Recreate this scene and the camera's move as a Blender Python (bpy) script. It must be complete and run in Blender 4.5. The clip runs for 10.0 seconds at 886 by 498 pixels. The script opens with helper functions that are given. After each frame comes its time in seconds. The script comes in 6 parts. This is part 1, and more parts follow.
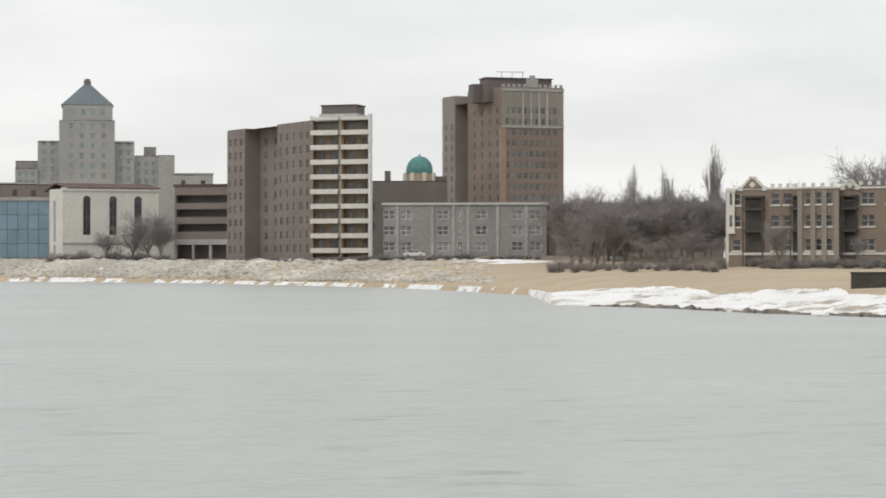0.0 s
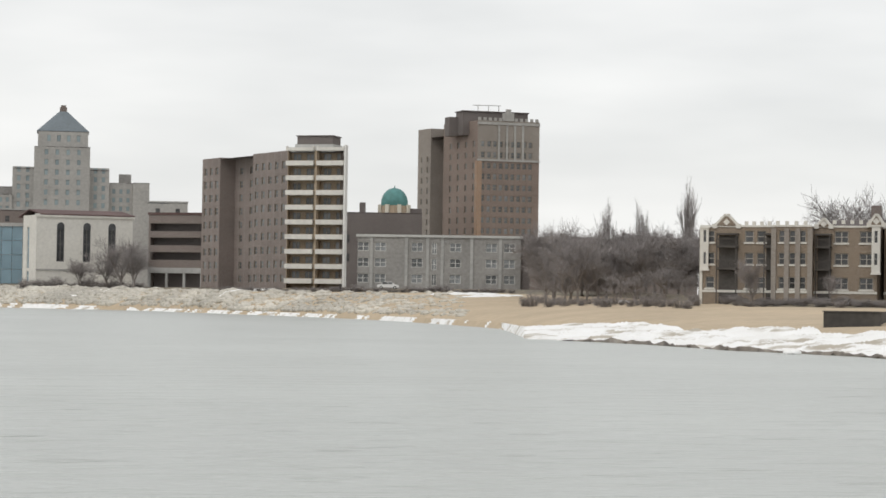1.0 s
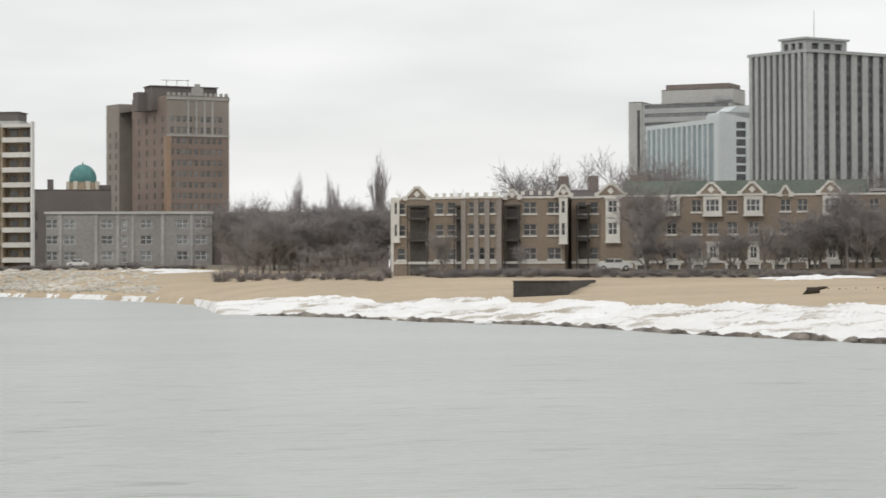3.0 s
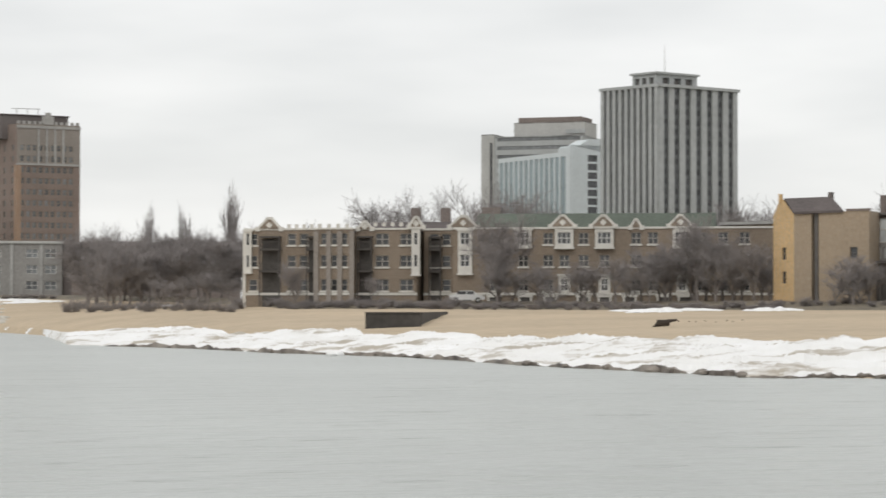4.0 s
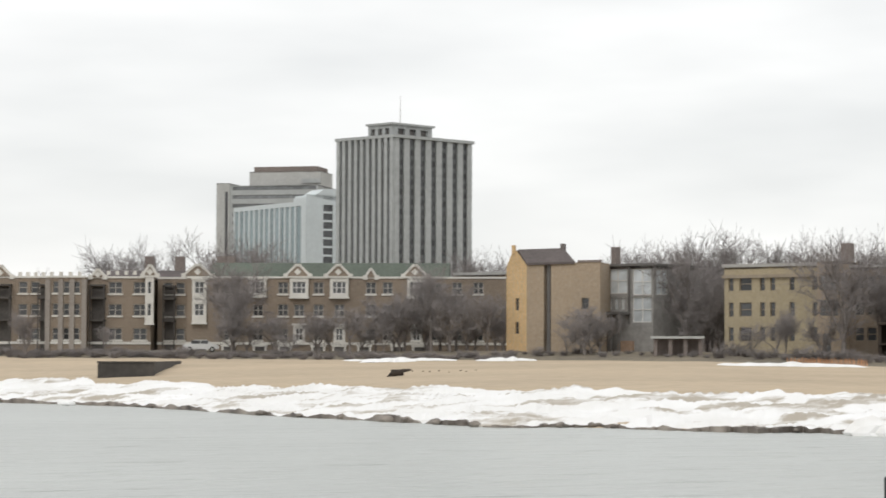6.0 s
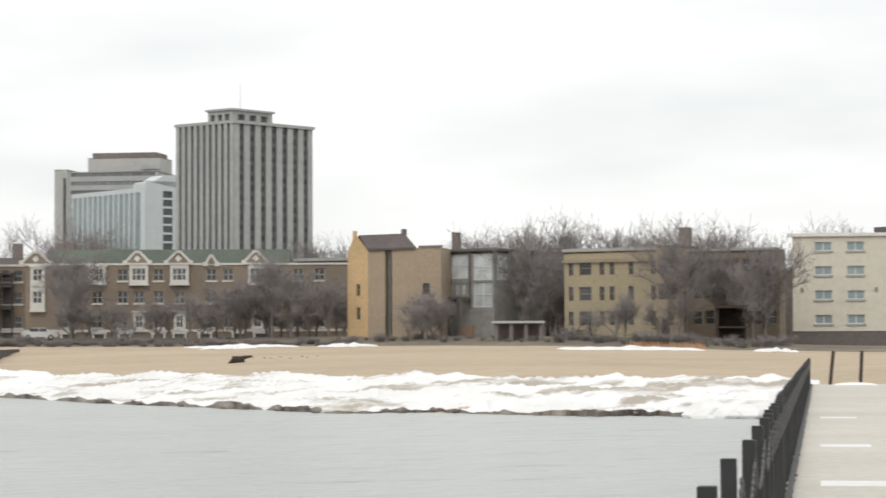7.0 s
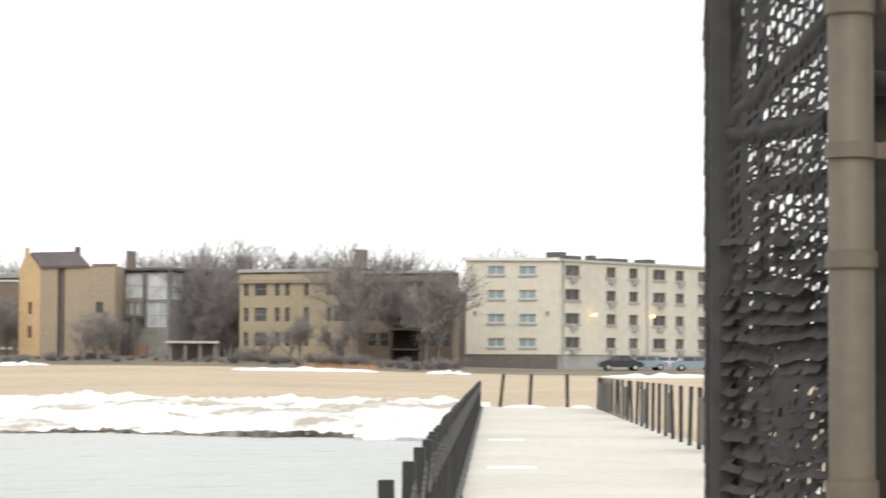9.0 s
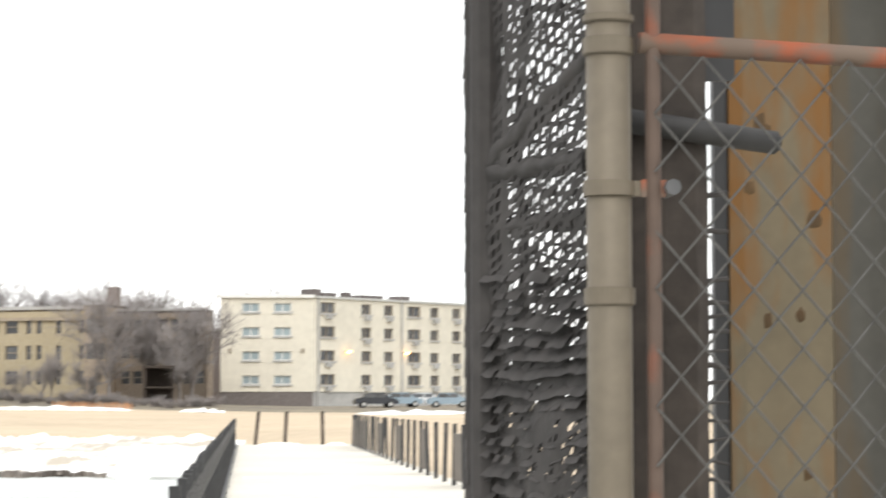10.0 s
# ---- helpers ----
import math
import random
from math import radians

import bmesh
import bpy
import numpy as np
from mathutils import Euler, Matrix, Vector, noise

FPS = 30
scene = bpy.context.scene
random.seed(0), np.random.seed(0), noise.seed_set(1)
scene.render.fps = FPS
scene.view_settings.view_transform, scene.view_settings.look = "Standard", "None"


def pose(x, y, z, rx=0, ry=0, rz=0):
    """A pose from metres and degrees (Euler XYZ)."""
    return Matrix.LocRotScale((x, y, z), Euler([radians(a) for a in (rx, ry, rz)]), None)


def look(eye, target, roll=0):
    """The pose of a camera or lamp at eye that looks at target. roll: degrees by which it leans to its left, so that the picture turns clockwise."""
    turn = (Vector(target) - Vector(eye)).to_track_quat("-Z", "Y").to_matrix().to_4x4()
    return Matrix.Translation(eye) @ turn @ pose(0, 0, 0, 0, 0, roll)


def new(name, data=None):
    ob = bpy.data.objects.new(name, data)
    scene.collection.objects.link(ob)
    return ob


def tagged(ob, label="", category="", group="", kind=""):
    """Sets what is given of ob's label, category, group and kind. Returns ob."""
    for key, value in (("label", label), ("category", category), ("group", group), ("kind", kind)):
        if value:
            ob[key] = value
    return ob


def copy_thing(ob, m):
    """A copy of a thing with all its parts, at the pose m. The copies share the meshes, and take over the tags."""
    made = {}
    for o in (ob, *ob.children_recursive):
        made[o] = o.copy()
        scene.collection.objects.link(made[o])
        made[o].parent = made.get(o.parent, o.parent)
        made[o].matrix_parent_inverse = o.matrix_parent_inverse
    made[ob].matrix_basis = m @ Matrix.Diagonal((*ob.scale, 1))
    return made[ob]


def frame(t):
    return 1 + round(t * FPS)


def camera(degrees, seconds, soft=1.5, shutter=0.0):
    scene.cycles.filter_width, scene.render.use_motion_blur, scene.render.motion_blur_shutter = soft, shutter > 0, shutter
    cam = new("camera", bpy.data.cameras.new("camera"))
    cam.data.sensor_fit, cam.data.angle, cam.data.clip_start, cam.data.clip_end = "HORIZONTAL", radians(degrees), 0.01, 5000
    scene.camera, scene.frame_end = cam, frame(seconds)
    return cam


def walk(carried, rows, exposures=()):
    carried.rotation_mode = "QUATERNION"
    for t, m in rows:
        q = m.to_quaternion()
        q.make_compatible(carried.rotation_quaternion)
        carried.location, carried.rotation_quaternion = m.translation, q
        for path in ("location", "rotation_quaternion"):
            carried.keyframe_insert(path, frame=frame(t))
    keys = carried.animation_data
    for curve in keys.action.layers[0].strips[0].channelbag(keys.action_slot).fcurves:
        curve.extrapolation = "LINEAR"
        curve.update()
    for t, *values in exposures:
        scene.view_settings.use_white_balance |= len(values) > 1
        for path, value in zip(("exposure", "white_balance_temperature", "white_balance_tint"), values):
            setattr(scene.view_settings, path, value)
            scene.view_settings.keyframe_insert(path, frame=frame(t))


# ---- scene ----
# camera: stands on the end of a pier and pans to the right
cam = camera(21.18, 10.0, soft=1.6, shutter=0.35)
EYE = Vector((0.0, 0.0, 3.1))


def aim(yaw, pitch, roll, side):
    """Camera pose: bearing clockwise from +y, tilt up and lean in degrees, sideways sway in metres."""
    eye = EYE + side * Vector((0.857, -0.515, 0))
    y, p = radians(yaw), radians(pitch)
    way = Vector((math.sin(y) * math.cos(p), math.cos(y) * math.cos(p), math.sin(p)))
    return look(eye, eye + 10 * way, roll)


PATH = [
    (0.0, aim(0.000, 0.522, -0.040, -0.090)),
    (0.2, aim(0.347, 0.668, -0.048, -0.090)),
    (0.5, aim(-0.036, 0.668, -0.060, -0.090)),
    (0.7, aim(0.430, 1.250, 0.312, -0.090)),
    (1.0, aim(0.624, 1.312, 0.869, -0.090)),
    (1.2, aim(1.030, 1.040, 0.564, -0.090)),
    (1.5, aim(1.734, 1.313, 0.107, -0.090)),
    (1.7, aim(2.766, 1.278, -0.128, -0.090)),
    (2.0, aim(4.111, 1.129, -0.480, -0.090)),
    (2.2, aim(4.868, 1.150, -0.166, -0.090)),
    (2.5, aim(6.083, 1.200, 0.305, -0.090)),
    (2.7, aim(7.027, 0.657, 0.059, -0.090)),
    (3.8, aim(10.601, 1.395, 0.115, -0.090)),
    (4.0, aim(11.640, 1.487, 0.053, -0.090)),
    (4.2, aim(12.344, 1.297, -0.016, -0.090)),
    (4.5, aim(13.239, 1.393, -0.119, -0.090)),
    (4.7, aim(13.975, 1.537, -0.152, -0.090)),
    (5.0, aim(14.602, 1.982, -0.202, -0.090)),
    (5.2, aim(15.210, 2.070, -0.351, -0.088)),
    (5.5, aim(16.243, 2.147, -0.575, -0.085)),
    (5.7, aim(16.995, 2.434, -0.227, -0.085)),
    (6.8, aim(20.946, 2.512, -0.117, -0.078)),
    (7.0, aim(21.885, 2.349, -0.254, -0.074)),
    (7.2, aim(22.630, 2.410, -0.118, -0.066)),
    (7.5, aim(22.960, 2.560, 0.085, -0.055)),
    (7.7, aim(23.565, 2.668, 0.163, -0.046)),
    (8.0, aim(24.901, 2.531, 0.280, -0.033)),
    (8.2, aim(25.960, 2.766, 0.254, -0.025)),
    (8.4, aim(26.764, 2.734, 0.229, -0.017)),
    (8.5, aim(27.208, 2.604, 0.216, -0.013)),
    (8.7, aim(28.460, 2.480, 0.229, -0.008)),
    (9.0, aim(29.701, 2.855, 0.248, 0.000)),
    (9.2, aim(31.455, 2.550, 0.114, 0.006)),
    (9.5, aim(33.064, 2.879, -0.086, 0.015)),
    (9.7, aim(33.660, 3.124, -0.095, 0.005)),
    (10.0, aim(35.630, 3.758, -0.108, -0.010)),
]
EXPOSURES = [(0.0, 0.03), (4.0, 0.02), (4.5, 0.0), (5.0, 0.10), (5.5, 0.13), (6.8, 0.18), (7.0, 0.22), (8.0, 0.35), (8.6, 0.45), (9.0, 0.6), (9.5, 0.9), (10.0, 1.0)]
walk(cam, PATH, EXPOSURES)

# ---- light: overcast winter sky ----
world = bpy.data.worlds.new("overcast_sky")
scene.world = world
world.use_nodes = True
wn, wl = world.node_tree.nodes, world.node_tree.links
wn.clear()
w_out = wn.new("ShaderNodeOutputWorld")
w_bg = wn.new("ShaderNodeBackground")
w_sky = wn.new("ShaderNodeTexSky")
w_sky.sky_type, w_sky.sun_disc = "NISHITA", False
w_sky.sun_elevation, w_sky.sun_rotation = radians(45), radians(217)
w_scale = wn.new("ShaderNodeVectorMath")
w_scale.operation = "SCALE"
w_scale.inputs[3].default_value = 0.10
w_co = wn.new("ShaderNodeTexCoord")
w_map = wn.new("ShaderNodeMapping")
w_map.inputs["Scale"].default_value = (4.0, 4.0, 17.0)
w_noise = wn.new("ShaderNodeTexNoise")
w_noise.inputs["Scale"].default_value = 1.3
w_noise.inputs["Detail"].default_value = 4.0
w_noise.inputs["Roughness"].default_value = 0.45
w_ramp = wn.new("ShaderNodeValToRGB")
w_ramp.color_ramp.elements[0].position, w_ramp.color_ramp.elements[0].color = 0.34, (0.79, 0.795, 0.79, 1)
w_ramp.color_ramp.elements[1].position, w_ramp.color_ramp.elements[1].color = 0.68, (0.99, 0.985, 0.97, 1)
w_mix = wn.new("ShaderNodeMix")
w_mix.data_type = "RGBA"
w_mix.inputs["Factor"].default_value = 0.92
wl.new(w_co.outputs["Generated"], w_map.inputs["Vector"])
wl.new(w_map.outputs["Vector"], w_noise.inputs["Vector"])
wl.new(w_noise.outputs["Fac"], w_ramp.inputs["Fac"])
wl.new(w_sky.outputs["Color"], w_scale.inputs[0])
wl.new(w_scale.outputs["Vector"], w_mix.inputs["A"])
wl.new(w_ramp.outputs["Color"], w_mix.inputs["B"])
wl.new(w_mix.outputs["Result"], w_bg.inputs["Color"])
wl.new(w_bg.outputs["Background"], w_out.inputs["Surface"])

sun_data = bpy.data.lights.new("sun", "SUN")
sun_data.energy, sun_data.angle, sun_data.color = 0.6, radians(25), (1.0, 0.96, 0.9)
sun = new("sun", sun_data)
sun.matrix_world = look((0, 0, 0), (0.45, 0.6, -0.75))

# ---- materials ----


def mat(name, base, rough=0.8, grain=2.0, stain=0.15, vary=0.25, metal=0.0, bump=0.0, island=0.0, tint=None, spec=0.5):
    """Principled surface with fine grain and broad stains; grain and stain are noise scales per metre."""
    m = bpy.data.materials.new(name)
    m.use_nodes = True
    n, l = m.node_tree.nodes, m.node_tree.links
    p = n["Principled BSDF"]
    p.inputs["Roughness"].default_value, p.inputs["Metallic"].default_value = rough, metal
    p.inputs["Specular IOR Level"].default_value = spec
    co = n.new("ShaderNodeTexCoord")
    fine, broad = n.new("ShaderNodeTexNoise"), n.new("ShaderNodeTexNoise")
    fine.inputs["Scale"].default_value, broad.inputs["Scale"].default_value = grain, stain
    fine.inputs["Detail"].default_value, broad.inputs["Detail"].default_value = 5.0, 4.0
    l.new(co.outputs["Object"], fine.inputs["Vector"])
    l.new(co.outputs["Object"], broad.inputs["Vector"])
    add = n.new("ShaderNodeMath")
    add.operation = "MULTIPLY_ADD"
    add.inputs[1].default_value = 0.5
    half = n.new("ShaderNodeMath")
    half.operation = "MULTIPLY"
    half.inputs[1].default_value = 0.5
    l.new(broad.outputs["Fac"], half.inputs[0])
    l.new(fine.outputs["Fac"], add.inputs[0])
    l.new(half.outputs[0], add.inputs[2])
    ramp = n.new("ShaderNodeValToRGB")
    lo, hi = ramp.color_ramp.elements
    lo.position, hi.position = 0.33, 0.67
    other = tint or base
    lo.color = (*[c * (1 - vary) for c in other], 1)
    hi.color = (*[min(1.0, c * (1 + vary)) for c in base], 1)
    l.new(add.outputs[0], ramp.inputs["Fac"])
    col = ramp.outputs["Color"]
    if island:
        info = n.new("ShaderNodeObjectInfo")
        hsv = n.new("ShaderNodeHueSaturation")
        mr = n.new("ShaderNodeMapRange")
        mr.inputs["To Min"].default_value, mr.inputs["To Max"].default_value = 1 - island, 1 + island
        l.new(info.outputs["Random"], mr.inputs["Value"])
        l.new(mr.outputs["Result"], hsv.inputs["Value"])
        l.new(col, hsv.inputs["Color"])
        col = hsv.outputs["Color"]
    l.new(col, p.inputs["Base Color"])
    if bump:
        b = n.new("ShaderNodeBump")
        b.inputs["Strength"].default_value, b.inputs["Distance"].default_value = 0.6, bump
        l.new(fine.outputs["Fac"], b.inputs["Height"])
        l.new(b.outputs["Normal"], p.inputs["Normal"])
    return m


def brick_mat(name, a, b, mortar, vary=0.2):
    """Brickwork: courses of 75 mm with broad weather stains."""
    m = mat(name, a, 0.9, 3.0, 0.12, vary)
    n, l = m.node_tree.nodes, m.node_tree.links
    p = n["Principled BSDF"]
    old = p.inputs["Base Color"].links[0].from_socket
    tex = n.new("ShaderNodeTexBrick")
    tex.inputs["Scale"].default_value = 1.0
    tex.inputs["Brick Width"].default_value, tex.inputs["Row Height"].default_value = 0.22, 0.075
    tex.inputs["Mortar Size"].default_value = 0.008
    tex.inputs["Color1"].default_value, tex.inputs["Color2"].default_value = (1, 1, 1, 1), (*[y / x for x, y in zip(a, b)], 1)
    tex.inputs["Mortar"].default_value = (*[y / x for x, y in zip(a, mortar)], 1)
    co = n.new("ShaderNodeTexCoord")
    sep = n.new("ShaderNodeSeparateXYZ")
    comb = n.new("ShaderNodeCombineXYZ")
    plus = n.new("ShaderNodeMath")
    l.new(co.outputs["Object"], sep.inputs[0])
    l.new(sep.outputs["X"], plus.inputs[0])
    l.new(sep.outputs["Y"], plus.inputs[1])
    l.new(plus.outputs[0], comb.inputs["X"])
    l.new(sep.outputs["Z"], comb.inputs["Y"])
    l.new(comb.outputs[0], tex.inputs["Vector"])
    mul = n.new("ShaderNodeMix")
    mul.data_type, mul.blend_type = "RGBA", "MULTIPLY"
    mul.inputs["Factor"].default_value = 1.0
    l.new(old, mul.inputs["A"])
    l.new(tex.outputs["Color"], mul.inputs["B"])
    l.new(mul.outputs["Result"], p.inputs["Base Color"])
    return m


M_SAND = mat("sand", (0.50, 0.40, 0.28), 0.95, 0.9, 0.06, 0.16, bump=0.03)
M_EARTH = mat("winter_grass", (0.22, 0.185, 0.13), 0.95, 1.2, 0.08, 0.35, tint=(0.14, 0.125, 0.10))
M_SNOW = mat("snow", (0.94, 0.94, 0.94), 0.7, 0.45, 0.16, 0.03, bump=0.05, tint=(0.84, 0.82, 0.78))
M_ICE_DIRTY = mat("dirty_ice", (0.29, 0.255, 0.22), 0.6, 0.8, 0.2, 0.4, tint=(0.10, 0.08, 0.065))


def streaked_ice():
    """Snow crust with tan sand blown into its hollows in long streaks."""
    m = mat("sandy_snow_crust", (0.94, 0.94, 0.94), 0.7, 0.45, 0.16, 0.03, bump=0.05, tint=(0.86, 0.85, 0.82))
    n, l = m.node_tree.nodes, m.node_tree.links
    p = n["Principled BSDF"]
    old = p.inputs["Base Color"].links[0].from_socket
    co, mp, ns, rp, mx = n.new("ShaderNodeTexCoord"), n.new("ShaderNodeMapping"), n.new("ShaderNodeTexNoise"), n.new("ShaderNodeValToRGB"), n.new("ShaderNodeMix")
    mp.inputs["Rotation"].default_value = (0, 0, radians(-2))
    mp.inputs["Scale"].default_value = (0.13, 0.42, 1.0)
    ns.inputs["Scale"].default_value, ns.inputs["Detail"].default_value, ns.inputs["Roughness"].default_value = 1.0, 5.0, 0.62
    rp.color_ramp.elements[0].position, rp.color_ramp.elements[1].position = 0.525, 0.63
    mx.data_type = "RGBA"
    mx.inputs["B"].default_value = (0.46, 0.41, 0.34, 1)
    l.new(co.outputs["Object"], mp.inputs["Vector"])
    l.new(mp.outputs[0], ns.inputs["Vector"])
    l.new(ns.outputs["Fac"], rp.inputs["Fac"])
    l.new(rp.outputs["Color"], mx.inputs["Factor"])
    l.new(old, mx.inputs["A"])
    l.new(mx.outputs["Result"], p.inputs["Base Color"])
    return m


M_ICE = streaked_ice()
M_BRICK_BROWN = brick_mat("brown_brick", (0.23, 0.185, 0.165), (0.19, 0.15, 0.135), (0.28, 0.26, 0.24))
M_BRICK_DARK = brick_mat("dark_brick", (0.175, 0.15, 0.142), (0.15, 0.128, 0.122), (0.18, 0.17, 0.16))
M_BRICK_ORANGE = brick_mat("orange_brick", (0.40, 0.265, 0.18), (0.345, 0.225, 0.15), (0.34, 0.28, 0.23))
M_BRICK_TUDOR = brick_mat("tan_brown_brick", (0.26, 0.20, 0.15), (0.215, 0.165, 0.12), (0.33, 0.29, 0.24))
M_BRICK_YELLOW = brick_mat("yellow_brick", (0.74, 0.50, 0.25), (0.67, 0.45, 0.215), (0.56, 0.46, 0.32))
M_BRICK_RUSSET = brick_mat("russet_brick", (0.25, 0.186, 0.155), (0.215, 0.157, 0.13), (0.30, 0.27, 0.24))
M_BRICK_GREY_TAN = brick_mat("grey_tan_brick", (0.30, 0.265, 0.235), (0.265, 0.235, 0.205), (0.34, 0.31, 0.28))
M_BRICK_TAN = brick_mat("tan_brick", (0.385, 0.295, 0.205), (0.34, 0.26, 0.18), (0.42, 0.37, 0.3))
M_BRICK_BUFF = brick_mat("buff_brick", (0.40, 0.335, 0.22), (0.36, 0.30, 0.19), (0.42, 0.37, 0.29))
M_STONE_GREY = mat("grey_stone", (0.30, 0.29, 0.275), 0.9, 1.5, 0.12, 0.25)
M_LIMESTONE = mat("limestone", (0.41, 0.40, 0.38), 0.9, 1.2, 0.1, 0.18)
M_CREAM = mat("cream_stone", (0.68, 0.66, 0.61), 0.85, 1.4, 0.12, 0.12)
M_WHITE = mat("white_paint", (0.76, 0.75, 0.72), 0.7, 1.5, 0.2, 0.1)
M_CONCRETE = mat("concrete", (0.40, 0.395, 0.38), 0.9, 1.3, 0.15, 0.2)
M_CONCRETE_PALE = mat("pale_concrete", (0.50, 0.50, 0.48), 0.9, 1.3, 0.12, 0.14)
M_TOWER = mat("grey_tower_concrete", (0.43, 0.445, 0.44), 0.9, 0.8, 0.06, 0.16)
M_FIN = mat("pale_blue_panel", (0.62, 0.67, 0.68), 0.5, 0.8, 0.05, 0.07)
M_BUFF = mat("buff_stucco", (0.69, 0.65, 0.55), 0.85, 1.2, 0.1, 0.1)
M_ROOF_RED = mat("red_tile_roof", (0.115, 0.07, 0.065), 0.85, 3.0, 0.2, 0.35)
M_ROOF_DARK = mat("dark_roof", (0.12, 0.102, 0.098), 0.9, 3.0, 0.2, 0.3)
M_ROOF_GREEN = mat("green_tile_roof", (0.095, 0.115, 0.09), 0.8, 3.0, 0.15, 0.35)
M_SLATE = mat("slate_blue_roof", (0.17, 0.20, 0.22), 0.7, 2.0, 0.15, 0.2)
M_COPPER = mat("green_copper", (0.09, 0.24, 0.23), 0.6, 0.7, 0.15, 0.3)
M_GLASS = mat("dark_window_glass", (0.085, 0.088, 0.092), 0.12, 0.6, 0.15, 0.5, island=0.35)
M_GLASS_PALE = mat("curtained_window_glass", (0.20, 0.21, 0.215), 0.15, 0.8, 0.2, 0.4, island=0.45)
M_GLASS_BLUE = mat("pale_blue_glazing", (0.20, 0.30, 0.36), 0.18, 0.3, 0.06, 0.15, island=0.1)
M_GLASS_TEAL = mat("pale_teal_glazing", (0.30, 0.37, 0.39), 0.18, 0.3, 0.06, 0.15, island=0.15)
# the sky's reflection is put into this glass's pale base colour
M_GLASS_SKY = mat("sky_filled_glazing", (0.62, 0.66, 0.68), 0.15, 0.5, 0.15, 0.3, island=0.15)
M_FRAME_WHITE = mat("white_window_frame", (0.70, 0.69, 0.66), 0.6, 2.0, 0.3, 0.1)
M_FRAME_DARK = mat("dark_window_frame", (0.135, 0.127, 0.12), 0.6, 2.0, 0.3, 0.2)
# porch timber, also used for the sheets that imitate porch shade
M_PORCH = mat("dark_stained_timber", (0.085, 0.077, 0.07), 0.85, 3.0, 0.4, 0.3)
M_SPANDREL = mat("dark_teal_spandrel", (0.10, 0.108, 0.108), 0.6, 1.0, 0.2, 0.2)
M_FRAME_PALE = mat("weathered_pale_frame", (0.46, 0.43, 0.385), 0.7, 2.0, 0.3, 0.2)
M_FRAME_TAN = mat("tan_window_frame", (0.30, 0.25, 0.19), 0.7, 2.0, 0.3, 0.2)
M_BARK = mat("winter_bark", (0.24, 0.212, 0.195), 0.95, 4.0, 0.5, 0.35)
M_TWIG = mat("bare_twigs", (0.27, 0.247, 0.24), 0.95, 4.0, 0.4, 0.3)
M_BLACK_METAL = mat("black_painted_steel", (0.022, 0.022, 0.023), 0.5, 15.0, 2.0, 0.3)

# ---- building tools ----


def spot(bearing, dist, z=0.0):
    """A point of the plan by its bearing from the pier's end (clockwise from +y) and distance."""
    b = radians(bearing)
    return Vector((dist * math.sin(b), dist * math.cos(b), z))


def part(name, bm, material, parent=None, label="", m=None):
    data = bpy.data.meshes.new(name)
    if isinstance(bm, bmesh.types.BMesh):
        bm.to_mesh(data)
        bm.free()
    else:
        data.from_pydata(bm[0], [], bm[1])
    for one in material if isinstance(material, (list, tuple)) else [material]:
        data.materials.append(one)
    ob = new(name, data)
    ob.parent = parent
    if m is not None:
        ob.matrix_basis = m
    if label:
        tagged(ob, label)
    return ob


def thing(name, label, category, m, group="", kind=""):
    ob = new(name)
    ob.empty_display_size = 0.2
    ob.matrix_basis = m
    return tagged(ob, label, category, group, kind)


def box(bm, x0, x1, y0, y1, z0, z1, m=None, bevel=0.0):
    made = bmesh.ops.create_cube(bm, size=1)["verts"]
    bmesh.ops.scale(bm, vec=(x1 - x0, y1 - y0, z1 - z0), verts=made)
    bmesh.ops.translate(bm, vec=((x0 + x1) / 2, (y0 + y1) / 2, (z0 + z1) / 2), verts=made)
    if bevel:
        edges = list({e for v in made for e in v.link_edges})
        out = bmesh.ops.bevel(bm, geom=edges, offset=bevel, segments=1, affect="EDGES")
        made = list({v for f in out["faces"] for v in f.verts} | {v for v in made if v.is_valid})
    if m is not None:
        bmesh.ops.transform(bm, matrix=m, verts=made)
    return made


def boxes(*rows):
    bm = bmesh.new()
    for r in rows:
        box(bm, *r)
    return bm


def tube(bm, a, b, ra, rb, sides=6, caps=True):
    """A tapered round bar from a to b."""
    a, b = Vector(a), Vector(b)
    d = b - a
    made = bmesh.ops.create_cone(bm, cap_ends=caps, segments=sides, radius1=ra, radius2=rb, depth=d.length)["verts"]
    m = Matrix.Translation((a + b) / 2) @ d.to_track_quat("Z", "Y").to_matrix().to_4x4()
    bmesh.ops.transform(bm, matrix=m, verts=made)
    return made


WINDOW_MESHES = {}


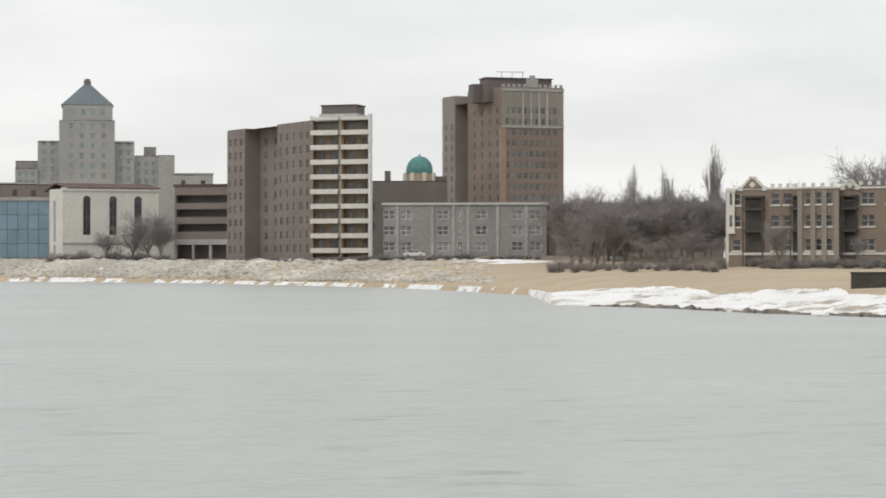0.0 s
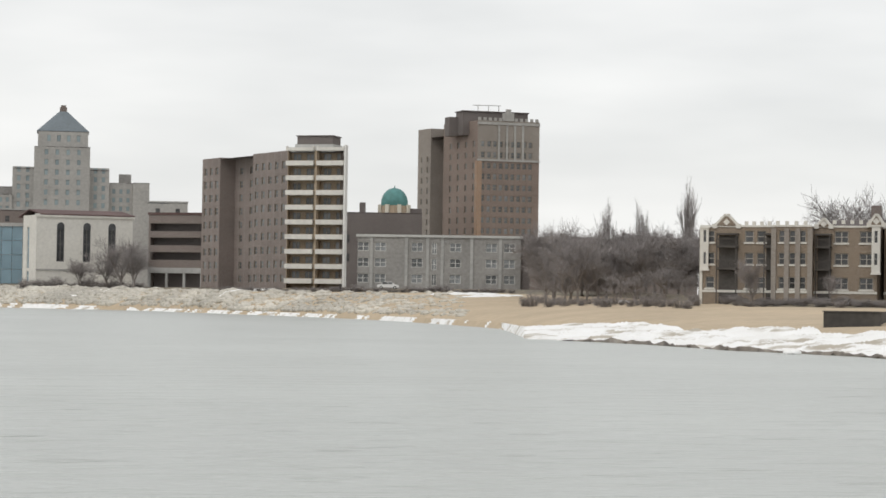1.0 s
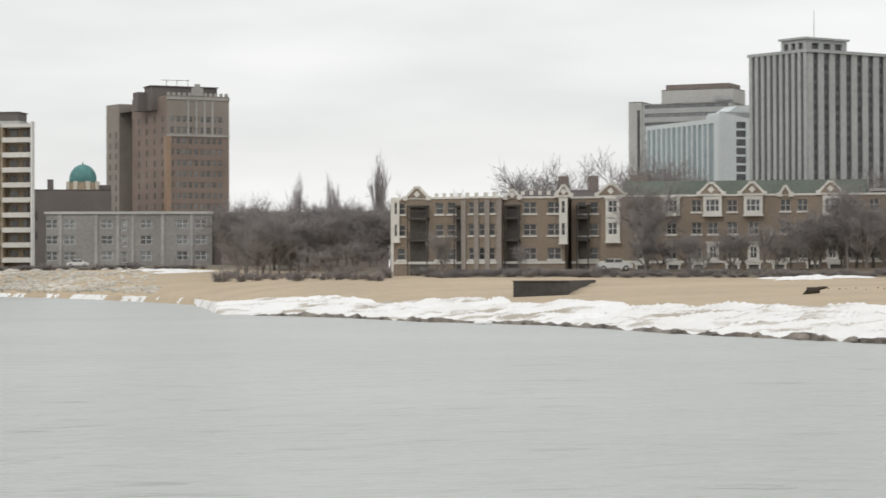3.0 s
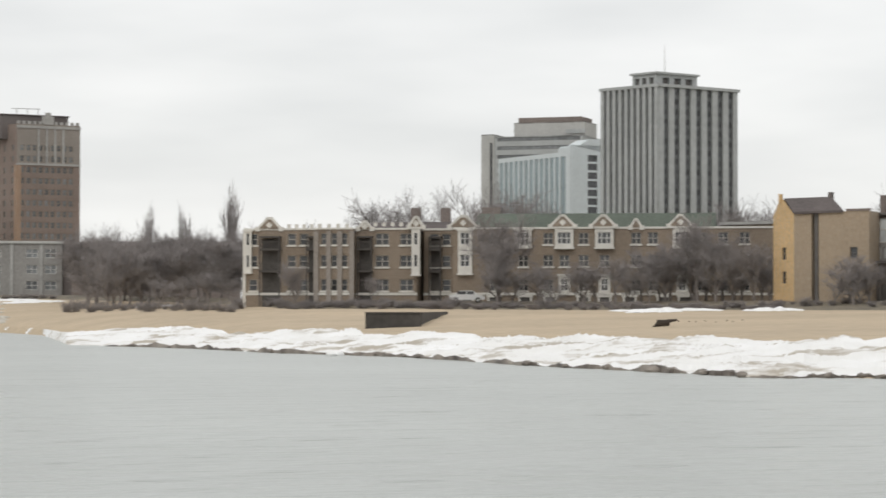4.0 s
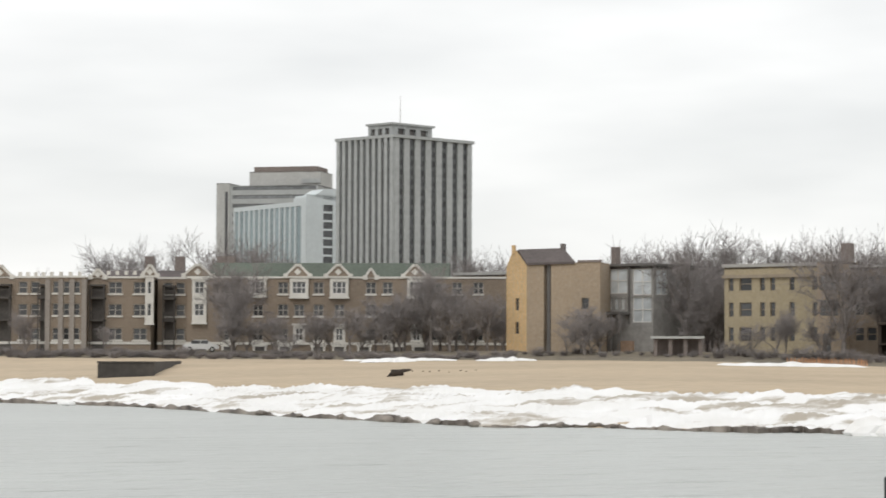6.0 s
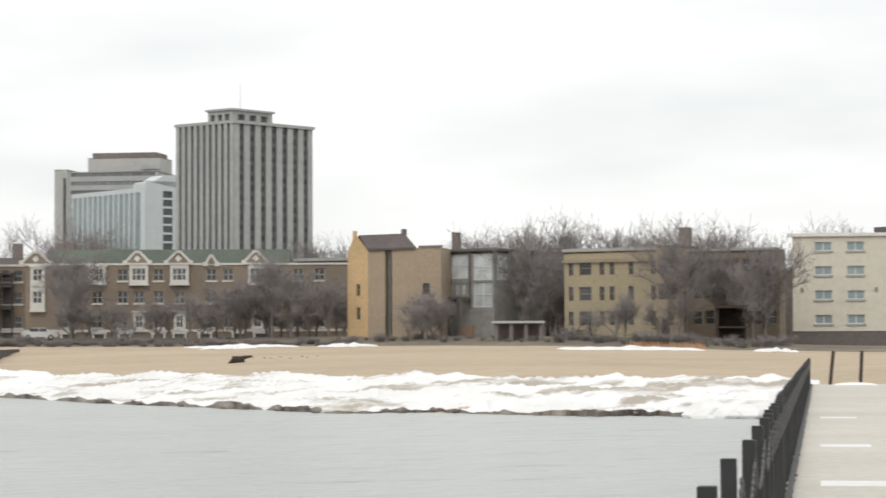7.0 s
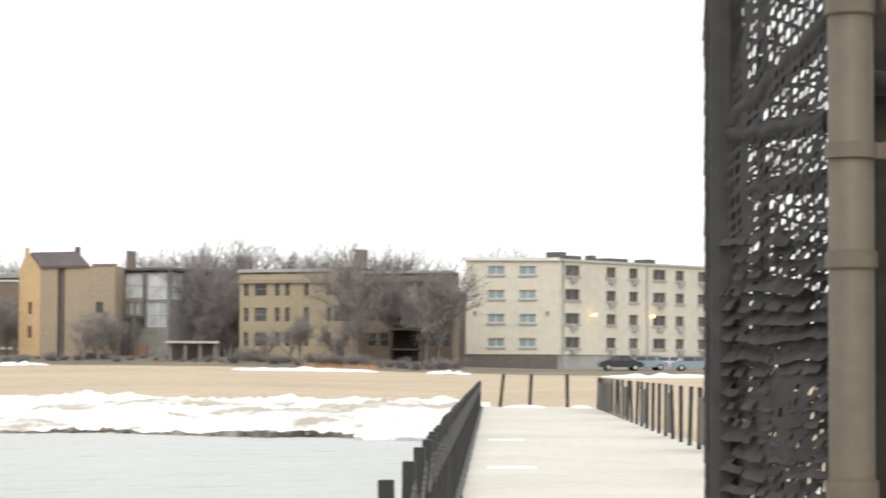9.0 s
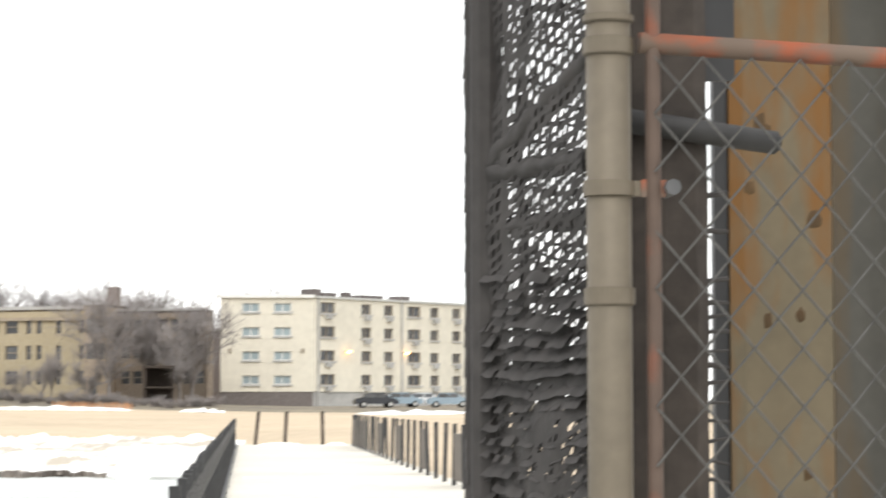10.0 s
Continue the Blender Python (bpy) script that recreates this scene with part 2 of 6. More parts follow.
def cut_wall(bm, p0, p1, z0, z1, holes=(), deep=0.3):
    """A wall face from p0 (left, seen from outside) to p1 with openings (u0, u1, v0, v1) and their reveals."""
    p0, p1 = Vector((*p0, 0)), Vector((*p1, 0))
    ex = (p1 - p0).normalized()
    inn = Vector((-ex.y, ex.x, 0))
    width = (p1 - p0).length
    us = sorted({0.0, width, *[round(u, 4) for h in holes for u in h[:2]]})
    vs = sorted({z0, z1, *[round(v, 4) for h in holes for v in h[2:]]})
    verts = {}

    def vert(u, v, d=0.0):
        k = (u, v, d)
        if k not in verts:
            verts[k] = bm.verts.new(p0 + ex * u + inn * d + Vector((0, 0, v)))
        return verts[k]

    cells = set()
    for h in holes:
        for i in range(len(us) - 1):
            if us[i] >= h[0] - 1e-3 and us[i + 1] <= h[1] + 1e-3:
                for j in range(len(vs) - 1):
                    if vs[j] >= h[2] - 1e-3 and vs[j + 1] <= h[3] + 1e-3:
                        cells.add((i, j))
    for i in range(len(us) - 1):
        for j in range(len(vs) - 1):
            if (i, j) not in cells:
                bm.faces.new((vert(us[i], vs[j]), vert(us[i + 1], vs[j]), vert(us[i + 1], vs[j + 1]), vert(us[i], vs[j + 1])))
    for h in holes:
        a, b, c, d = [round(x, 4) for x in h]
        for (ua, va), (ub, vb) in (((a, c), (b, c)), ((b, c), (b, d)), ((b, d), (a, d)), ((a, d), (a, c))):
            q = [vert(u, v, e) for u, v, e in ((ua, va, 0.0), (ub, vb, 0.0), (ub, vb, deep), (ua, va, deep))]
            bm.faces.new(q)


def window(parent, p0, p1, hole, frame_mat=None, glass=None, style="sash", sill=None, deep=0.3, arch=False):
    """A window set in the opening of cut_wall: frame, pane, and a sill where given."""
    p0, p1 = Vector((*p0, 0)), Vector((*p1, 0))
    ex = (p1 - p0).normalized()
    inn = Vector((-ex.y, ex.x, 0))
    w, h = round(hole[1] - hole[0], 3), round(hole[3] - hole[2], 3)
    frame_mat, glass = frame_mat or M_FRAME_WHITE, glass or M_GLASS
    key = (w, h, style, frame_mat.name, glass.name, deep, arch)
    if key not in WINDOW_MESHES:
        t = min(0.09, w * 0.1)
        xs = {"double": (0.5,), "slide": (0.5,), "triple": (0.31, 0.69)}.get(style, ())
        zs = (0.5,) if style in ("sash", "double", "triple") else ()
        xe = [t] + [w * k + s * t * 0.6 for k in xs for s in (-1, 1)] + [w - t]
        ze = [t] + [h * k + s * t * 0.5 for k in zs for s in (-1, 1)] + [h - t]
        lights = [(round(xe[i], 4), round(xe[i + 1], 4), round(ze[j], 4), round(ze[j + 1], 4)) for i in range(0, len(xe), 2) for j in range(0, len(ze), 2)]
        bm = bmesh.new()
        cut_wall(bm, (0, deep - 0.14), (w, deep - 0.14), 0.0, h, lights, 0.1)
        fm = bpy.data.meshes.new("window")
        bm.to_mesh(fm)
        bm.free()
        fm.materials.append(frame_mat)
        gm = bpy.data.meshes.new("pane")
        bm = boxes((0, w, deep - 0.06, deep - 0.03, 0, h))
        bm.to_mesh(gm)
        bm.free()
        gm.materials.append(glass)
        WINDOW_MESHES[key] = (fm, gm)
    fm, gm = WINDOW_MESHES[key]
    at = p0 + ex * hole[0] + Vector((0, 0, hole[2]))
    rot = Matrix(((ex.x, inn.x, 0, at.x), (ex.y, inn.y, 0, at.y), (0, 0, 1, at.z), (0, 0, 0, 1)))
    ob = new("window", fm)
    ob.parent, ob.matrix_basis = parent, rot
    pane = new("pane", gm)
    pane.parent = ob
    if sill:
        k2 = ("sill", w, sill.name)
        if k2 not in WINDOW_MESHES:
            sm = bpy.data.meshes.new("sill")
            bm = boxes((-0.12, w + 0.12, -0.14, 0.05, -0.2, 0.0))
            bm.to_mesh(sm)
            bm.free()
            sm.materials.append(sill)
            WINDOW_MESHES[k2] = sm
        so = new("sill", WINDOW_MESHES[k2])
        so.parent = ob
    return ob


def grid_holes(width, cols, rows, w, h, z0, dz, u0=None, u1=None):
    """Openings in even columns and rows."""
    u0, u1 = u0 or 0.0, u1 or width
    step = (u1 - u0) / cols
    return [(u0 + step * (i + 0.5) - w / 2, u0 + step * (i + 0.5) + w / 2, z0 + dz * j, z0 + dz * j + h) for j in range(rows) for i in range(cols)]


class House:
    """A building whose front runs from plan point a to b; x along the front, y away from the pier, z up from the ground."""

    def __init__(self, name, label, category, a, b, base, group=""):
        self.z = base
        ex = (b - a).normalized()
        self.w = (b - a).length
        self.m = Matrix(((ex.x, -ex.y, 0, a.x), (ex.y, ex.x, 0, a.y), (0, 0, 1, base), (0, 0, 0, 1)))
        self.ob = thing(name, label, category, self.m, group)

    def push(self, k):
        """Set the building back along the line of sight from the pier, grown by the same factor."""
        self.ob.matrix_basis = Matrix.Translation(EYE) @ Matrix.Scale(k, 4) @ Matrix.Translation(-EYE) @ self.m

    def wall(self, material, faces, name="wall", label="", **kw):
        """faces: (p0, p1, z0, z1, holes, window options)."""
        bm = bmesh.new()
        for f in faces:
            cut_wall(bm, *f[:5])
        bmesh.ops.remove_doubles(bm, verts=bm.verts[:], dist=0.001)
        wall = part(name, bm, material, self.ob, label)
        for p0, p1, z0, z1, holes, *opt in faces:
            for h in holes:
                window(wall, p0, p1, h, **(opt[0] if opt else kw))
        return wall

    def add(self, name, material, *rows, label="", parent=None):
        return part(name, boxes(*rows), material, parent or self.ob, label)

    def block(self, material, x0, x1, y0, y1, z0, z1, front=(), left=(), right=(), name="wall", roof=None, label="", **kw):
        """A box of walls with openings in front, left and right, closed by a roof slab."""
        wall = self.wall(material, [
            ((x0, y0), (x1, y0), z0, z1, front), ((x0, y1), (x0, y0), z0, z1, left),
            ((x1, y0), (x1, y1), z0, z1, right), ((x1, y1), (x0, y1), z0, z1, ())], name, label, **kw)
        part("roof", boxes((x0, x1, y0, y1, z1 - 0.3, z1 - 0.02)), roof or M_ROOF_DARK, self.ob)
        return wall


def ridge_roof(bm, x0, x1, y0, y1, z0, z1, along="x", over=0.4):
    """A gabled roof with thickness."""
    if along == "x":
        c = (y0 + y1) / 2
        prof = [(y0 - over, z0), (c, z1), (y1 + over, z0), (y1 + over, z0 - 0.25), (c, z1 - 0.25), (y0 - over, z0 - 0.25)]
        ends = [[bm.verts.new((x, p, z)) for p, z in prof] for x in (x0 - over, x1 + over)]
    else:
        c = (x0 + x1) / 2
        prof = [(x0 - over, z0), (c, z1), (x1 + over, z0), (x1 + over, z0 - 0.25), (c, z1 - 0.25), (x0 - over, z0 - 0.25)]
        ends = [[bm.verts.new((p, y, z)) for p, z in prof] for y in (y0 - over, y1 + over)]
    n = len(prof)
    for i in range(n):
        bm.faces.new((ends[0][i], ends[0][(i + 1) % n], ends[1][(i + 1) % n], ends[1][i]))
    for e in ends:
        bm.faces.new((e[0], e[1], e[4], e[5]))
        bm.faces.new((e[1], e[2], e[3], e[4]))
    bmesh.ops.recalc_face_normals(bm, faces=bm.faces[:])


# ---- ground, water, ice ----
WATER_Z = 0.3
SHORE = [(-70, 700), (-30, 700), (-10.5, 632), (-6.6, 556), (-4.5, 478.6), (-1.2, 382.0), (1.0, 311.5), (2.95, 257.4), (5.0, 209.5), (7.7, 168.0), (11.8, 139.1), (16.6, 111.1), (20, 102.0), (24, 96.6), (28.6, 93.9), (31.3, 92), (33.2, 50), (40, 36), (60, 40), (95, 60)]
TERRACE = [(-70, 760), (-30, 760), (-10.5, 668), (-9.2, 634), (-6.6, 600), (-4.5, 512), (-1.2, 458), (2.0, 440), (5.0, 380), (7.7, 285), (11.8, 270), (16.6, 262), (20, 250), (24, 240), (28.6, 225), (40, 210), (60, 220), (95, 300)]
TERRACE_Z = [(-70, 6.5), (-10.5, 5.9), (-6.6, 5.4), (-4.5, 5.0), (-1.2, 5.0), (2.0, 5.1), (5, 4.4), (8, 3.3), (16, 3.2), (24, 3.15), (29, 2.6), (34, 2.3), (95, 2.6)]

TERRACE_STEP = [(-4.5, 0.7), (5, 0.95), (27, 0.95), (30.5, 0.45)]


def along(table, bearing):
    return float(np.interp(bearing, [r[0] for r in table], [r[1] for r in table]))


def ground_z(bearing, dist):
    s0, s1, zt = along(SHORE, bearing), along(TERRACE, bearing), along(TERRACE_Z, bearing)
    if dist < s0:
        return max(-3.0, 0.1 + (dist - s0) * 0.06)
    f = min(1.0, (dist - s0) / (s1 - s0))
    up = 0.25 + (zt - 0.25) * f ** 0.62
    if dist > s1:
        up += min(1.0, (dist - s1) / 22.0) * along(TERRACE_STEP, bearing) + min(1.5, (dist - s1) / 300.0)
    return up + 0.10 * noise.noise(spot(bearing, dist) * 0.11)


def polar_sheet(bearings, dists, height):
    verts, faces = [], []
    for b in bearings:
        for d in dists(b):
            verts.append((*spot(b, d)[:2], height(b, d)))
    n = len(dists(bearings[0]))
    for i in range(len(bearings) - 1):
        for j in range(n - 1):
            k = i * n + j
            faces.append((k, k + 1, k + n + 1, k + n))
    return verts, faces


def ground_rings(b):
    s0, s1 = along(SHORE, b), along(TERRACE, b)
    beach = [s0 + (s1 - s0) * k / 26 for k in range(27)]
    return [15.0, s0 - 12, s0 - 4] + beach + [s1 + 5, s1 + 12, s1 + 22, s1 + 60, s1 + 200, 1500.0, 2600.0, 4700.0]


bear = [-70 + 2 * k for k in range(26)] + [-18 + 0.4 * k for k in range(148)] + [42 + 2 * k for k in range(27)]
verts, faces = polar_sheet(bear, ground_rings, ground_z)
ground = part("ground", (verts, faces), [M_SAND, M_EARTH])
rings = len(ground_rings(0)) - 1
for i, poly in enumerate(ground.data.polygons):
    poly.use_smooth = True
    poly.material_index = 1 if i % rings >= 29 else 0
tagged(ground, "pale tan sand beach rising to dull winter grass", "ground", kind="structure")


def water_material():
    m = mat("grey_lake_water", (0.455, 0.475, 0.455), 0.32, 0.05, 0.012, 0.08)
    n, l = m.node_tree.nodes, m.node_tree.links
    p = n["Principled BSDF"]
    p.inputs["IOR"].default_value = 1.333
    co, mp = n.new("ShaderNodeTexCoord"), n.new("ShaderNodeMapping")
    mp.inputs["Rotation"].default_value = (0, 0, radians(-20))
    mp.inputs["Scale"].default_value = (0.5, 1.0, 1.0)
    l.new(co.outputs["Object"], mp.inputs["Vector"])
    a, b = n.new("ShaderNodeTexNoise"), n.new("ShaderNodeTexNoise")
    a.inputs["Scale"].default_value, b.inputs["Scale"].default_value = 0.55, 2.6
    a.inputs["Detail"].default_value, b.inputs["Detail"].default_value = 4, 3
    l.new(mp.outputs[0], a.inputs["Vector"])
    l.new(mp.outputs[0], b.inputs["Vector"])
    add = n.new("ShaderNodeMath")
    add.operation = "MULTIPLY_ADD"
    add.inputs[1].default_value = 0.22
    l.new(b.outputs["Fac"], add.inputs[0])
    l.new(a.outputs["Fac"], add.inputs[2])
    bp = n.new("ShaderNodeBump")
    bp.inputs["Strength"].default_value, bp.inputs["Distance"].default_value = 1.0, 0.6
    # sparse single wavelets
    c, rc, ac = n.new("ShaderNodeTexNoise"), n.new("ShaderNodeMapRange"), n.new("ShaderNodeMath")
    c.inputs["Scale"].default_value, c.inputs["Detail"].default_value = 0.7, 2
    l.new(mp.outputs[0], c.inputs["Vector"])
    rc.inputs["From Min"].default_value, rc.inputs["From Max"].default_value = 0.64, 0.80
    l.new(c.outputs["Fac"], rc.inputs["Value"])
    ac.operation = "MULTIPLY_ADD"
    ac.inputs[1].default_value = 0.5
    l.new(rc.outputs["Result"], ac.inputs[0])
    l.new(add.outputs[0], ac.inputs[2])
    l.new(ac.outputs[0], bp.inputs["Height"])
    l.new(bp.outputs[0], p.inputs["Normal"])
    return m


M_WATER = water_material()
bm = bmesh.new()
bmesh.ops.create_circle(bm, cap_ends=True, segments=64, radius=4700)
bmesh.ops.translate(bm, vec=(0, 0, WATER_Z), verts=bm.verts[:])
water = part("water", bm, M_WATER)
tagged(water, "calm grey lake water with small ripples", "water", kind="structure")

# shelf of shore ice and snow along the water's edge
ICE_OUT = [(-12.4, 645), (-10.5, 629), (-6.6, 553), (-4.5, 475), (-1.2, 379), (0.5, 316.1), (2.0, 267.3), (2.6, 193.2), (2.95, 188.7), (5.0, 177.9), (7.7, 154.4), (10.5, 142.7), (11.8, 132.7), (13.4, 121.9), (16.6, 108.4), (19, 100.2), (22, 98.9), (24, 95.7), (28.6, 93.6), (31.2, 92.5)]
ICE_IN = [(-12.4, 651), (-10.5, 635), (-6.6, 558), (-4.5, 480), (-1.2, 383.5), (0.5, 321), (2.0, 273), (2.6, 212), (3.4, 218), (5.0, 206), (7.7, 180), (11.8, 158.9), (16.6, 134.5), (20, 125.5), (24, 120.1), (28.6, 114.7), (33, 112.9), (40, 108.4)]
ice_b = [-12.3 + 0.06 * k for k in range(190)] + [-0.9 + 0.05 * k for k in range(636)]
ICE_N = 40

ICE_TALL = [(-12, 0.14), (2.0, 0.16), (3.0, 0.45), (4.6, 1.0)]


def ice_edge(b):
    p = spot(b, 100)
    return along(ICE_OUT, b) + 1.8 * noise.noise(p * 0.35) + (1.0 if b > 2.6 else 0.2) * (1.3 * noise.noise(p * 1.1) + 0.7 * noise.noise(p * 2.9))


def ice_rings(b):
    s0, s1 = ice_edge(b), along(ICE_IN, b) + (5 if b > 3 else 1.2) * noise.noise(spot(b, 100) * 0.13)
    return [s0, s0 + 0.08] + [s0 + 0.3 + (s1 - s0 - 0.3) * (k / (ICE_N - 3)) for k in range(ICE_N - 2)]


def ice_z(b, d):
    s0, s1 = ice_edge(b), along(ICE_IN, b)
    if d <= s0 + 0.01:
        return 0.0
    f = min(1.0, (d - s0) / (s1 - s0))
    p = spot(b, d)
    lump = noise.fractal(Vector((p.x * 0.16, p.y * 0.16, 0)), 0.8, 2.0, 4)
    tall = along(ICE_TALL, b)
    base = max((0.50 + 0.14 * noise.noise(p * 0.4)) * tall + 0.95 * f, ground_z(b, d) + 0.1 * tall)
    edge = min(1.0, (d - s0) * 0.5 + 0.45) * min(1.0, (1.02 - f) * 6)
    ridge = 1 - abs(noise.noise(Vector((p.x * 0.07, p.y * 0.30, 4)))) * 2.2
    fine = noise.fractal(Vector((p.x * 0.5, p.y * 0.7, 9)), 0.7, 2.0, 3)
    z = base + tall * edge * (0.30 * lump + 0.42 * max(0, ridge) * (0.4 + f) + 0.24 * fine - 0.16)
    return z if f < 1 else ground_z(b, d) - 0.1


verts, faces = polar_sheet(ice_b, ice_rings, ice_z)
ice = part("shore_ice", (verts, faces), [M_ICE, M_ICE_DIRTY, M_SAND])
for i, poly in enumerate(ice.data.polygons):
    j = i % (ICE_N - 1)
    poly.use_smooth = j > 1
    poly.material_index = 1 if j <= (1 if noise.noise(poly.center * 0.55) > -0.18 else 0) else 0
    # west of the shelf the ice thins to scraps lying on the sand
    if ice_b[i // (ICE_N - 1)] < 2.3 and j > 0 and noise.noise(Vector((poly.center.x * 0.06, poly.center.y * 0.05, 7))) + 0.6 * noise.noise(Vector((poly.center.x * 0.3, poly.center.y * 0.2, 3))) < -0.10:
        poly.material_index = 2
tagged(ice, "lumpy white shelf of snow-covered shore ice with a dirty edge", "shore ice", kind="stuff")

# ---- the far shore, building by building ----


def blue_glass_house():
    h = House("glass_pavilion", "low pale blue glazed lakeside hall", "building", spot(-14.5, 575), spot(-9.45, 560), 5.9)
    h.block(M_CONCRETE_PALE, 0, h.w, 0.4, 30, -2, 13.6)
    n = int(h.w / 2.4)
    for i in range(n):
        for j in range(4):
            x = h.w * i / n
            part("glass_panel", boxes((x + 0.06, x + h.w / n - 0.06, 0.1, 0.3, 0.3 + 3.35 * j, 3.55 + 3.35 * j)), M_GLASS_BLUE, h.ob)
    h.add("roof_edge", M_CONCRETE, (-0.2, h.w + 0.2, -0.2, 30, 13.6, 14.4))
    h.push(1.3)


def white_hall():
    a, b = spot(-9.13, 540), spot(-6.85, 545)
    h = House("white_hall", "cream stone hall with tall arched windows and red roof", "building", a, b, 5.6)
    w, top = h.w, 16.0
    px = h.w / 180.0
    holes = [((x - 7) * px, (x + 7) * px, 5.6, 13.6) for x in (45, 94, 141)]
    side = [(2.2, 3.6, 4.0, 13.4), (2.2, 3.6, 1.0, 3.4)]
    d = 7.5
    h.wall(M_CREAM, [((0, 0), (w, 0), -2, top, holes, dict(frame_mat=M_FRAME_DARK, style="double")),
                     ((-1.4, d), (0, 0), -2, top, side, dict(frame_mat=M_FRAME_WHITE, glass=M_GLASS_BLUE)),
                     ((w, 0), (w, 24), -2, top, ()), ((w, 24), (3.0, 24), -2, top, ()), ((3.0, 24), (-1.4, d), -2, top, ())])
    for x in (45, 94, 141):
        bm = bmesh.new()
        made = bmesh.ops.create_cone(bm, cap_ends=True, segments=20, radius1=7 * px, radius2=7 * px, depth=0.35)["verts"]
        bmesh.ops.transform(bm, matrix=pose(x * px, 0.12, 13.6, 90, 0, 0), verts=made)
        part("arch_head", bm, M_GLASS, h.ob)
    h.add("cornice", M_CREAM, (-0.3, w + 0.3, -0.35, 0.2, top - 0.4, top + 0.3))
    h.add("string_course", M_LIMESTONE, (0, w, -0.15, 0.05, 3.5, 3.9))
    bm = bmesh.new()
    ridge_roof(bm, 1.2, w, 0, 24, top + 0.3, top + 1.7)
    part("roof", bm, M_ROOF_RED, h.ob)
    h.push(1.2)


def pyramid_tower():
    h = House("stepped_tower", "pale limestone stepped tower with a slate pyramid roof", "tower", spot(-10.25, 800), spot(-6.48, 800), 6.0)
    w = h.w
    k = w / 283.0  # width of the whole block over its steps
    x = lambda p: (p - 25) * k
    opt = dict(frame_mat=M_LIMESTONE, style="plain", glass=M_GLASS_TEAL)
    z = lambda el: 800 * math.tan(radians(el)) + 3.1 - 6.0
    h.block(M_LIMESTONE, x(103), x(202), 0, 19, -2, z(3.60), front=grid_holes(0, 4, 6, 1.3, 1.9, z(2.2), 3.35, 2.2, 16.5), left=grid_holes(0, 4, 6, 1.2, 1.9, z(2.2), 3.35, 0.1, 19), **opt)
    h.block(M_LIMESTONE, x(109), x(198), 1.0, 18, z(3.60) - 0.3, z(3.98), front=grid_holes(0, 4, 1, 1.3, 2.2, z(3.72), 3.3, 2.0, 15), **opt)
    bm = bmesh.new()
    cx, half = x(153), (x(200) - x(107)) / 2
    base = [bm.verts.new((cx + sx * half, 9.5 + sy * half, z(3.97))) for sx, sy in ((-1, -1), (1, -1), (1, 1), (-1, 1))]
    tip = [bm.verts.new((cx + sx * 1.3, 9.5 + sy * 1.3, z(4.48))) for sx, sy in ((-1, -1), (1, -1), (1, 1), (-1, 1))]
    for i in range(4):
        bm.faces.new((base[i], base[(i + 1) % 4], tip[(i + 1) % 4], tip[i]))
    bm.faces.new(tip)
    part("pyramid_roof", bm, M_SLATE, h.ob, "slate blue pyramid roof")
    part("lantern", boxes((cx - 1.2, cx + 1.2, 8.3, 10.7, z(4.44), z(4.58)), (cx - 0.9, cx + 0.9, 8.6, 10.4, z(4.58), z(4.63))), M_BRICK_BROWN, h.ob)
    h.block(M_LIMESTONE, x(65), x(103), 3, 20, -2, z(3.08), front=grid_holes(0, 2, 5, 1.3, 1.9, z(2.15), 2.9, 0.6, x(103) - x(65) - .6), **opt)
    h.block(M_LIMESTONE, x(202), x(237), 3, 20, -2, z(3.07), front=grid_holes(0, 2, 5, 1.3, 1.9, z(2.15), 2.9, 0.6, x(237) - x(202) - .6), **opt)
    h.block(M_LIMESTONE, x(25), x(65), 2, 20, -2, z(2.45), front=grid_holes(0, 3, 2, 1.2, 1.7, z(2.05), 2.9, 0.4, x(65) - x(25) - .4), **opt)
    h.block(M_STONE_GREY, x(25), x(65), 6, 18, z(2.45) - 0.2, z(2.64))
    h.block(M_LIMESTONE, x(237), x(280), 5, 22, -2, z(2.78), front=grid_holes(0, 3, 3, 1.2, 1.7, z(2.1), 2.9, 0.4, x(280) - x(237) - .4), **opt)
    h.block(M_LIMESTONE, x(280), x(309), 1, 22, -2, z(2.78))
    h.add("chimney", M_STONE_GREY, (x(255), x(277), 8, 12, z(2.7), z(3.0)))
    h.push(1.12)


def rear_block(a, b, base, top, material, label, roof=None, deep=14):
    h = House("rear_house", label, "building", a, b, base)
    cols = max(2, int(h.w / 4.5))
    h.block(material, 0, h.w, 0, deep, -2, top - base, front=grid_holes(h.w, cols, 2, 1.2, 1.6, max(1.0, top - base - 6.2), 3.0), roof=roof, frame_mat=M_FRAME_DARK)
    h.add("parapet", M_CONCRETE, (-0.15, h.w + 0.15, -0.15, 0.25, top - base - 0.05, top - base + 0.35))
    return h


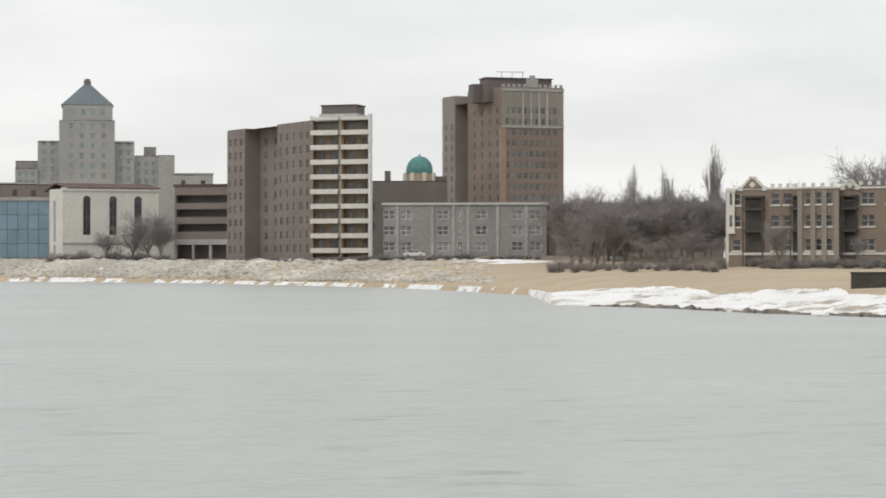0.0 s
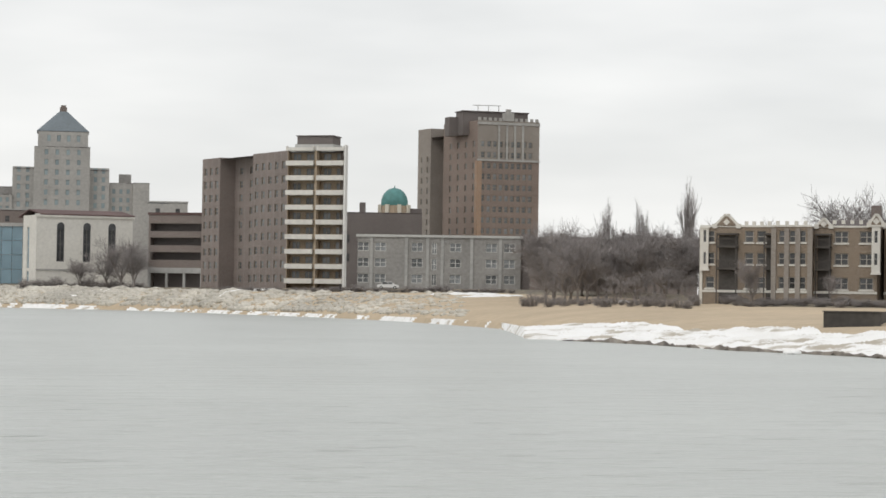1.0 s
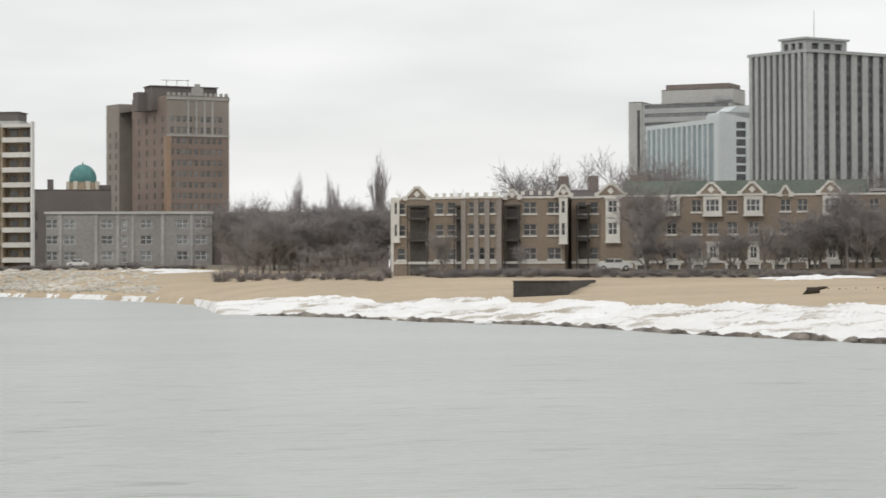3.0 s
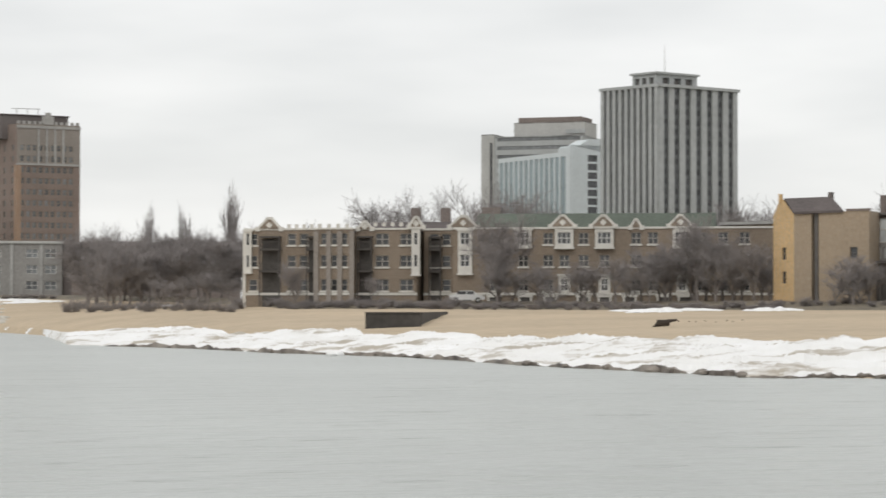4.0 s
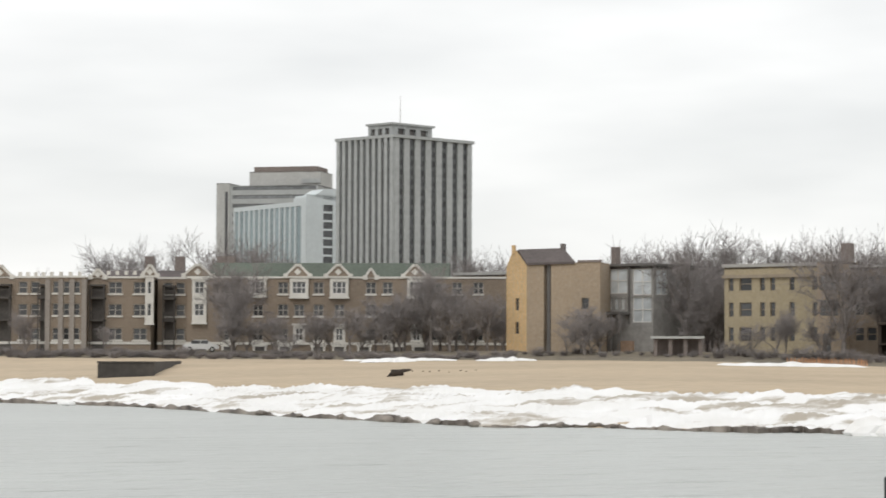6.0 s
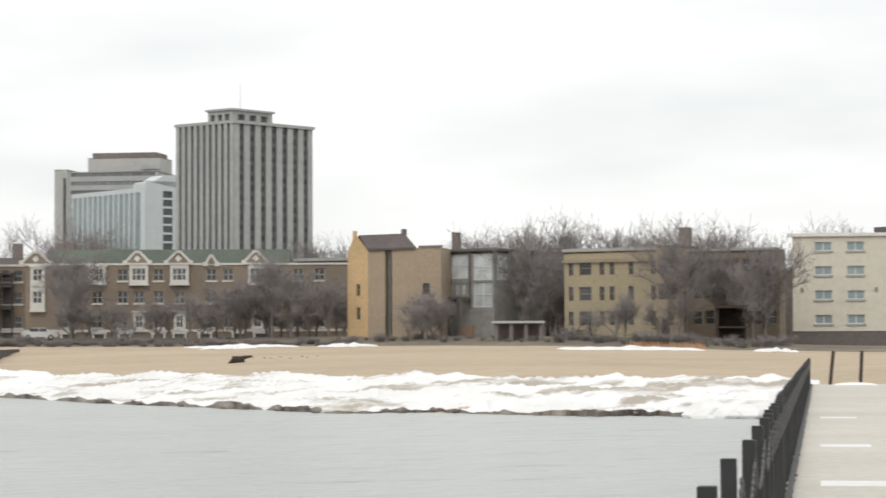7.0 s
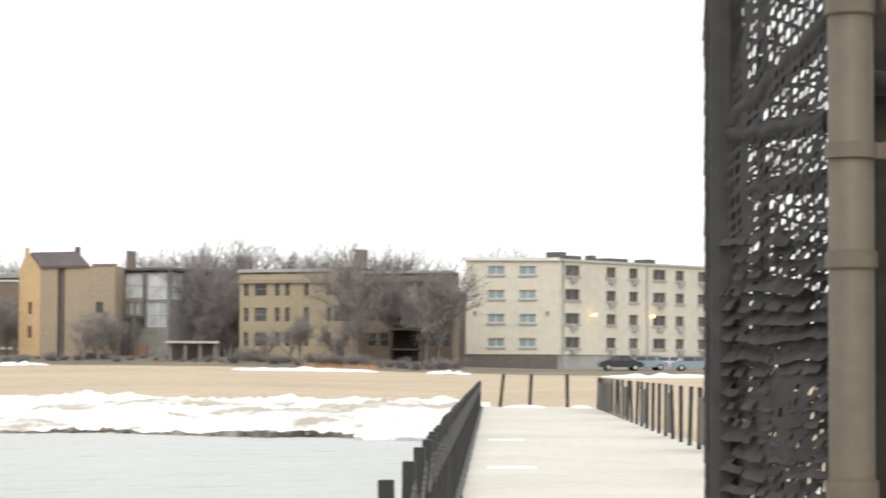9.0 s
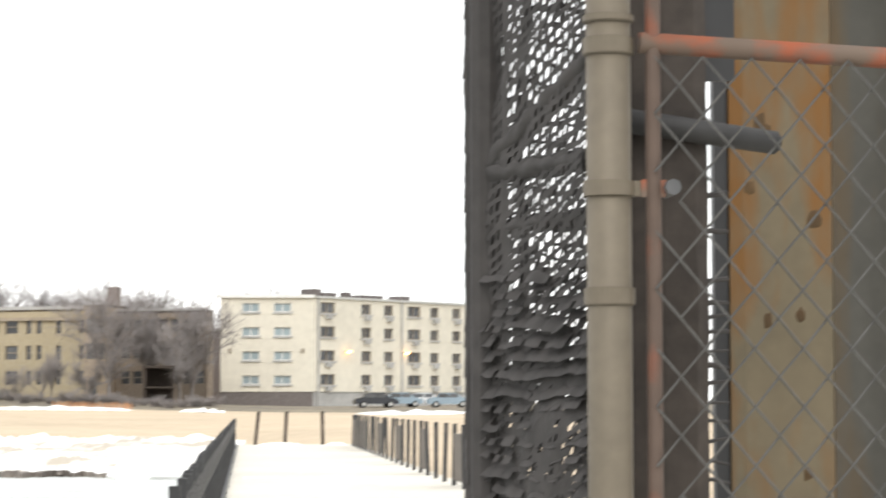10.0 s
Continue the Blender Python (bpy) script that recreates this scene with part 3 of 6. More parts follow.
def parking_deck():
    h = House("parking_deck", "dark brown brick parking deck with open bands", "building", spot(-6.47, 525), spot(-5.1, 520), 5.6)
    w = h.w
    bands = [(0.4, w - 0.4, z, z + 1.7) for z in (6.1, 9.3, 12.4)]
    bm = bmesh.new()
    cut_wall(bm, (0, 0), (w, 0), 4.4, 16.0, bands, 0.5)
    cut_wall(bm, (0, 20), (0, 0), -2, 16.0, (), 0.5)
    part("wall", bm, M_BRICK_BROWN, h.ob)
    part("inner_wall", boxes((0.1, w - 0.1, 3.0, 3.3, -2, 15.6)), M_BRICK_DARK, h.ob)
    part("floor_slab", boxes(*[(0.1, w - 0.1, 0.6, 18, z - 0.4, z - 0.1) for z in (6.1, 9.3, 12.4, 15.7)]), M_CONCRETE, h.ob)
    h.add("lintel", M_CONCRETE, (-0.1, w + 0.1, -0.12, 0.3, 3.2, 4.4))
    for i in range(4):
        h.add("column", M_CONCRETE, (w * i / 3.3, w * i / 3.3 + 0.5, 0.0, 0.5, -2, 3.2))
    h.add("roof", M_ROOF_RED, (-0.2, w + 0.2, -0.2, 18, 16.0, 16.5))
    h.push(1.17)


def balcony_block():
    """Ten storeys of brown brick; its lake end carries white balconies."""
    corner, right, far = spot(-3.17, 470), spot(-1.75, 466), spot(-5.21, 506)
    h = House("apartment_block", "brown brick ten-storey apartment block with white balconies", "apartment building", corner, right, 5.2)
    w = h.w
    inv = h.m.inverted()
    f = inv @ Vector((far.x, far.y, 5.2))
    L = math.hypot(f.x, f.y)
    top = 27.7
    # long side in three stretches: the far wing, a recessed court and the near wing
    ux = Vector((f.x, f.y)) / L
    q = lambda s, inn=0.0: (ux.x * s + ux.y * inn, ux.y * s - ux.x * inn)
    rows = lambda a, b, n: grid_holes(0, n, 9, 1.5, 1.5, 1.6, 2.82, a, b)
    kw = dict(frame_mat=M_FRAME_TAN, glass=M_GLASS_PALE)
    wing1, court = L * 0.39, L * 0.78
    h.wall(M_BRICK_BROWN, [
        (q(wing1), q(0), -2, top, rows(0.3, wing1 - 0.3, 5), kw),
        (q(wing1, 3.5), q(wing1), -2, top, (), kw),
        (q(court, 3.5), q(wing1, 3.5), -2, top, rows(0.5, court - wing1 - 0.5, 3), kw),
        (q(court), q(court, 3.5), -2, top, (), kw),
        (q(L), q(court), -2, top, rows(0.3, L - court - 0.3, 3), kw),
        ((w, 0), (w + ux.x * L, ux.y * L), -2, top, (), kw)])
    roof = bmesh.new()
    roof.faces.new([roof.verts.new((*p, top - 0.3)) for p in ((0, 0), (w, 0), (w + ux.x * L, ux.y * L), q(L))])
    part("roof", roof, M_ROOF_DARK, h.ob)
    # lake end: recessed bays, balcony slabs with white parapets
    dz, zb = 2.91, 1.55
    bays = [(0.15, w * 0.46), (w * 0.53, w - 0.35)]
    holes = [(u0, u1, zb + dz * j + 0.9, zb + dz * j + dz - 0.15) for j in range(9) for u0, u1 in bays] + [(u0, u1, -0.9, 1.35) for u0, u1 in bays]
    bm = bmesh.new()
    cut_wall(bm, (0, 0), (w, 0), -2, top, holes, 1.6)
    part("end_wall", bm, M_BRICK_TAN, h.ob, "tan brick end wall")
    for u0, u1 in bays:
        back = part("balcony_back", boxes((u0, u1, 1.6, 1.75, -1, top - 0.4)), M_BRICK_TAN, h.ob)
        n = 2
        for j in range(9):
            for i in range(n):
                a = u0 + (u1 - u0) * (i + 0.2) / n
                window(back, (a, 1.4), (a + 2, 1.4), (0, (u1 - u0) * 0.3, zb + dz * j + 0.3, zb + dz * j + 2.3), frame_mat=M_FRAME_TAN, glass=M_GLASS_PALE, style="slide", deep=0.2)
    for j in range(10):
        for u0, u1 in bays:
            z = zb + dz * j
            part("balcony", boxes((u0 - 0.12, u1 + 0.12, -1.15, 1.6, z - 0.16, z), (u0 - 0.12, u1 + 0.12, -1.2, -1.06, z - 0.16, z + (0.78 if j < 9 else 0.5)),
                                  (u0 - 0.12, u0 + 0.02, -1.06, 0, z - 0.16, z + 0.78), (u1 - 0.02, u1 + 0.12, -1.06, 0, z - 0.16, z + 0.78)), M_CREAM, h.ob, "white-painted balcony parapet")
    h.add("corner_pier", M_WHITE, (w - 0.12, w + 0.2, -1.25, 0.3, -2, top + 1.0))
    h.add("middle_pier", M_BRICK_TAN, (w * 0.475, w * 0.515, -0.5, 0.0, -2, top))
    h.add("lift_house", M_CONCRETE, (-0.6, 2.2, 6, 13, top - 0.3, top + 1.6))
    h.add("penthouse", M_BRICK_DARK, (0.9, 8.3, 3, 8, top - 0.3, top + 3.0))
    h.add("penthouse_band", M_CONCRETE_PALE, (0.6, 8.6, 2.8, 8.2, top - 0.3, top + 1.4))
    h.add("penthouse_cap", M_ROOF_DARK, (0.7, 8.5, 2.8, 8.2, top + 3.0, top + 3.2))
    h.push(1.13)


def domed_church():
    h = House("domed_church", "dark brick hall with a green copper dome on a tan drum", "church", spot(-1.9, 620), spot(0.1, 620), 5.6)
    z = lambda el: 620 * math.tan(radians(el)) - 2.5
    h.block(M_BRICK_DARK, 0, h.w, 0, 22, -2, z(2.17), front=grid_holes(h.w, 5, 2, 1.2, 2.2, 8, 5), frame_mat=M_FRAME_DARK)
    h.add("chimney", M_BRICK_DARK, (5.2, 6.8, 3, 4.6, z(2.1), z(2.42)))
    h.add("gable_block", M_BRICK_DARK, (10, h.w, 6, 20, z(2.1), z(2.3)))
    cx, r = 14.38, 3.55
    bm = bmesh.new()
    tube(bm, (cx, 6, z(2.05)), (cx, 6, z(2.36)), r + 0.9, r + 0.25, 8)
    drum = part("drum", bm, M_BRICK_TAN, h.ob, "ornate tan stone drum")
    for k in range(8):
        a = k * math.pi / 4 + 0.3
        bm = bmesh.new()
        box(bm, -0.5, 0.5, -0.3, 0.3, z(2.1), z(2.38), Matrix.Translation((cx + 4.1 * math.cos(a), 6 + 4.1 * math.sin(a), 0)) @ pose(0, 0, 0, 0, 0, math.degrees(a) + 90))
        part("buttress", bm, M_BUFF, drum)
    bm = bmesh.new()
    made = bmesh.ops.create_uvsphere(bm, u_segments=24, v_segments=14, radius=r)["verts"]
    bmesh.ops.scale(bm, vec=(1, 1, 1.12), verts=made)
    bmesh.ops.translate(bm, vec=(cx, 6, z(2.43)), verts=made)
    tube(bm, (cx, 6, z(2.43) + 3.8), (cx, 6, z(2.43) + 4.6), 0.25, 0.1)
    dome = part("dome", bm, M_COPPER, h.ob, "green copper dome")
    for poly in dome.data.polygons:
        poly.use_smooth = True


def grey_walkup():
    h = House("stone_walkup", "three-storey grey stone walk-up with white paired windows", "apartment building", spot(-1.45, 480), spot(2.5, 478), 5.4)
    w, top = h.w, 11.3
    holes = []
    for u in (0.035, 0.14, 0.365, 0.60, 0.82, 0.93):
        for j in range(3):
            holes.append((u * w - 1.15, u * w + 1.15, 1.7 + 3.2 * j, 3.5 + 3.2 * j))
    for j in range(3):
        holes.append((0.47 * w - 0.5, 0.47 * w + 0.5, 1.2 + 3.2 * j, 3.5 + 3.2 * j))
    h.block(M_STONE_GREY, 0, w, 0, 16, -2, top, front=holes, left=grid_holes(0, 4, 3, 1.5, 1.8, 1.7, 3.2, 0.1, 16), frame_mat=M_FRAME_WHITE, glass=M_GLASS_PALE, style="double")
    h.add("cornice", M_CONCRETE_PALE, (-0.3, w + 0.3, -0.35, 0.1, top - 0.35, top + 0.15))
    for u in (0.085, 0.30, 0.43, 0.52, 0.70, 0.875):
        h.add("pilaster", M_CONCRETE, (u * w - 0.3, u * w + 0.3, -0.18, 0.02, -2, top - 0.4))
    h.add("end_tower", M_BRICK_DARK, (w + 0.02, w + 2.2, 0.6, 12, -2, top + 0.6))
    h.add("base_course", M_STONE_GREY, (-0.1, w + 0.1, -0.2, 0.1, -2, 0.7))


def brick_tower():
    """Tall brown tower with an orange corner and a penthouse crown."""
    corner, right, left = spot(1.42, 640), spot(2.91, 646), spot(-0.02, 672)
    h = House("brick_tower", "tall brown brick apartment tower with orange corner brickwork", "tower", corner, right, 5.8)
    w = h.w
    f = h.m.inverted() @ Vector((left.x, left.y, 5.8))
    L = math.hypot(f.x, f.y)
    u = Vector((f.x, f.y)) / L
    q = lambda s, inn=0.0: (u.x * s + u.y * inn, u.y * s - u.x * inn)
    z = lambda el, d=640: d * math.tan(radians(el)) - 2.7
    top = z(4.44)
    opt = dict(frame_mat=M_FRAME_TAN, glass=M_GLASS_PALE)
    dz = 2.95
    n = int((top - 3) / dz)
    fh = [(x - 0.55, x + 0.55, 1.5 + dz * j, 3.1 + dz * j) for j in range(n) for x in (1.5, 3.3, 5.0, 6.7, 8.4, 10.1, 11.8, 13.5, 15.2) if x < w - 0.8]
    side1 = L * 0.56
    crown = top - 11.0
    h.wall(M_BRICK_RUSSET, [
        ((0, 0), (w, 0), -2, crown, [f for f in fh if f[3] < crown - 0.1], opt), ((w, 0), (w + u.x * L, u.y * L), -2, top, (), opt)], label="brown brick front")
    h.wall(M_BRICK_GREY_TAN, [((0, 0), (w, 0), crown, top, [f for f in fh if f[2] > crown + 0.1], opt)], name="crown_wall", label="paler brick top storeys")
    part("corner_pier", boxes((-0.08, 1.2, -0.12, 0.0, -2, crown)), M_BRICK_ORANGE, h.ob, "orange brick corner pier")
    h.wall(M_BRICK_RUSSET, [(q(side1), q(0), -2, top, grid_holes(0, 4, n, 1.2, 1.6, 1.5, dz, 2.0, side1), opt), (q(side1, 4), q(side1), -2, top, (), opt)], name="corner_wall", label="russet brick side wall")
    e2 = Matrix(((-u.x, u.y, 0, q(0)[0]), (-u.y, -u.x, 0, q(0)[1]), (0, 0, 1, 0), (0, 0, 0, 1)))
    part("corner_pier", boxes((-1.4, 0.0, -0.12, 0.0, -2, crown)), M_BRICK_ORANGE, h.ob, "orange brick corner pier", m=e2)
    h.wall(M_BRICK_BROWN, [(q(L * 0.78, 4), q(side1, 4), -2, z(4.20, 668), grid_holes(0, 2, n - 1, 1.2, 1.6, 1.5, dz, 0.3, L * 0.22), opt)], name="court_wall")
    h.wall(M_BRICK_GREY_TAN, [(q(L * 0.78), q(L * 0.78, 4), -2, z(4.20, 668), (), opt), (q(L), q(L * 0.78), -2, z(4.20, 668), grid_holes(0, 2, n - 1, 1.0, 1.6, 1.5, dz, 0.5, L * 0.22), opt)], name="rear_wing")
    roof = bmesh.new()
    roof.faces.new([roof.verts.new((*p, z(4.15))) for p in ((0, 0), (w, 0), (w + u.x * L, u.y * L), q(L))])
    part("roof", roof, M_ROOF_DARK, h.ob)
    for x in (w * 0.34, w * 0.47, w * 0.60, w * 0.73):
        h.add("stone_strip", M_LIMESTONE, (x - 0.28, x + 0.28, -0.22, 0.0, top - 10.5, top - 1.2))
    for zz, t in ((top - 11.0, 0.5), (top - 1.1, 0.7), (6.2, 0.5)):
        h.add("string_course", M_LIMESTONE, (-0.12, w + 0.12, -0.2, 0.0, zz, zz + t))
    # crenellated parapet
    i = 0
    while i * 1.5 < w - 0.6:
        h.add("merlon", M_LIMESTONE, (i * 1.5 + 0.1, i * 1.5 + 0.9, -0.1, 0.3, top, top + 0.8))
        i += 1
    h.add("crest", M_LIMESTONE, (w * 0.40, w * 0.58, -0.2, 0.4, top, top + 2.2), (w * 0.45, w * 0.53, -0.2, 0.4, top + 2.2, top + 3.2))
    h.add("penthouse", M_BRICK_DARK, (-2.6, w - 1.6, 5, 11, z(4.1), top + 2.6), label="dark brick penthouse")
    h.add("penthouse_step", M_BRICK_DARK, (-5.2, -2.6, 9, 13, z(4.1), top + 1.3))
    h.add("penthouse_roof", M_ROOF_DARK, (-2.9, w - 1.3, 4.7, 11.3, top + 2.6, top + 2.9))
    # roof frame of thin steel
    bm = bmesh.new()
    for a, b in (((2.0, 6, top + 2.6), (2.0, 6, top + 4.4)), ((8.0, 6, top + 2.6), (8.0, 6, top + 4.6)), ((0.5, 6, top + 4.5), (8.6, 6, top + 4.6)), ((5, 6, top + 2.6), (5, 6, top + 4.6))):
        tube(bm, a, b, 0.1, 0.1, 5)
    part("roof_frame", bm, M_CONCRETE, h.ob)


def tudor_court():
    """Three-storey brick court with stone-trimmed gabled bays; front line from the beach corner to its far end."""
    a, b = spot(6.82, 300), spot(19.6, 292)
    h = House("courtyard_apartments", "three-storey brown brick courtyard apartments with cream stone bays", "apartment building", a, b, 4.0)
    w = h.w
    u = lambda bearing: w * (math.tan(radians(bearing - 13.2)) - math.tan(radians(-6.38))) / (math.tan(radians(6.4)) - math.tan(radians(-6.38)))
    top = 9.3
    floors = (1.55, 4.55, 7.5 - 0.2)

    def stretch(b0, b1, y, cols, wide=1.5, style="double", z1=top, open_bays=(), left=True, right=True, skip=()):
        x0, x1 = u(b0), u(b1)
        holes = []
        for c in cols:
            for z in floors:
                xx = u(c) - x0
                if xx - wide / 2 > 0.1 and xx + wide / 2 < x1 - x0 - 0.1:
                    holes.append((xx - wide / 2, xx + wide / 2, z, z + 1.45))
        faces = [((x0, y), (x1, y), -2, z1, holes, dict(frame_mat=M_FRAME_PALE, style=style, sill=M_CREAM))]
        if left:
            faces.append(((x0, y + 9), (x0, y), -2, z1, ()))
        if right:
            faces.append(((x1, y), (x1, y + 9), -2, z1, ()))
        h.wall(M_BRICK_TUDOR, faces)
        part("roof", boxes((x0, x1, y + 0.3, y + 9, z1 - 0.5, z1 - 0.25)), M_ROOF_DARK, h.ob)
        h.add("coping", M_CREAM, (x0 - 0.08, x1 + 0.08, y - 0.12, y + 0.25, z1 - 0.1, z1 + 0.14))
        h.add("belt_course", M_CREAM, (x0 - 0.05, x1 + 0.05, y - 0.1, y + 0.02, 1.0, 1.32))

    def battlements(b0, b1, y, z1=top):
        x0, x1 = u(b0), u(b1)
        n = max(3, int((x1 - x0) / 0.95))
        for i in range(n):
            x = x0 + (x1 - x0) * (i + 0.2) / n
            h.add("merlon", M_CREAM, (x, x + 0.42, y - 0.08, y + 0.24, z1 + 0.14, z1 + 0.62))

    def gable(bearing, y, half, z0, rise, cap=M_CREAM, medal=True):
        c = u(bearing)
        bm = bmesh.new()
        prof = [(c - half, z0), (c + half, z0), (c + half * 0.2, z0 + rise), (c - half * 0.2, z0 + rise)]
        fr = [bm.verts.new((x, y - 0.12, z)) for x, z in prof]
        bk = [bm.verts.new((x, y + 0.3, z)) for x, z in prof]
        bm.faces.new(fr), bm.faces.new(bk[::-1])
        for i in range(4):
            bm.faces.new((fr[i], bk[i], bk[(i + 1) % 4], fr[(i + 1) % 4]))
        bmesh.ops.recalc_face_normals(bm, faces=bm.faces[:])
        g = part("gable", bm, M_BRICK_TUDOR, h.ob)
        bm = bmesh.new()
        for s in (-1, 1):
            tilt = math.degrees(math.atan2(rise, half * 0.8))
            ln = math.hypot(rise, half * 0.8)
            box(bm, -ln / 2 - 0.1, ln / 2 + 0.1, y - 0.22, y + 0.36, -0.14, 0.14, Matrix.Translation((c + s * half * 0.6, 0, z0 + rise / 2 + 0.08)) @ Matrix.Rotation(radians(tilt * s), 4, "Y"))
        box(bm, c - half * 0.25, c + half * 0.25, y - 0.22, y + 0.36, z0 + rise - 0.02, z0 + rise + 0.3)
        for s in (-1, 1):
            box(bm, c + s * half - 0.28, c + s * half + 0.28, y - 0.24, y + 0.36, z0 - 0.25, z0 + 0.3)
        part("gable_coping", bm, cap, g)
        if medal:
            bm = bmesh.new()
            box(bm, -0.3, 0.3, y - 0.2, y - 0.1, -0.3, 0.3, Matrix.Translation((c, 0, z0 + rise * 0.42)) @ Matrix.Rotation(radians(45), 4, "Y"))
            part("medallion", bm, cap, g)

    def stone_bay(b0, b1, y, z0, z1, lights=3, out=0.55, panes="triple"):
        """A projecting cream stone window bay over the storeys between z0 and z1."""
        x0, x1 = u(b0), u(b1)
        fl = [z for z in floors if z0 - 0.3 < z < z1 - 1.0]
        holes = [(0.3, x1 - x0 - 0.3, z, z + 1.5) for z in fl]
        bm = bmesh.new()
        cut_wall(bm, (x0, y - out), (x1, y - out), z0, z1, holes, 0.25)
        cut_wall(bm, (x0, y), (x0, y - out), z0, z1, (), 0.25)
        cut_wall(bm, (x1, y - out), (x1, y), z0, z1, (), 0.25)
        box(bm, x0 - 0.15, x1 + 0.15, y - out - 0.12, y, z1, z1 + 0.22)
        box(bm, x0 - 0.1, x1 + 0.1, y - out - 0.1, y, z0 - 0.2, z0)
        bay = part("window_bay", bm, M_CREAM, h.ob, "cream stone window bay")
        for hole in holes:
            window(bay, (x0, y - out), (x1, y - out), hole, style=panes, deep=0.25)

    def porch_stack(b0, b1, y):
        """Dark open porches set back between the wings."""
        x0, x1 = u(b0), u(b1)
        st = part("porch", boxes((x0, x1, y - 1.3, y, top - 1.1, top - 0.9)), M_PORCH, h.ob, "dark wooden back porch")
        # dark sheet stands in for the shaded doors behind the porch
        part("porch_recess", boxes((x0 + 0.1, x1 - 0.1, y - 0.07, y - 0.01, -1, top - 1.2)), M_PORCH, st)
        for z in floors[1:]:
            part("porch_floor", boxes((x0, x1, y - 1.3, y, z - 0.7, z - 0.5)), M_PORCH, st)
        for z in floors[1:]:
            bm = bmesh.new()
            n = 9
            cut_wall(bm, (x0, y - 1.3), (x1, y - 1.3), z - 0.5, z + 0.46, [((x1 - x0) * k / n + 0.03, (x1 - x0) * (k + 1) / n - 0.03, z - 0.44, z + 0.36) for k in range(n)], 0.05)
            part("railing", bm, M_PORCH, st)
        for x in (x0, x1 - 0.14):
            part("post", boxes((x, x + 0.14, y - 1.3, y - 1.16, -1, top - 1)), M_PORCH, st)

    # beach wing with battlements
    stretch(6.82, 8.66, 0, (7.05, 8.0, 8.3), 1.1, "sash")
    gable(7.45, 0, 1.5, top, 1.25)
    battlements(7.85, 8.6, 0)
    stone_bay(6.84, 7.02, 0, 3.9, 9.0, 1, 0.35, "sash")
    h.add("stone_quoin", M_CREAM, (u(6.82) - 0.1, u(6.82) + 0.25, -0.15, 0.3, -1, top))
    porch_stack(7.25, 7.75, 0)
    porch_stack(8.4, 8.66, 0)
    stretch(8.66, 9.55, -1.5, (8.85, 9.1, 9.35), 0.75, "sash")
    battlements(8.66, 9.55, -1.5)
    for bb in (8.66, 8.97, 9.24, 9.53):
        h.add("brick_pier", M_BRICK_GREY_TAN, (u(bb) - 0.3, u(bb) + 0.3, -1.75, -1.5, -1, top - 0.3))
    stretch(9.55, 11.05, 0.6, (10.2, 10.8), 1.7)
    battlements(9.95, 11.0, 0.6, top + 0.2)
    gable(9.78, 0.5, 0.9, top, 0.8)
    porch_stack(9.62, 9.98, 0.6)
    stone_bay(10.95, 11.15, 0, 3.6, 9.3, 1, 0.4, "sash")
    gable(11.05, 0, 0.9, top + 0.2, 1.1)
    stretch(11.15, 11.95, 3.0, (11.4, 11.7), 1.1, "sash")
    porch_stack(11.3, 11.6, 3.0)
    # main wing with the green roof
    stretch(11.95, 19.6, 0, (12.95, 13.65, 14.25, 14.64, 15.1, 15.6, 16.35, 16.75, 17.42, 17.9, 18.4, 18.9), 1.25, "double", top)
    for bb, half in ((12.2, 1.75), (14.6, 1.5), (15.57, 1.5), (17.4, 1.45)):
        gable(bb, 0, half, top + 0.2, 1.2)
    stone_bay(12.08, 12.42, 0, 3.7, 9.0, 1, 0.5, "double")
    stone_bay(13.45, 13.85, 0, 7.0, 9.0)
    for bb in (14.42, 15.38, 17.22):
        stone_bay(bb, bb + 0.44, 0, 6.9, 9.25)
        stone_bay(bb + 0.08, bb + 0.36, 0, 1.2, 3.4, 2, 0.2, "double")
    gable(16.35, 0, 0.7, top, 0.9, medal=False)
    for bb in (12.3, 12.95, 13.7, 14.3, 15.1, 15.6, 16.2, 17.0, 17.5):
        c = u(bb)
        h.add("entrance_surround", M_CREAM, (c - 0.85, c - 0.6, -0.25, 0.02, -1, 0.95), (c + 0.6, c + 0.85, -0.25, 0.02, -1, 0.95), (c - 0.95, c + 0.95, -0.28, 0.02, 0.75, 1.0))
        h.add("doorway", M_FRAME_DARK, (c - 0.6, c + 0.6, -0.08, 0.02, -1, 0.75))
    bm = bmesh.new()
    x0, x1 = u(12.45), u(18.2)
    vs = [bm.verts.new(p) for p in ((x0, 0.3, top + 0.15), (x1, 0.3, top + 0.15), (x1, 4.5, top + 2.0), (x0, 4.5, top + 2.0), (x1, 9, top + 0.15), (x0, 9, top + 0.15))]
    bm.faces.new((vs[0], vs[1], vs[2], vs[3])), bm.faces.new((vs[3], vs[2], vs[4], vs[5]))
    bm.faces.new((vs[0], vs[3], vs[5])), bm.faces.new((vs[1], vs[4], vs[2]))
    part("green_roof", bm, M_ROOF_GREEN, h.ob, "green tiled pitched roof")
    bm = bmesh.new()
    ridge_roof(bm, u(9.75), u(12.0), 5, 13, top + 0.1, top + 1.2)
    part("rear_roof", bm, M_ROOF_DARK, h.ob)
    for bb in (10.75, 11.5, 12.55, 12.75):
        h.add("chimney", M_BRICK_BROWN, (u(bb) - 0.6, u(bb) + 0.6, 9, 10.2, top - 0.5, top + 3.0))


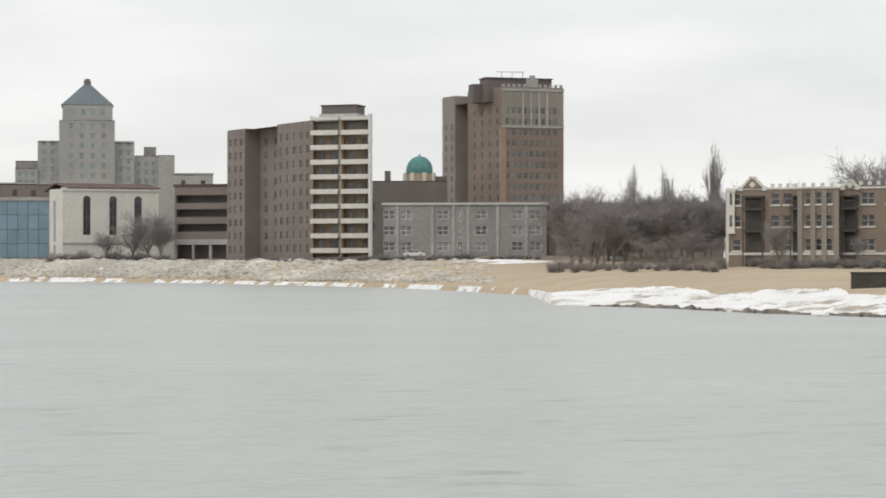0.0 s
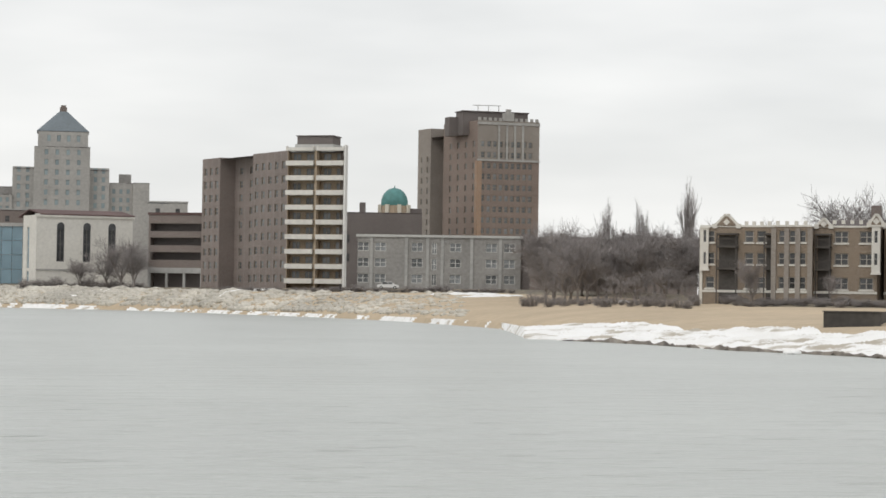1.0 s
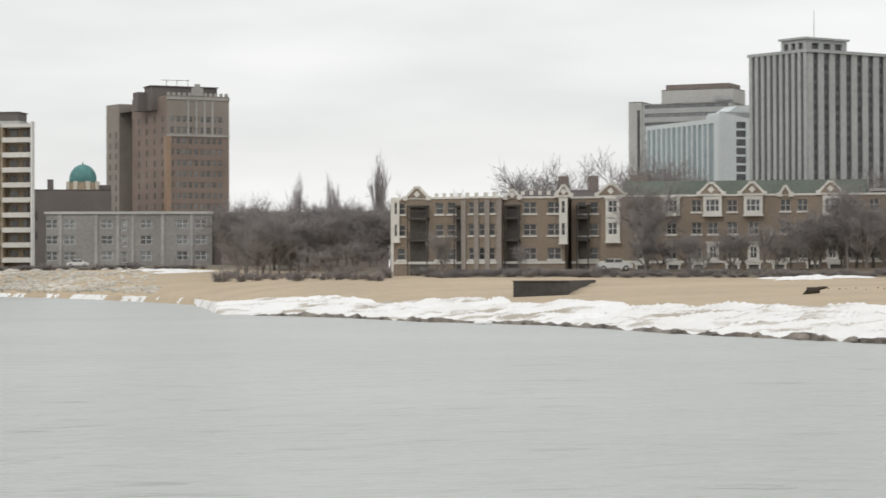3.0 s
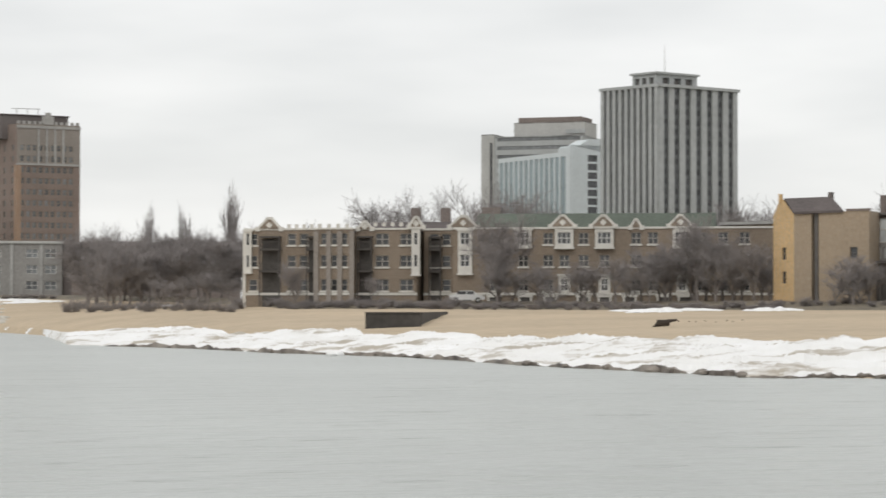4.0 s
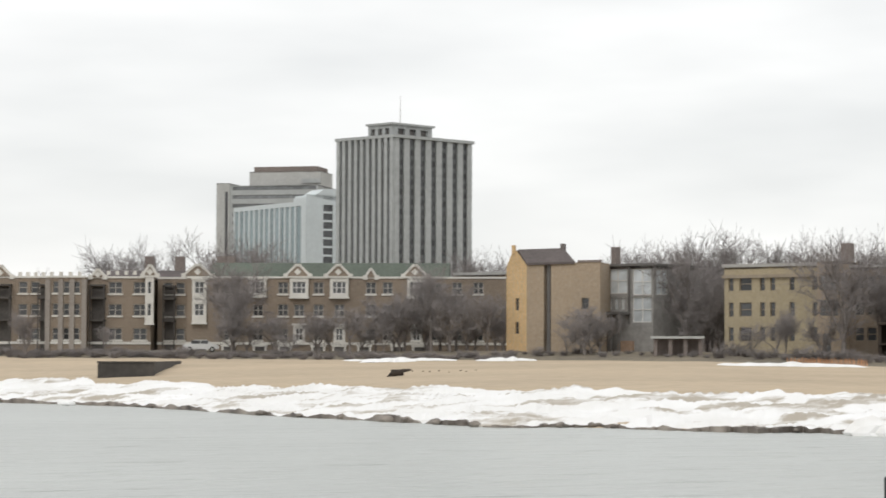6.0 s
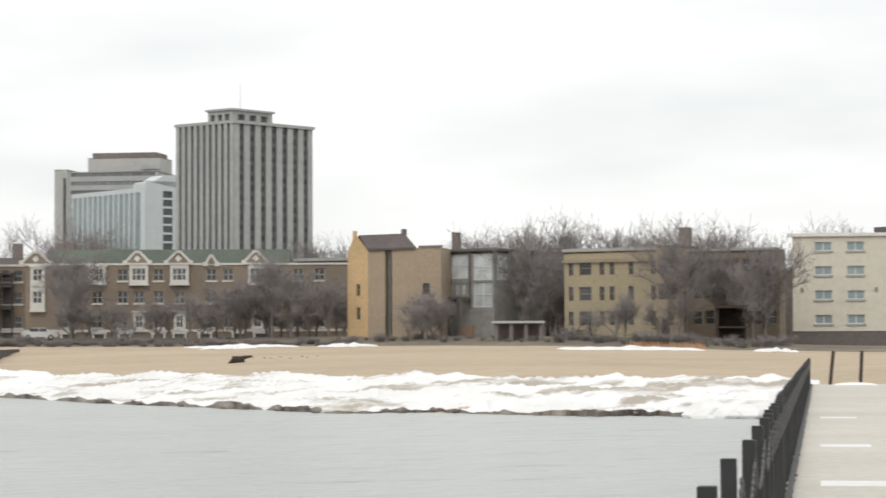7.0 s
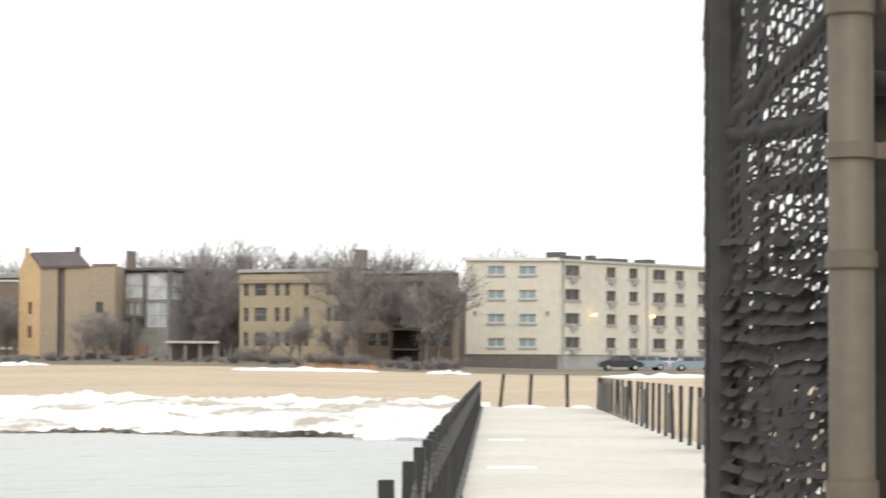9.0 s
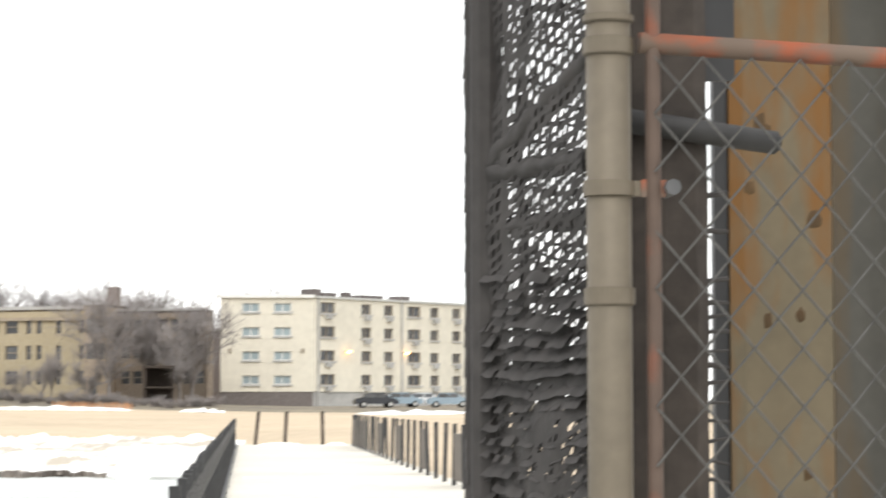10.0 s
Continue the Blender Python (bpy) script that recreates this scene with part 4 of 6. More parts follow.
def grey_hotel():
    h = House("grey_highrise", "grey concrete high-rise with a stepped roof storey", "tower", spot(12.57, 905), spot(15.0, 893), 6.5)
    z = lambda el: 915 * math.tan(radians(el)) - 3.4
    w = h.w
    bands = [(1.0, w - 0.5, z(4.03) - 3.3 * j, z(4.03) - 3.3 * j + 1.4) for j in range(12)]
    h.block(M_TOWER, 5.2, w, 0, 25, -2, z(4.14), front=[(1.0, w - 6, b[2], b[3]) for b in bands], style="plain", glass=M_GLASS_PALE, frame_mat=M_FRAME_DARK)
    h.block(M_CONCRETE_PALE, 0, 5.2, -0.6, 25, -2, z(4.20), front=[(3.4, 4.6, 3, z(4.0))], style="plain", frame_mat=M_FRAME_DARK)
    x = lambda b: w * (b - 12.57) / 2.43
    h.block(M_CONCRETE_PALE, x(13.28), x(15.0), 4, 20, z(4.1), z(4.48))
    h.add("roof_sign", M_BRICK_BROWN, (x(13.38), x(14.9), 4.5, 19, z(4.48), z(4.60)), label="dull maroon roof storey")
    h.add("plant_room", M_TOWER, (x(14.55), x(15.0), 3.4, 4.0, z(4.2), z(4.3)))


def finned_block():
    """Pale blue block with thin upright fins and a stair end."""
    a, b = spot(12.98, 830), spot(14.72, 790)
    h = House("finned_block", "pale blue-white office block with upright fins", "tower", a, b, 6.5)
    z = lambda el, d=800: d * math.tan(radians(el)) - 3.4
    w, top = h.w, z(3.80)
    bm = bmesh.new()
    cut_wall(bm, (0, 0), (w, 0), -2, top, [(0.6, w - 3.2, 2, top - 1.5)], 0.5)
    part("wall", bm, M_FIN, h.ob)
    n = 13
    for i in range(n):
        x = 0.6 + (w - 3.8) * i / n
        part("window_strip", boxes((x + 0.1, x + (w - 3.8) / n - 0.1, 0.35, 0.45, 2, top - 1.5)), M_GLASS_TEAL, h.ob)
        part("fin", boxes((x - 0.45, x + 0.45, -0.3, 0.5, 2, top - 1.5)), M_FIN, h.ob)
    h.add("body", M_FIN, (0.05, w - 0.6, 0.5, 12.9, -2, top - 0.05))
    # stair end with a sloped head
    L = 13.0
    ux = Vector((0.0, 1.0))
    q = lambda s: (w + 0.05 + ux.x * s, ux.y * s)
    bm = bmesh.new()
    cut_wall(bm, q(0), q(L), -2, top + 2.2, [(L * 0.52, L * 0.82, 3 + 2.9 * j, 5.2 + 2.9 * j) for j in range(int((top - 6) / 2.9) + 1)], 0.4)
    part("stair_wall", bm, M_FIN, h.ob)
    part("stair_glass", boxes((L * 0.5, L * 0.84, 0.35, 0.45, 2, top + 1)), M_GLASS, h.ob, m=Matrix(((ux.x, -ux.y, 0, w), (ux.y, ux.x, 0, 0), (0, 0, 1, 0), (0, 0, 0, 1))))
    bm = bmesh.new()
    p = [(w, 0, top), q(L) + (top,), q(L) + (top + 4.6,), q(L * 0.55) + (top + 4.2,), q(L * 0.2) + (top + 1.6,), (w, 0, top + 1.2)]
    fr = [bm.verts.new(v) for v in p]
    bk = [bm.verts.new((v[0] - ux.y * 8, v[1] + ux.x * 8, v[2])) for v in p]
    bm.faces.new(fr), bm.faces.new(bk[::-1])
    for i in range(6):
        bm.faces.new((fr[i], bk[i], bk[(i + 1) % 6], fr[(i + 1) % 6]))
    bmesh.ops.recalc_face_normals(bm, faces=bm.faces[:])
    part("stair_head", bm, M_FIN, h.ob)
    h.add("roof_room", M_FIN, (w * 0.80, w - 0.7, 1.5, 9, top - 0.1, top + 2.0))


def ribbed_tower():
    """Tall slab tower with upright concrete ribs on its two seen faces."""
    corner, right, left = spot(16.84, 700), spot(18.70, 722), spot(15.49, 716)
    h = House("ribbed_tower", "tall grey concrete tower with upright ribs and dark windows", "tower", corner, right, 6.0)
    z = lambda el, d=700: d * math.tan(radians(el)) - 2.9
    w = h.w
    f = h.m.inverted() @ Vector((left.x, left.y, 6.0))
    L = math.hypot(f.x, f.y)
    u = Vector((f.x, f.y)) / L
    q = lambda s: (u.x * s, u.y * s)
    top = z(5.40)
    dz, nf = 2.95, 21
    bm = bmesh.new()
    face = [((0, 0), (w, 0), 7, w), (q(L), (0, 0), 9, L)]
    holes = []
    for p0, p1, n, ln in face:
        step = (ln - 0.8) / n
        hs = [(0.4 + step * i + step * 0.30, 0.4 + step * i + step * 0.70, 2.0 + dz * j, 3.9 + dz * j) for i in range(n) for j in range(nf)]
        holes.append(hs)
        cut_wall(bm, p0, p1, -2, top, hs, 0.25)
    cut_wall(bm, (w, 0), (w + u.x * L, u.y * L), -2, top)
    wall = part("wall", bm, M_SPANDREL, h.ob, "dark window bands")
    for (p0, p1, n, ln), hs in zip(face, holes):
        for hole in hs:
            window(wall, p0, p1, hole, frame_mat=M_FRAME_DARK, style="plain", deep=0.25)
    for p0, p1, n, ln in face:
        step = (ln - 0.8) / n
        e = Vector((p1[0] - p0[0], p1[1] - p0[1])) / ln
        rib_m = Matrix(((e.x, -e.y, 0, p0[0]), (e.y, e.x, 0, p0[1]), (0, 0, 1, 0), (0, 0, 0, 1)))
        for i in range(n + 1):
            x = 0.4 + step * i
            hw = step * 0.25 if 0 < i < n else step * 0.3
            part("rib", boxes((max(x - hw, -0.1), min(x + hw, ln + 0.1), -0.45 if n == 7 else -0.75, 0.02, -2, top)), M_TOWER, h.ob, m=rib_m)
        part("cornice", boxes((-0.7, ln + 0.7, -0.9, 0.6, top - 0.1, top + 0.8)), M_TOWER, h.ob, m=rib_m)
    roof = bmesh.new()
    roof.faces.new([roof.verts.new((*p, top - 0.2)) for p in ((0, 0), (w, 0), (w + u.x * L, u.y * L), q(L))])
    part("roof", roof, M_ROOF_DARK, h.ob)
    # penthouse, square to the tower
    bm = bmesh.new()
    pw, pl = w * 0.52, L * 0.42
    P = lambda s, t: (1.2 + s + u.x * (2.2 + t), u.y * (2.2 + t))
    cut_wall(bm, P(0, 0), P(pw, 0), top, top + 4.0, [(pw * k - 1.4, pw * k + 1.4, top + 0.4, top + 3.0) for k in (0.24, 0.52, 0.80)], 0.8)
    cut_wall(bm, P(0, pl), P(0, 0), top, top + 4.0, [(pl * k - 0.9, pl * k + 0.9, top + 0.4, top + 3.0) for k in (0.2, 0.5, 0.8)], 0.8)
    cut_wall(bm, P(pw, 0), P(pw, pl), top, top + 4.0)
    pent = part("penthouse", bm, M_TOWER, h.ob, "penthouse with dark louvres")
    bm = bmesh.new()
    low = [bm.verts.new((*P(s, t), top + 4.0)) for s, t in ((-0.6, -0.6), (pw + 0.6, -0.6), (pw + 0.6, pl + 0.6), (-0.6, pl + 0.6))]
    up = [bm.verts.new((v.co.x, v.co.y, top + 4.6)) for v in low]
    bm.faces.new(up), bm.faces.new(low[::-1])
    for i in range(4):
        bm.faces.new((low[i], low[(i + 1) % 4], up[(i + 1) % 4], up[i]))
    part("penthouse_cap", bm, M_TOWER, pent)
    bm = bmesh.new()
    bm.faces.new([bm.verts.new((*P(s, 0.85), zz)) for s, zz in ((0.1, top), (pw - 0.1, top), (pw - 0.1, top + 3.9), (0.1, top + 3.9))])
    bm.faces.new([bm.verts.new((*P(0.85, t), zz)) for t, zz in ((0.1, top), (pl - 0.1, top), (pl - 0.1, top + 3.9), (0.1, top + 3.9))])
    part("louvre", bm, M_FRAME_DARK, pent)
    bm = bmesh.new()
    tube(bm, (*P(pw * 0.5, pl * 0.5), top + 4.5), (*P(pw * 0.5, pl * 0.5), top + 13.5), 0.16, 0.05, 5)
    part("antenna", bm, M_CONCRETE_PALE, h.ob)


def yellow_house():
    """Gabled yellow brick house; its gable end faces the pier obliquely."""
    corner = spot(20.05, 270)
    h = House("gabled_house", "tall yellow brick gabled house with a dark roof", "house", corner, spot(21.82, 266), 3.9)
    w = h.w
    f = h.m.inverted() @ Vector((*spot(19.56, 276)[:2], 3.9))
    L = math.hypot(f.x, f.y)
    u = Vector((f.x, f.y)) / L
    q = lambda s: (u.x * s, u.y * s)
    eave, ridge = 10.1, 11.8
    win = dict(frame_mat=M_FRAME_DARK)
    gw = [(L * 0.42, L * 0.62, 2.3, 3.7), (L * 0.42, L * 0.62, 5.0, 6.4)]
    bm = bmesh.new()
    cut_wall(bm, q(L), (0, 0), -2, eave, gw)
    m0 = q(L * 0.62)
    a, b, c = bm.verts.new((*q(L), eave)), bm.verts.new((0, 0, eave)), bm.verts.new((*m0, ridge + 0.5))
    bm.faces.new((a, b, c))
    wall = part("gable_wall", bm, M_BRICK_YELLOW, h.ob, "yellow brick gable end")
    for hole in gw:
        window(wall, q(L), (0, 0), hole, **win)
    gx = w * 0.235
    fh = [(w * 0.75, w * 0.75 + 0.9, 1.8, 3.2), (w * 0.75, w * 0.75 + 0.9, 5.0, 6.3)]
    h.wall(M_BRICK_TAN, [((0, 0), (gx, 0), -2, eave, (), win), ((gx, 0.9), (gx + 0.9, 0.9), -2, eave, (), win), ((gx + 0.9, 0), (w, 0), -2, eave + 0.2, [(x0 - gx - 0.9, x1 - gx - 0.9, a0, a1) for x0, x1, a0, a1 in fh], win),
                            ((gx, 0), (gx, 0.9), -2, eave, (), win), ((gx + 0.9, 0.9), (gx + 0.9, 0), -2, eave, (), win), ((w, 0), (w - 2.3, 10), -2, eave + 0.2, (), win)])
    h.add("downpipe_shaft", M_FRAME_DARK, (gx + 0.25, gx + 0.65, 0.3, 0.85, -1, eave))
    bm = bmesh.new()
    rl = w * 0.62
    mx, my = m0
    pts = [(0.1, -0.25, eave), (rl + 0.5, -0.25, eave + 0.05), (rl + mx + 0.6, my, ridge + 0.05), (mx + 0.5, my, ridge)]
    lo = [bm.verts.new(p) for p in pts]
    hi = [bm.verts.new((x, y, zz + 0.25)) for x, y, zz in pts]
    bm.faces.new(hi), bm.faces.new(lo[::-1])
    for i in range(4):
        bm.faces.new((lo[i], lo[(i + 1) % 4], hi[(i + 1) % 4], hi[i]))
    bx, by = q(L)
    e = [bm.verts.new(p) for p in ((mx + 0.5, my, ridge + 0.25), (rl + mx + 0.6, my, ridge + 0.3), (rl + bx + 0.5, by, eave), (bx + 0.3, by, eave))]
    bm.faces.new(e)
    part("roof", bm, M_ROOF_DARK, h.ob, "dark brown tiled roof")
    h.add("gable_peak", M_BRICK_YELLOW, (mx - 0.22, mx + 0.15, my - 0.2, my + 0.2, ridge - 0.2, ridge + 0.75), label="stone peak")
    h.add("chimney", M_BRICK_DARK, (rl + mx + 0.35, rl + mx + 0.8, my - 0.3, my + 0.3, eave, ridge + 0.8))
    h.add("flat_roof", M_ROOF_DARK, (gx + 1, w - 0.3, 0.2, 1.5, eave, eave + 0.15))
    h.add("parapet", M_BRICK_BROWN, (w * 0.70, w + 0.1, -0.1, 0.3, eave + 0.2, eave + 0.45))


def glass_bay_house():
    """Grey house with a glazed corner and timber decks."""
    h = House("glazed_house", "grey panelled house with a glazed bay and timber decks", "house", spot(21.9, 272), spot(23.1, 268), 3.9)
    w, top = h.w, 10.0
    h.block(M_STONE_GREY, -0.4, w * 0.06, 0.8, 10, -2, 8.6, front=[(0.05, 0.6, 6.6, 8.0)], frame_mat=M_FRAME_WHITE, glass=M_GLASS_SKY)
    h.block(M_STONE_GREY, w * 0.06, w, 0, 10, -2, top, front=[(0.12, w * 0.42, 6.9, 9.85)] + [(0.25 + w * 0.13 * k, w * 0.13 * k + 0.75, 5.1, 6.4) for k in range(3)] + [(w * 0.52, w * 0.90, 6.7, 9.7), (w * 0.52, w * 0.90, 3.6, 6.5)],
            right=[(0.6, 3.0, 6.7, 9.6)], glass=M_GLASS_SKY, style="double")
    h.add("mullion", M_FRAME_DARK, (w * 0.505, w * 0.545, -0.12, 0.05, 3.4, top))
    h.add("roof_edge", M_FRAME_DARK, (w * 0.03, w + 0.3, -0.35, 10.2, top, top + 0.25))
    h.add("chimney", M_BRICK_BROWN, (-1.1, -0.45, 3, 4.0, 8.0, top + 2.4))
    deck = h.add("deck", M_FRAME_DARK, (-1.0, w * 0.55, -2.2, -0.05, 4.5, 4.8))
    for x in (-0.9, w * 0.15, w * 0.35, w * 0.52):
        part("deck_post", boxes((x, x + 0.18, -2.15, -1.97, -2, 4.5)), M_FRAME_DARK, deck)
    part("rail", boxes((-0.8, w * 0.2, -2.3, -2.2, 3.75, 4.25)), M_FRAME_WHITE, deck, "white deck skirting board")
    h.add("lower_wall", M_FRAME_DARK, (-0.8, w * 0.32, -1.6, -1.4, -1, 3.0), label="dark timber under the deck")
    h.add("brick_base", M_BRICK_ORANGE, (w * 0.35, w * 0.62, -0.6, -0.02, -2, 1.5))


def beach_shelter():
    h = House("beach_shelter", "small flat-roofed open shelter at the back of the beach", "shelter", spot(23.1, 252), spot(24.25, 252), 3.35)
    w = h.w
    h.add("roof", M_CONCRETE_PALE, (-0.3, w + 0.3, -0.4, 3, 2.15, 2.4))
    h.add("wall", M_BRICK_BROWN, (0, w, 2.6, 2.8, -1, 2.15))
    for k in range(4):
        h.add("post", M_BRICK_BROWN, (w * k / 3.2, w * k / 3.2 + 0.4, 0, 0.4, -1, 2.15))


def tan_flats():
    h = House("tan_flats", "three-storey tan brick flats behind bare trees", "apartment building", spot(24.8, 262), spot(27.5, 256), 3.9)
    w, top = h.w, 9.6
    win = []
    for c, wd in ((0.06, 0.6), (0.19, 1.5), (0.34, 0.6), (0.43, 0.6), (0.60, 0.6), (0.80, 0.6)):
        for z in (1.4, 4.1, 6.9):
            win.append((c * w - wd / 2, c * w + wd / 2, z, z + 1.55))
    h.block(M_BRICK_BUFF, 0, w, 0, 12, -2, top, front=win, left=grid_holes(0, 3, 3, 1.2, 1.5, 1.4, 2.75, 0.1, 12), frame_mat=M_FRAME_TAN)
    h.add("coping", M_LIMESTONE, (-0.2, w + 0.2, -0.2, 0.2, top - 0.1, top + 0.25))
    h.add("cornice", M_FRAME_TAN, (-0.15, w + 0.15, -0.3, 0.0, top - 1.3, top - 0.95))
    bx0, bx1 = w * 0.86, w * 1.06
    h.block(M_BRICK_TAN, bx0, bx1, -1.2, 4, -2, top + 0.3, front=[(0.3, bx1 - bx0 - 0.3, z, z + 1.7) for z in (4.1, 6.8)] + [(0.6, 1.6, 0, 2.2)], frame_mat=M_FRAME_DARK, glass=M_GLASS_PALE, style="triple")
    h.add("chimney", M_BRICK_BROWN, (w * 0.92, w * 0.92 + 1.1, 3, 4.1, top, top + 2.4))
    # further wing of darker brick
    w2 = w * 1.84
    h.block(M_BRICK_TUDOR, bx1, w2, 1.0, 2.6, -2, top - 0.3, front=grid_holes(0, 7, 3, 1.1, 1.5, 1.4, 2.75, 0.4, w2 - bx1 - 0.2), frame_mat=M_FRAME_TAN)
    h.add("coping", M_LIMESTONE, (bx1, w2, 0.85, 1.2, top - 0.35, top - 0.1))


def white_flats():
    """Four-storey buff block: a plain end wall and a long side with air conditioners."""
    a, c, e = spot(30.26, 262), spot(32.5, 262), spot(35.95, 282)
    h = House("white_flats", "four-storey buff stucco apartment block with air conditioners", "apartment building", a, c, 4.0)
    w = h.w
    f = h.m.inverted() @ Vector((e.x, e.y, 4.0))
    L = math.hypot(f.x - w, f.y) * 1.25
    u = Vector((f.x - w, f.y)).normalized()
    top = 10.95
    z0, dz = 1.35, 2.66
    front = [(c0 * w - 0.95, c0 * w + 0.95, z0 + dz * j, z0 + dz * j + 1.0) for j in range(4) for c0 in (0.325, 0.665)]
    cw, ew = Vector((c.x, c.y)), Vector((e.x - c.x, e.y - c.y)).normalized()

    def run(bearing):
        """Metres along the long side at which a sight line of that bearing meets it."""
        sx, sy = math.sin(radians(bearing)), math.cos(radians(bearing))
        return (cw.y * sx - cw.x * sy) / (ew.x * sy - ew.y * sx)

    side = []
    for bb, wd in ((32.84, 2.5), (33.77, 1.7), (34.31, 1.6), (34.93, 2.4), (35.42, 1.6), (35.95, 1.6), (36.5, 2.3), (37.0, 1.6)):
        for j in range(4):
            if run(bb) + wd / 2 < L - 0.3:
                side.append((run(bb) - wd / 2, run(bb) + wd / 2, z0 + dz * j - 0.05, z0 + dz * j + 1.15))
    r1 = (w + u.x * L, u.y * L)
    h.wall(M_BUFF, [((0, 0), (w, 0), 0.55, top, front, dict(style="slide", glass=M_GLASS_TEAL, sill=M_CONCRETE)), ((w, 0), r1, 0.55, top, side, dict(style="slide", frame_mat=M_FRAME_TAN, glass=M_GLASS, sill=M_CONCRETE)),
                    ((0, 14), (0, 0), 0.55, top, (), {})])
    h.add("plinth", M_BRICK_DARK, (0.05, w - 0.02, 0.1, 10, -2, 0.55))
    part("side_plinth", boxes((0, L, 0.12, 6, -2, 0.55)), M_CONCRETE, h.ob, m=Matrix(((u.x, -u.y, 0, w), (u.y, u.x, 0, 0), (0, 0, 1, 0), (0, 0, 0, 1))))
    roof = bmesh.new()
    roof.faces.new([roof.verts.new((x, y, top - 0.2)) for x, y in ((0, 0), (w, 0), r1, (r1[0] - w, r1[1] + 8), (0, 14))])
    part("roof", roof, M_ROOF_DARK, h.ob)
    h.add("roof_edge", M_WHITE, (-0.5, w + 0.1, -0.35, 0.3, top - 0.05, top + 0.3))
    sm = Matrix(((u.x, -u.y, 0, w), (u.y, u.x, 0, 0), (0, 0, 1, 0), (0, 0, 0, 1)))
    part("side_roof_edge", boxes((0.1, L, -0.2, 0.2, top - 0.05, top + 0.2)), M_CONCRETE_PALE, h.ob, m=sm)
    for s in side:
        if (int(s[0] * 7 + s[2] * 3)) % 3:
            part("air_conditioner", boxes(((s[0] + s[1]) / 2 - 0.4, (s[0] + s[1]) / 2 + 0.4, -0.42, 0.05, s[2] - 0.66, s[2] - 0.2)), M_CONCRETE, h.ob, m=sm)
    for row in ((2.4, 3.6, 2, 4, top - 0.2, top + 1.1), (3.9, 6.2, 2, 4, top - 0.2, top + 0.75), (8.0, 8.8, 2, 3, top - 0.2, top + 0.9), (11, 14.5, 2, 5, top - 0.2, top + 0.7), (18, 19.5, 2, 4, top - 0.2, top + 0.8)):
        part("roof_vent", boxes(row), M_BRICK_DARK, h.ob, m=sm)
    for bb in (32.6, 34.62):
        part("downpipe", boxes((run(bb) - 0.12, run(bb) + 0.12, -0.14, 0.02, -1, top)), M_CONCRETE, h.ob, m=sm)
    for s in (run(33.29), run(34.69)):
        lamp = part("wall_lamp", boxes((s - 0.12, s + 0.12, -0.35, 0.02, 5.0, 5.2)), M_FRAME_DARK, h.ob, m=sm)
        part("lamp_glass", boxes((s - 0.3, s + 0.3, -0.5, -0.36, 4.9, 5.18)), M_LAMP, lamp, "glowing sodium lamp glass")
    for x in (w * 0.10, w * 0.88):
        h.add("wall_light", M_FRAME_TAN, (x - 0.15, x + 0.15, -0.2, 0.02, 4.9, 5.3))


M_LAMP = mat("sodium_lamp_glass", (0.9, 0.5, 0.2), 0.4)
M_LAMP.node_tree.nodes["Principled BSDF"].inputs["Emission Color"].default_value = (1.0, 0.50, 0.16, 1)
M_LAMP.node_tree.nodes["Principled BSDF"].inputs["Emission Strength"].default_value = 6.0

blue_glass_house()
white_hall()
pyramid_tower()
rear_block(spot(-13.5, 640), spot(-8.3, 640), 6.0, 26.2, M_BRICK_BROWN, "brown brick hall behind the glazed pavilion", M_ROOF_RED).push(1.25)
rear_block(spot(-6.5, 640), spot(-5.55, 640), 6.0, 29.0, M_LIMESTONE, "pale low building with a grey roof", M_SLATE).push(1.1)
parking_deck()
balcony_block()
domed_church()
grey_walkup()
brick_tower()
rear_block(spot(2.72, 470), spot(4.6, 470), 5.3, 16.2, M_BRICK_BROWN, "dark brick walk-up behind bare trees")
rear_block(spot(4.4, 430), spot(6.75, 430), 5.0, 15.0, M_BRICK_BROWN, "dark brick building behind bare trees")
tudor_court()
grey_hotel()
finned_block()
ribbed_tower()
rear_block(spot(18.3, 330), spot(19.8, 325), 4.6, 15.0, M_BRICK_TUDOR, "brown brick house beyond the gabled one")
rear_block(spot(22.9, 335), spot(25.2, 330), 4.6, 11.8, M_BRICK_BROWN, "brown brick house behind dense bare trees")
rear_block(spot(29.2, 300), spot(30.8, 300), 4.4, 12.4, M_BRICK_BROWN, "brown brick house in the gap between two blocks of flats")
yellow_house()
glass_bay_house()
beach_shelter()
tan_flats()
white_flats()

# ---- bare winter trees ----


def twig_mesh(name, segs, material, sides=3):
    """Tapered bars (a, b, ra, rb) joined into one mesh."""
    verts, faces = [], []
    for a, b, ra, rb in segs:
        d = b - a
        if d.length < 1e-4:
            continue
        s = d.orthogonal().normalized()
        t = d.cross(s).normalized()
        k = len(verts)
        for p, r in ((a, ra), (b, rb)):
            for i in range(sides):
                g = 2 * math.pi * i / sides
                verts.append(p + s * (r * math.cos(g)) + t * (r * math.sin(g)))
        for i in range(sides):
            j = (i + 1) % sides
            faces.append((k + i, k + j, k + sides + j, k + sides + i))
    data = bpy.data.meshes.new(name)
    data.from_pydata(verts, [], faces)
    data.materials.append(material)
    return data


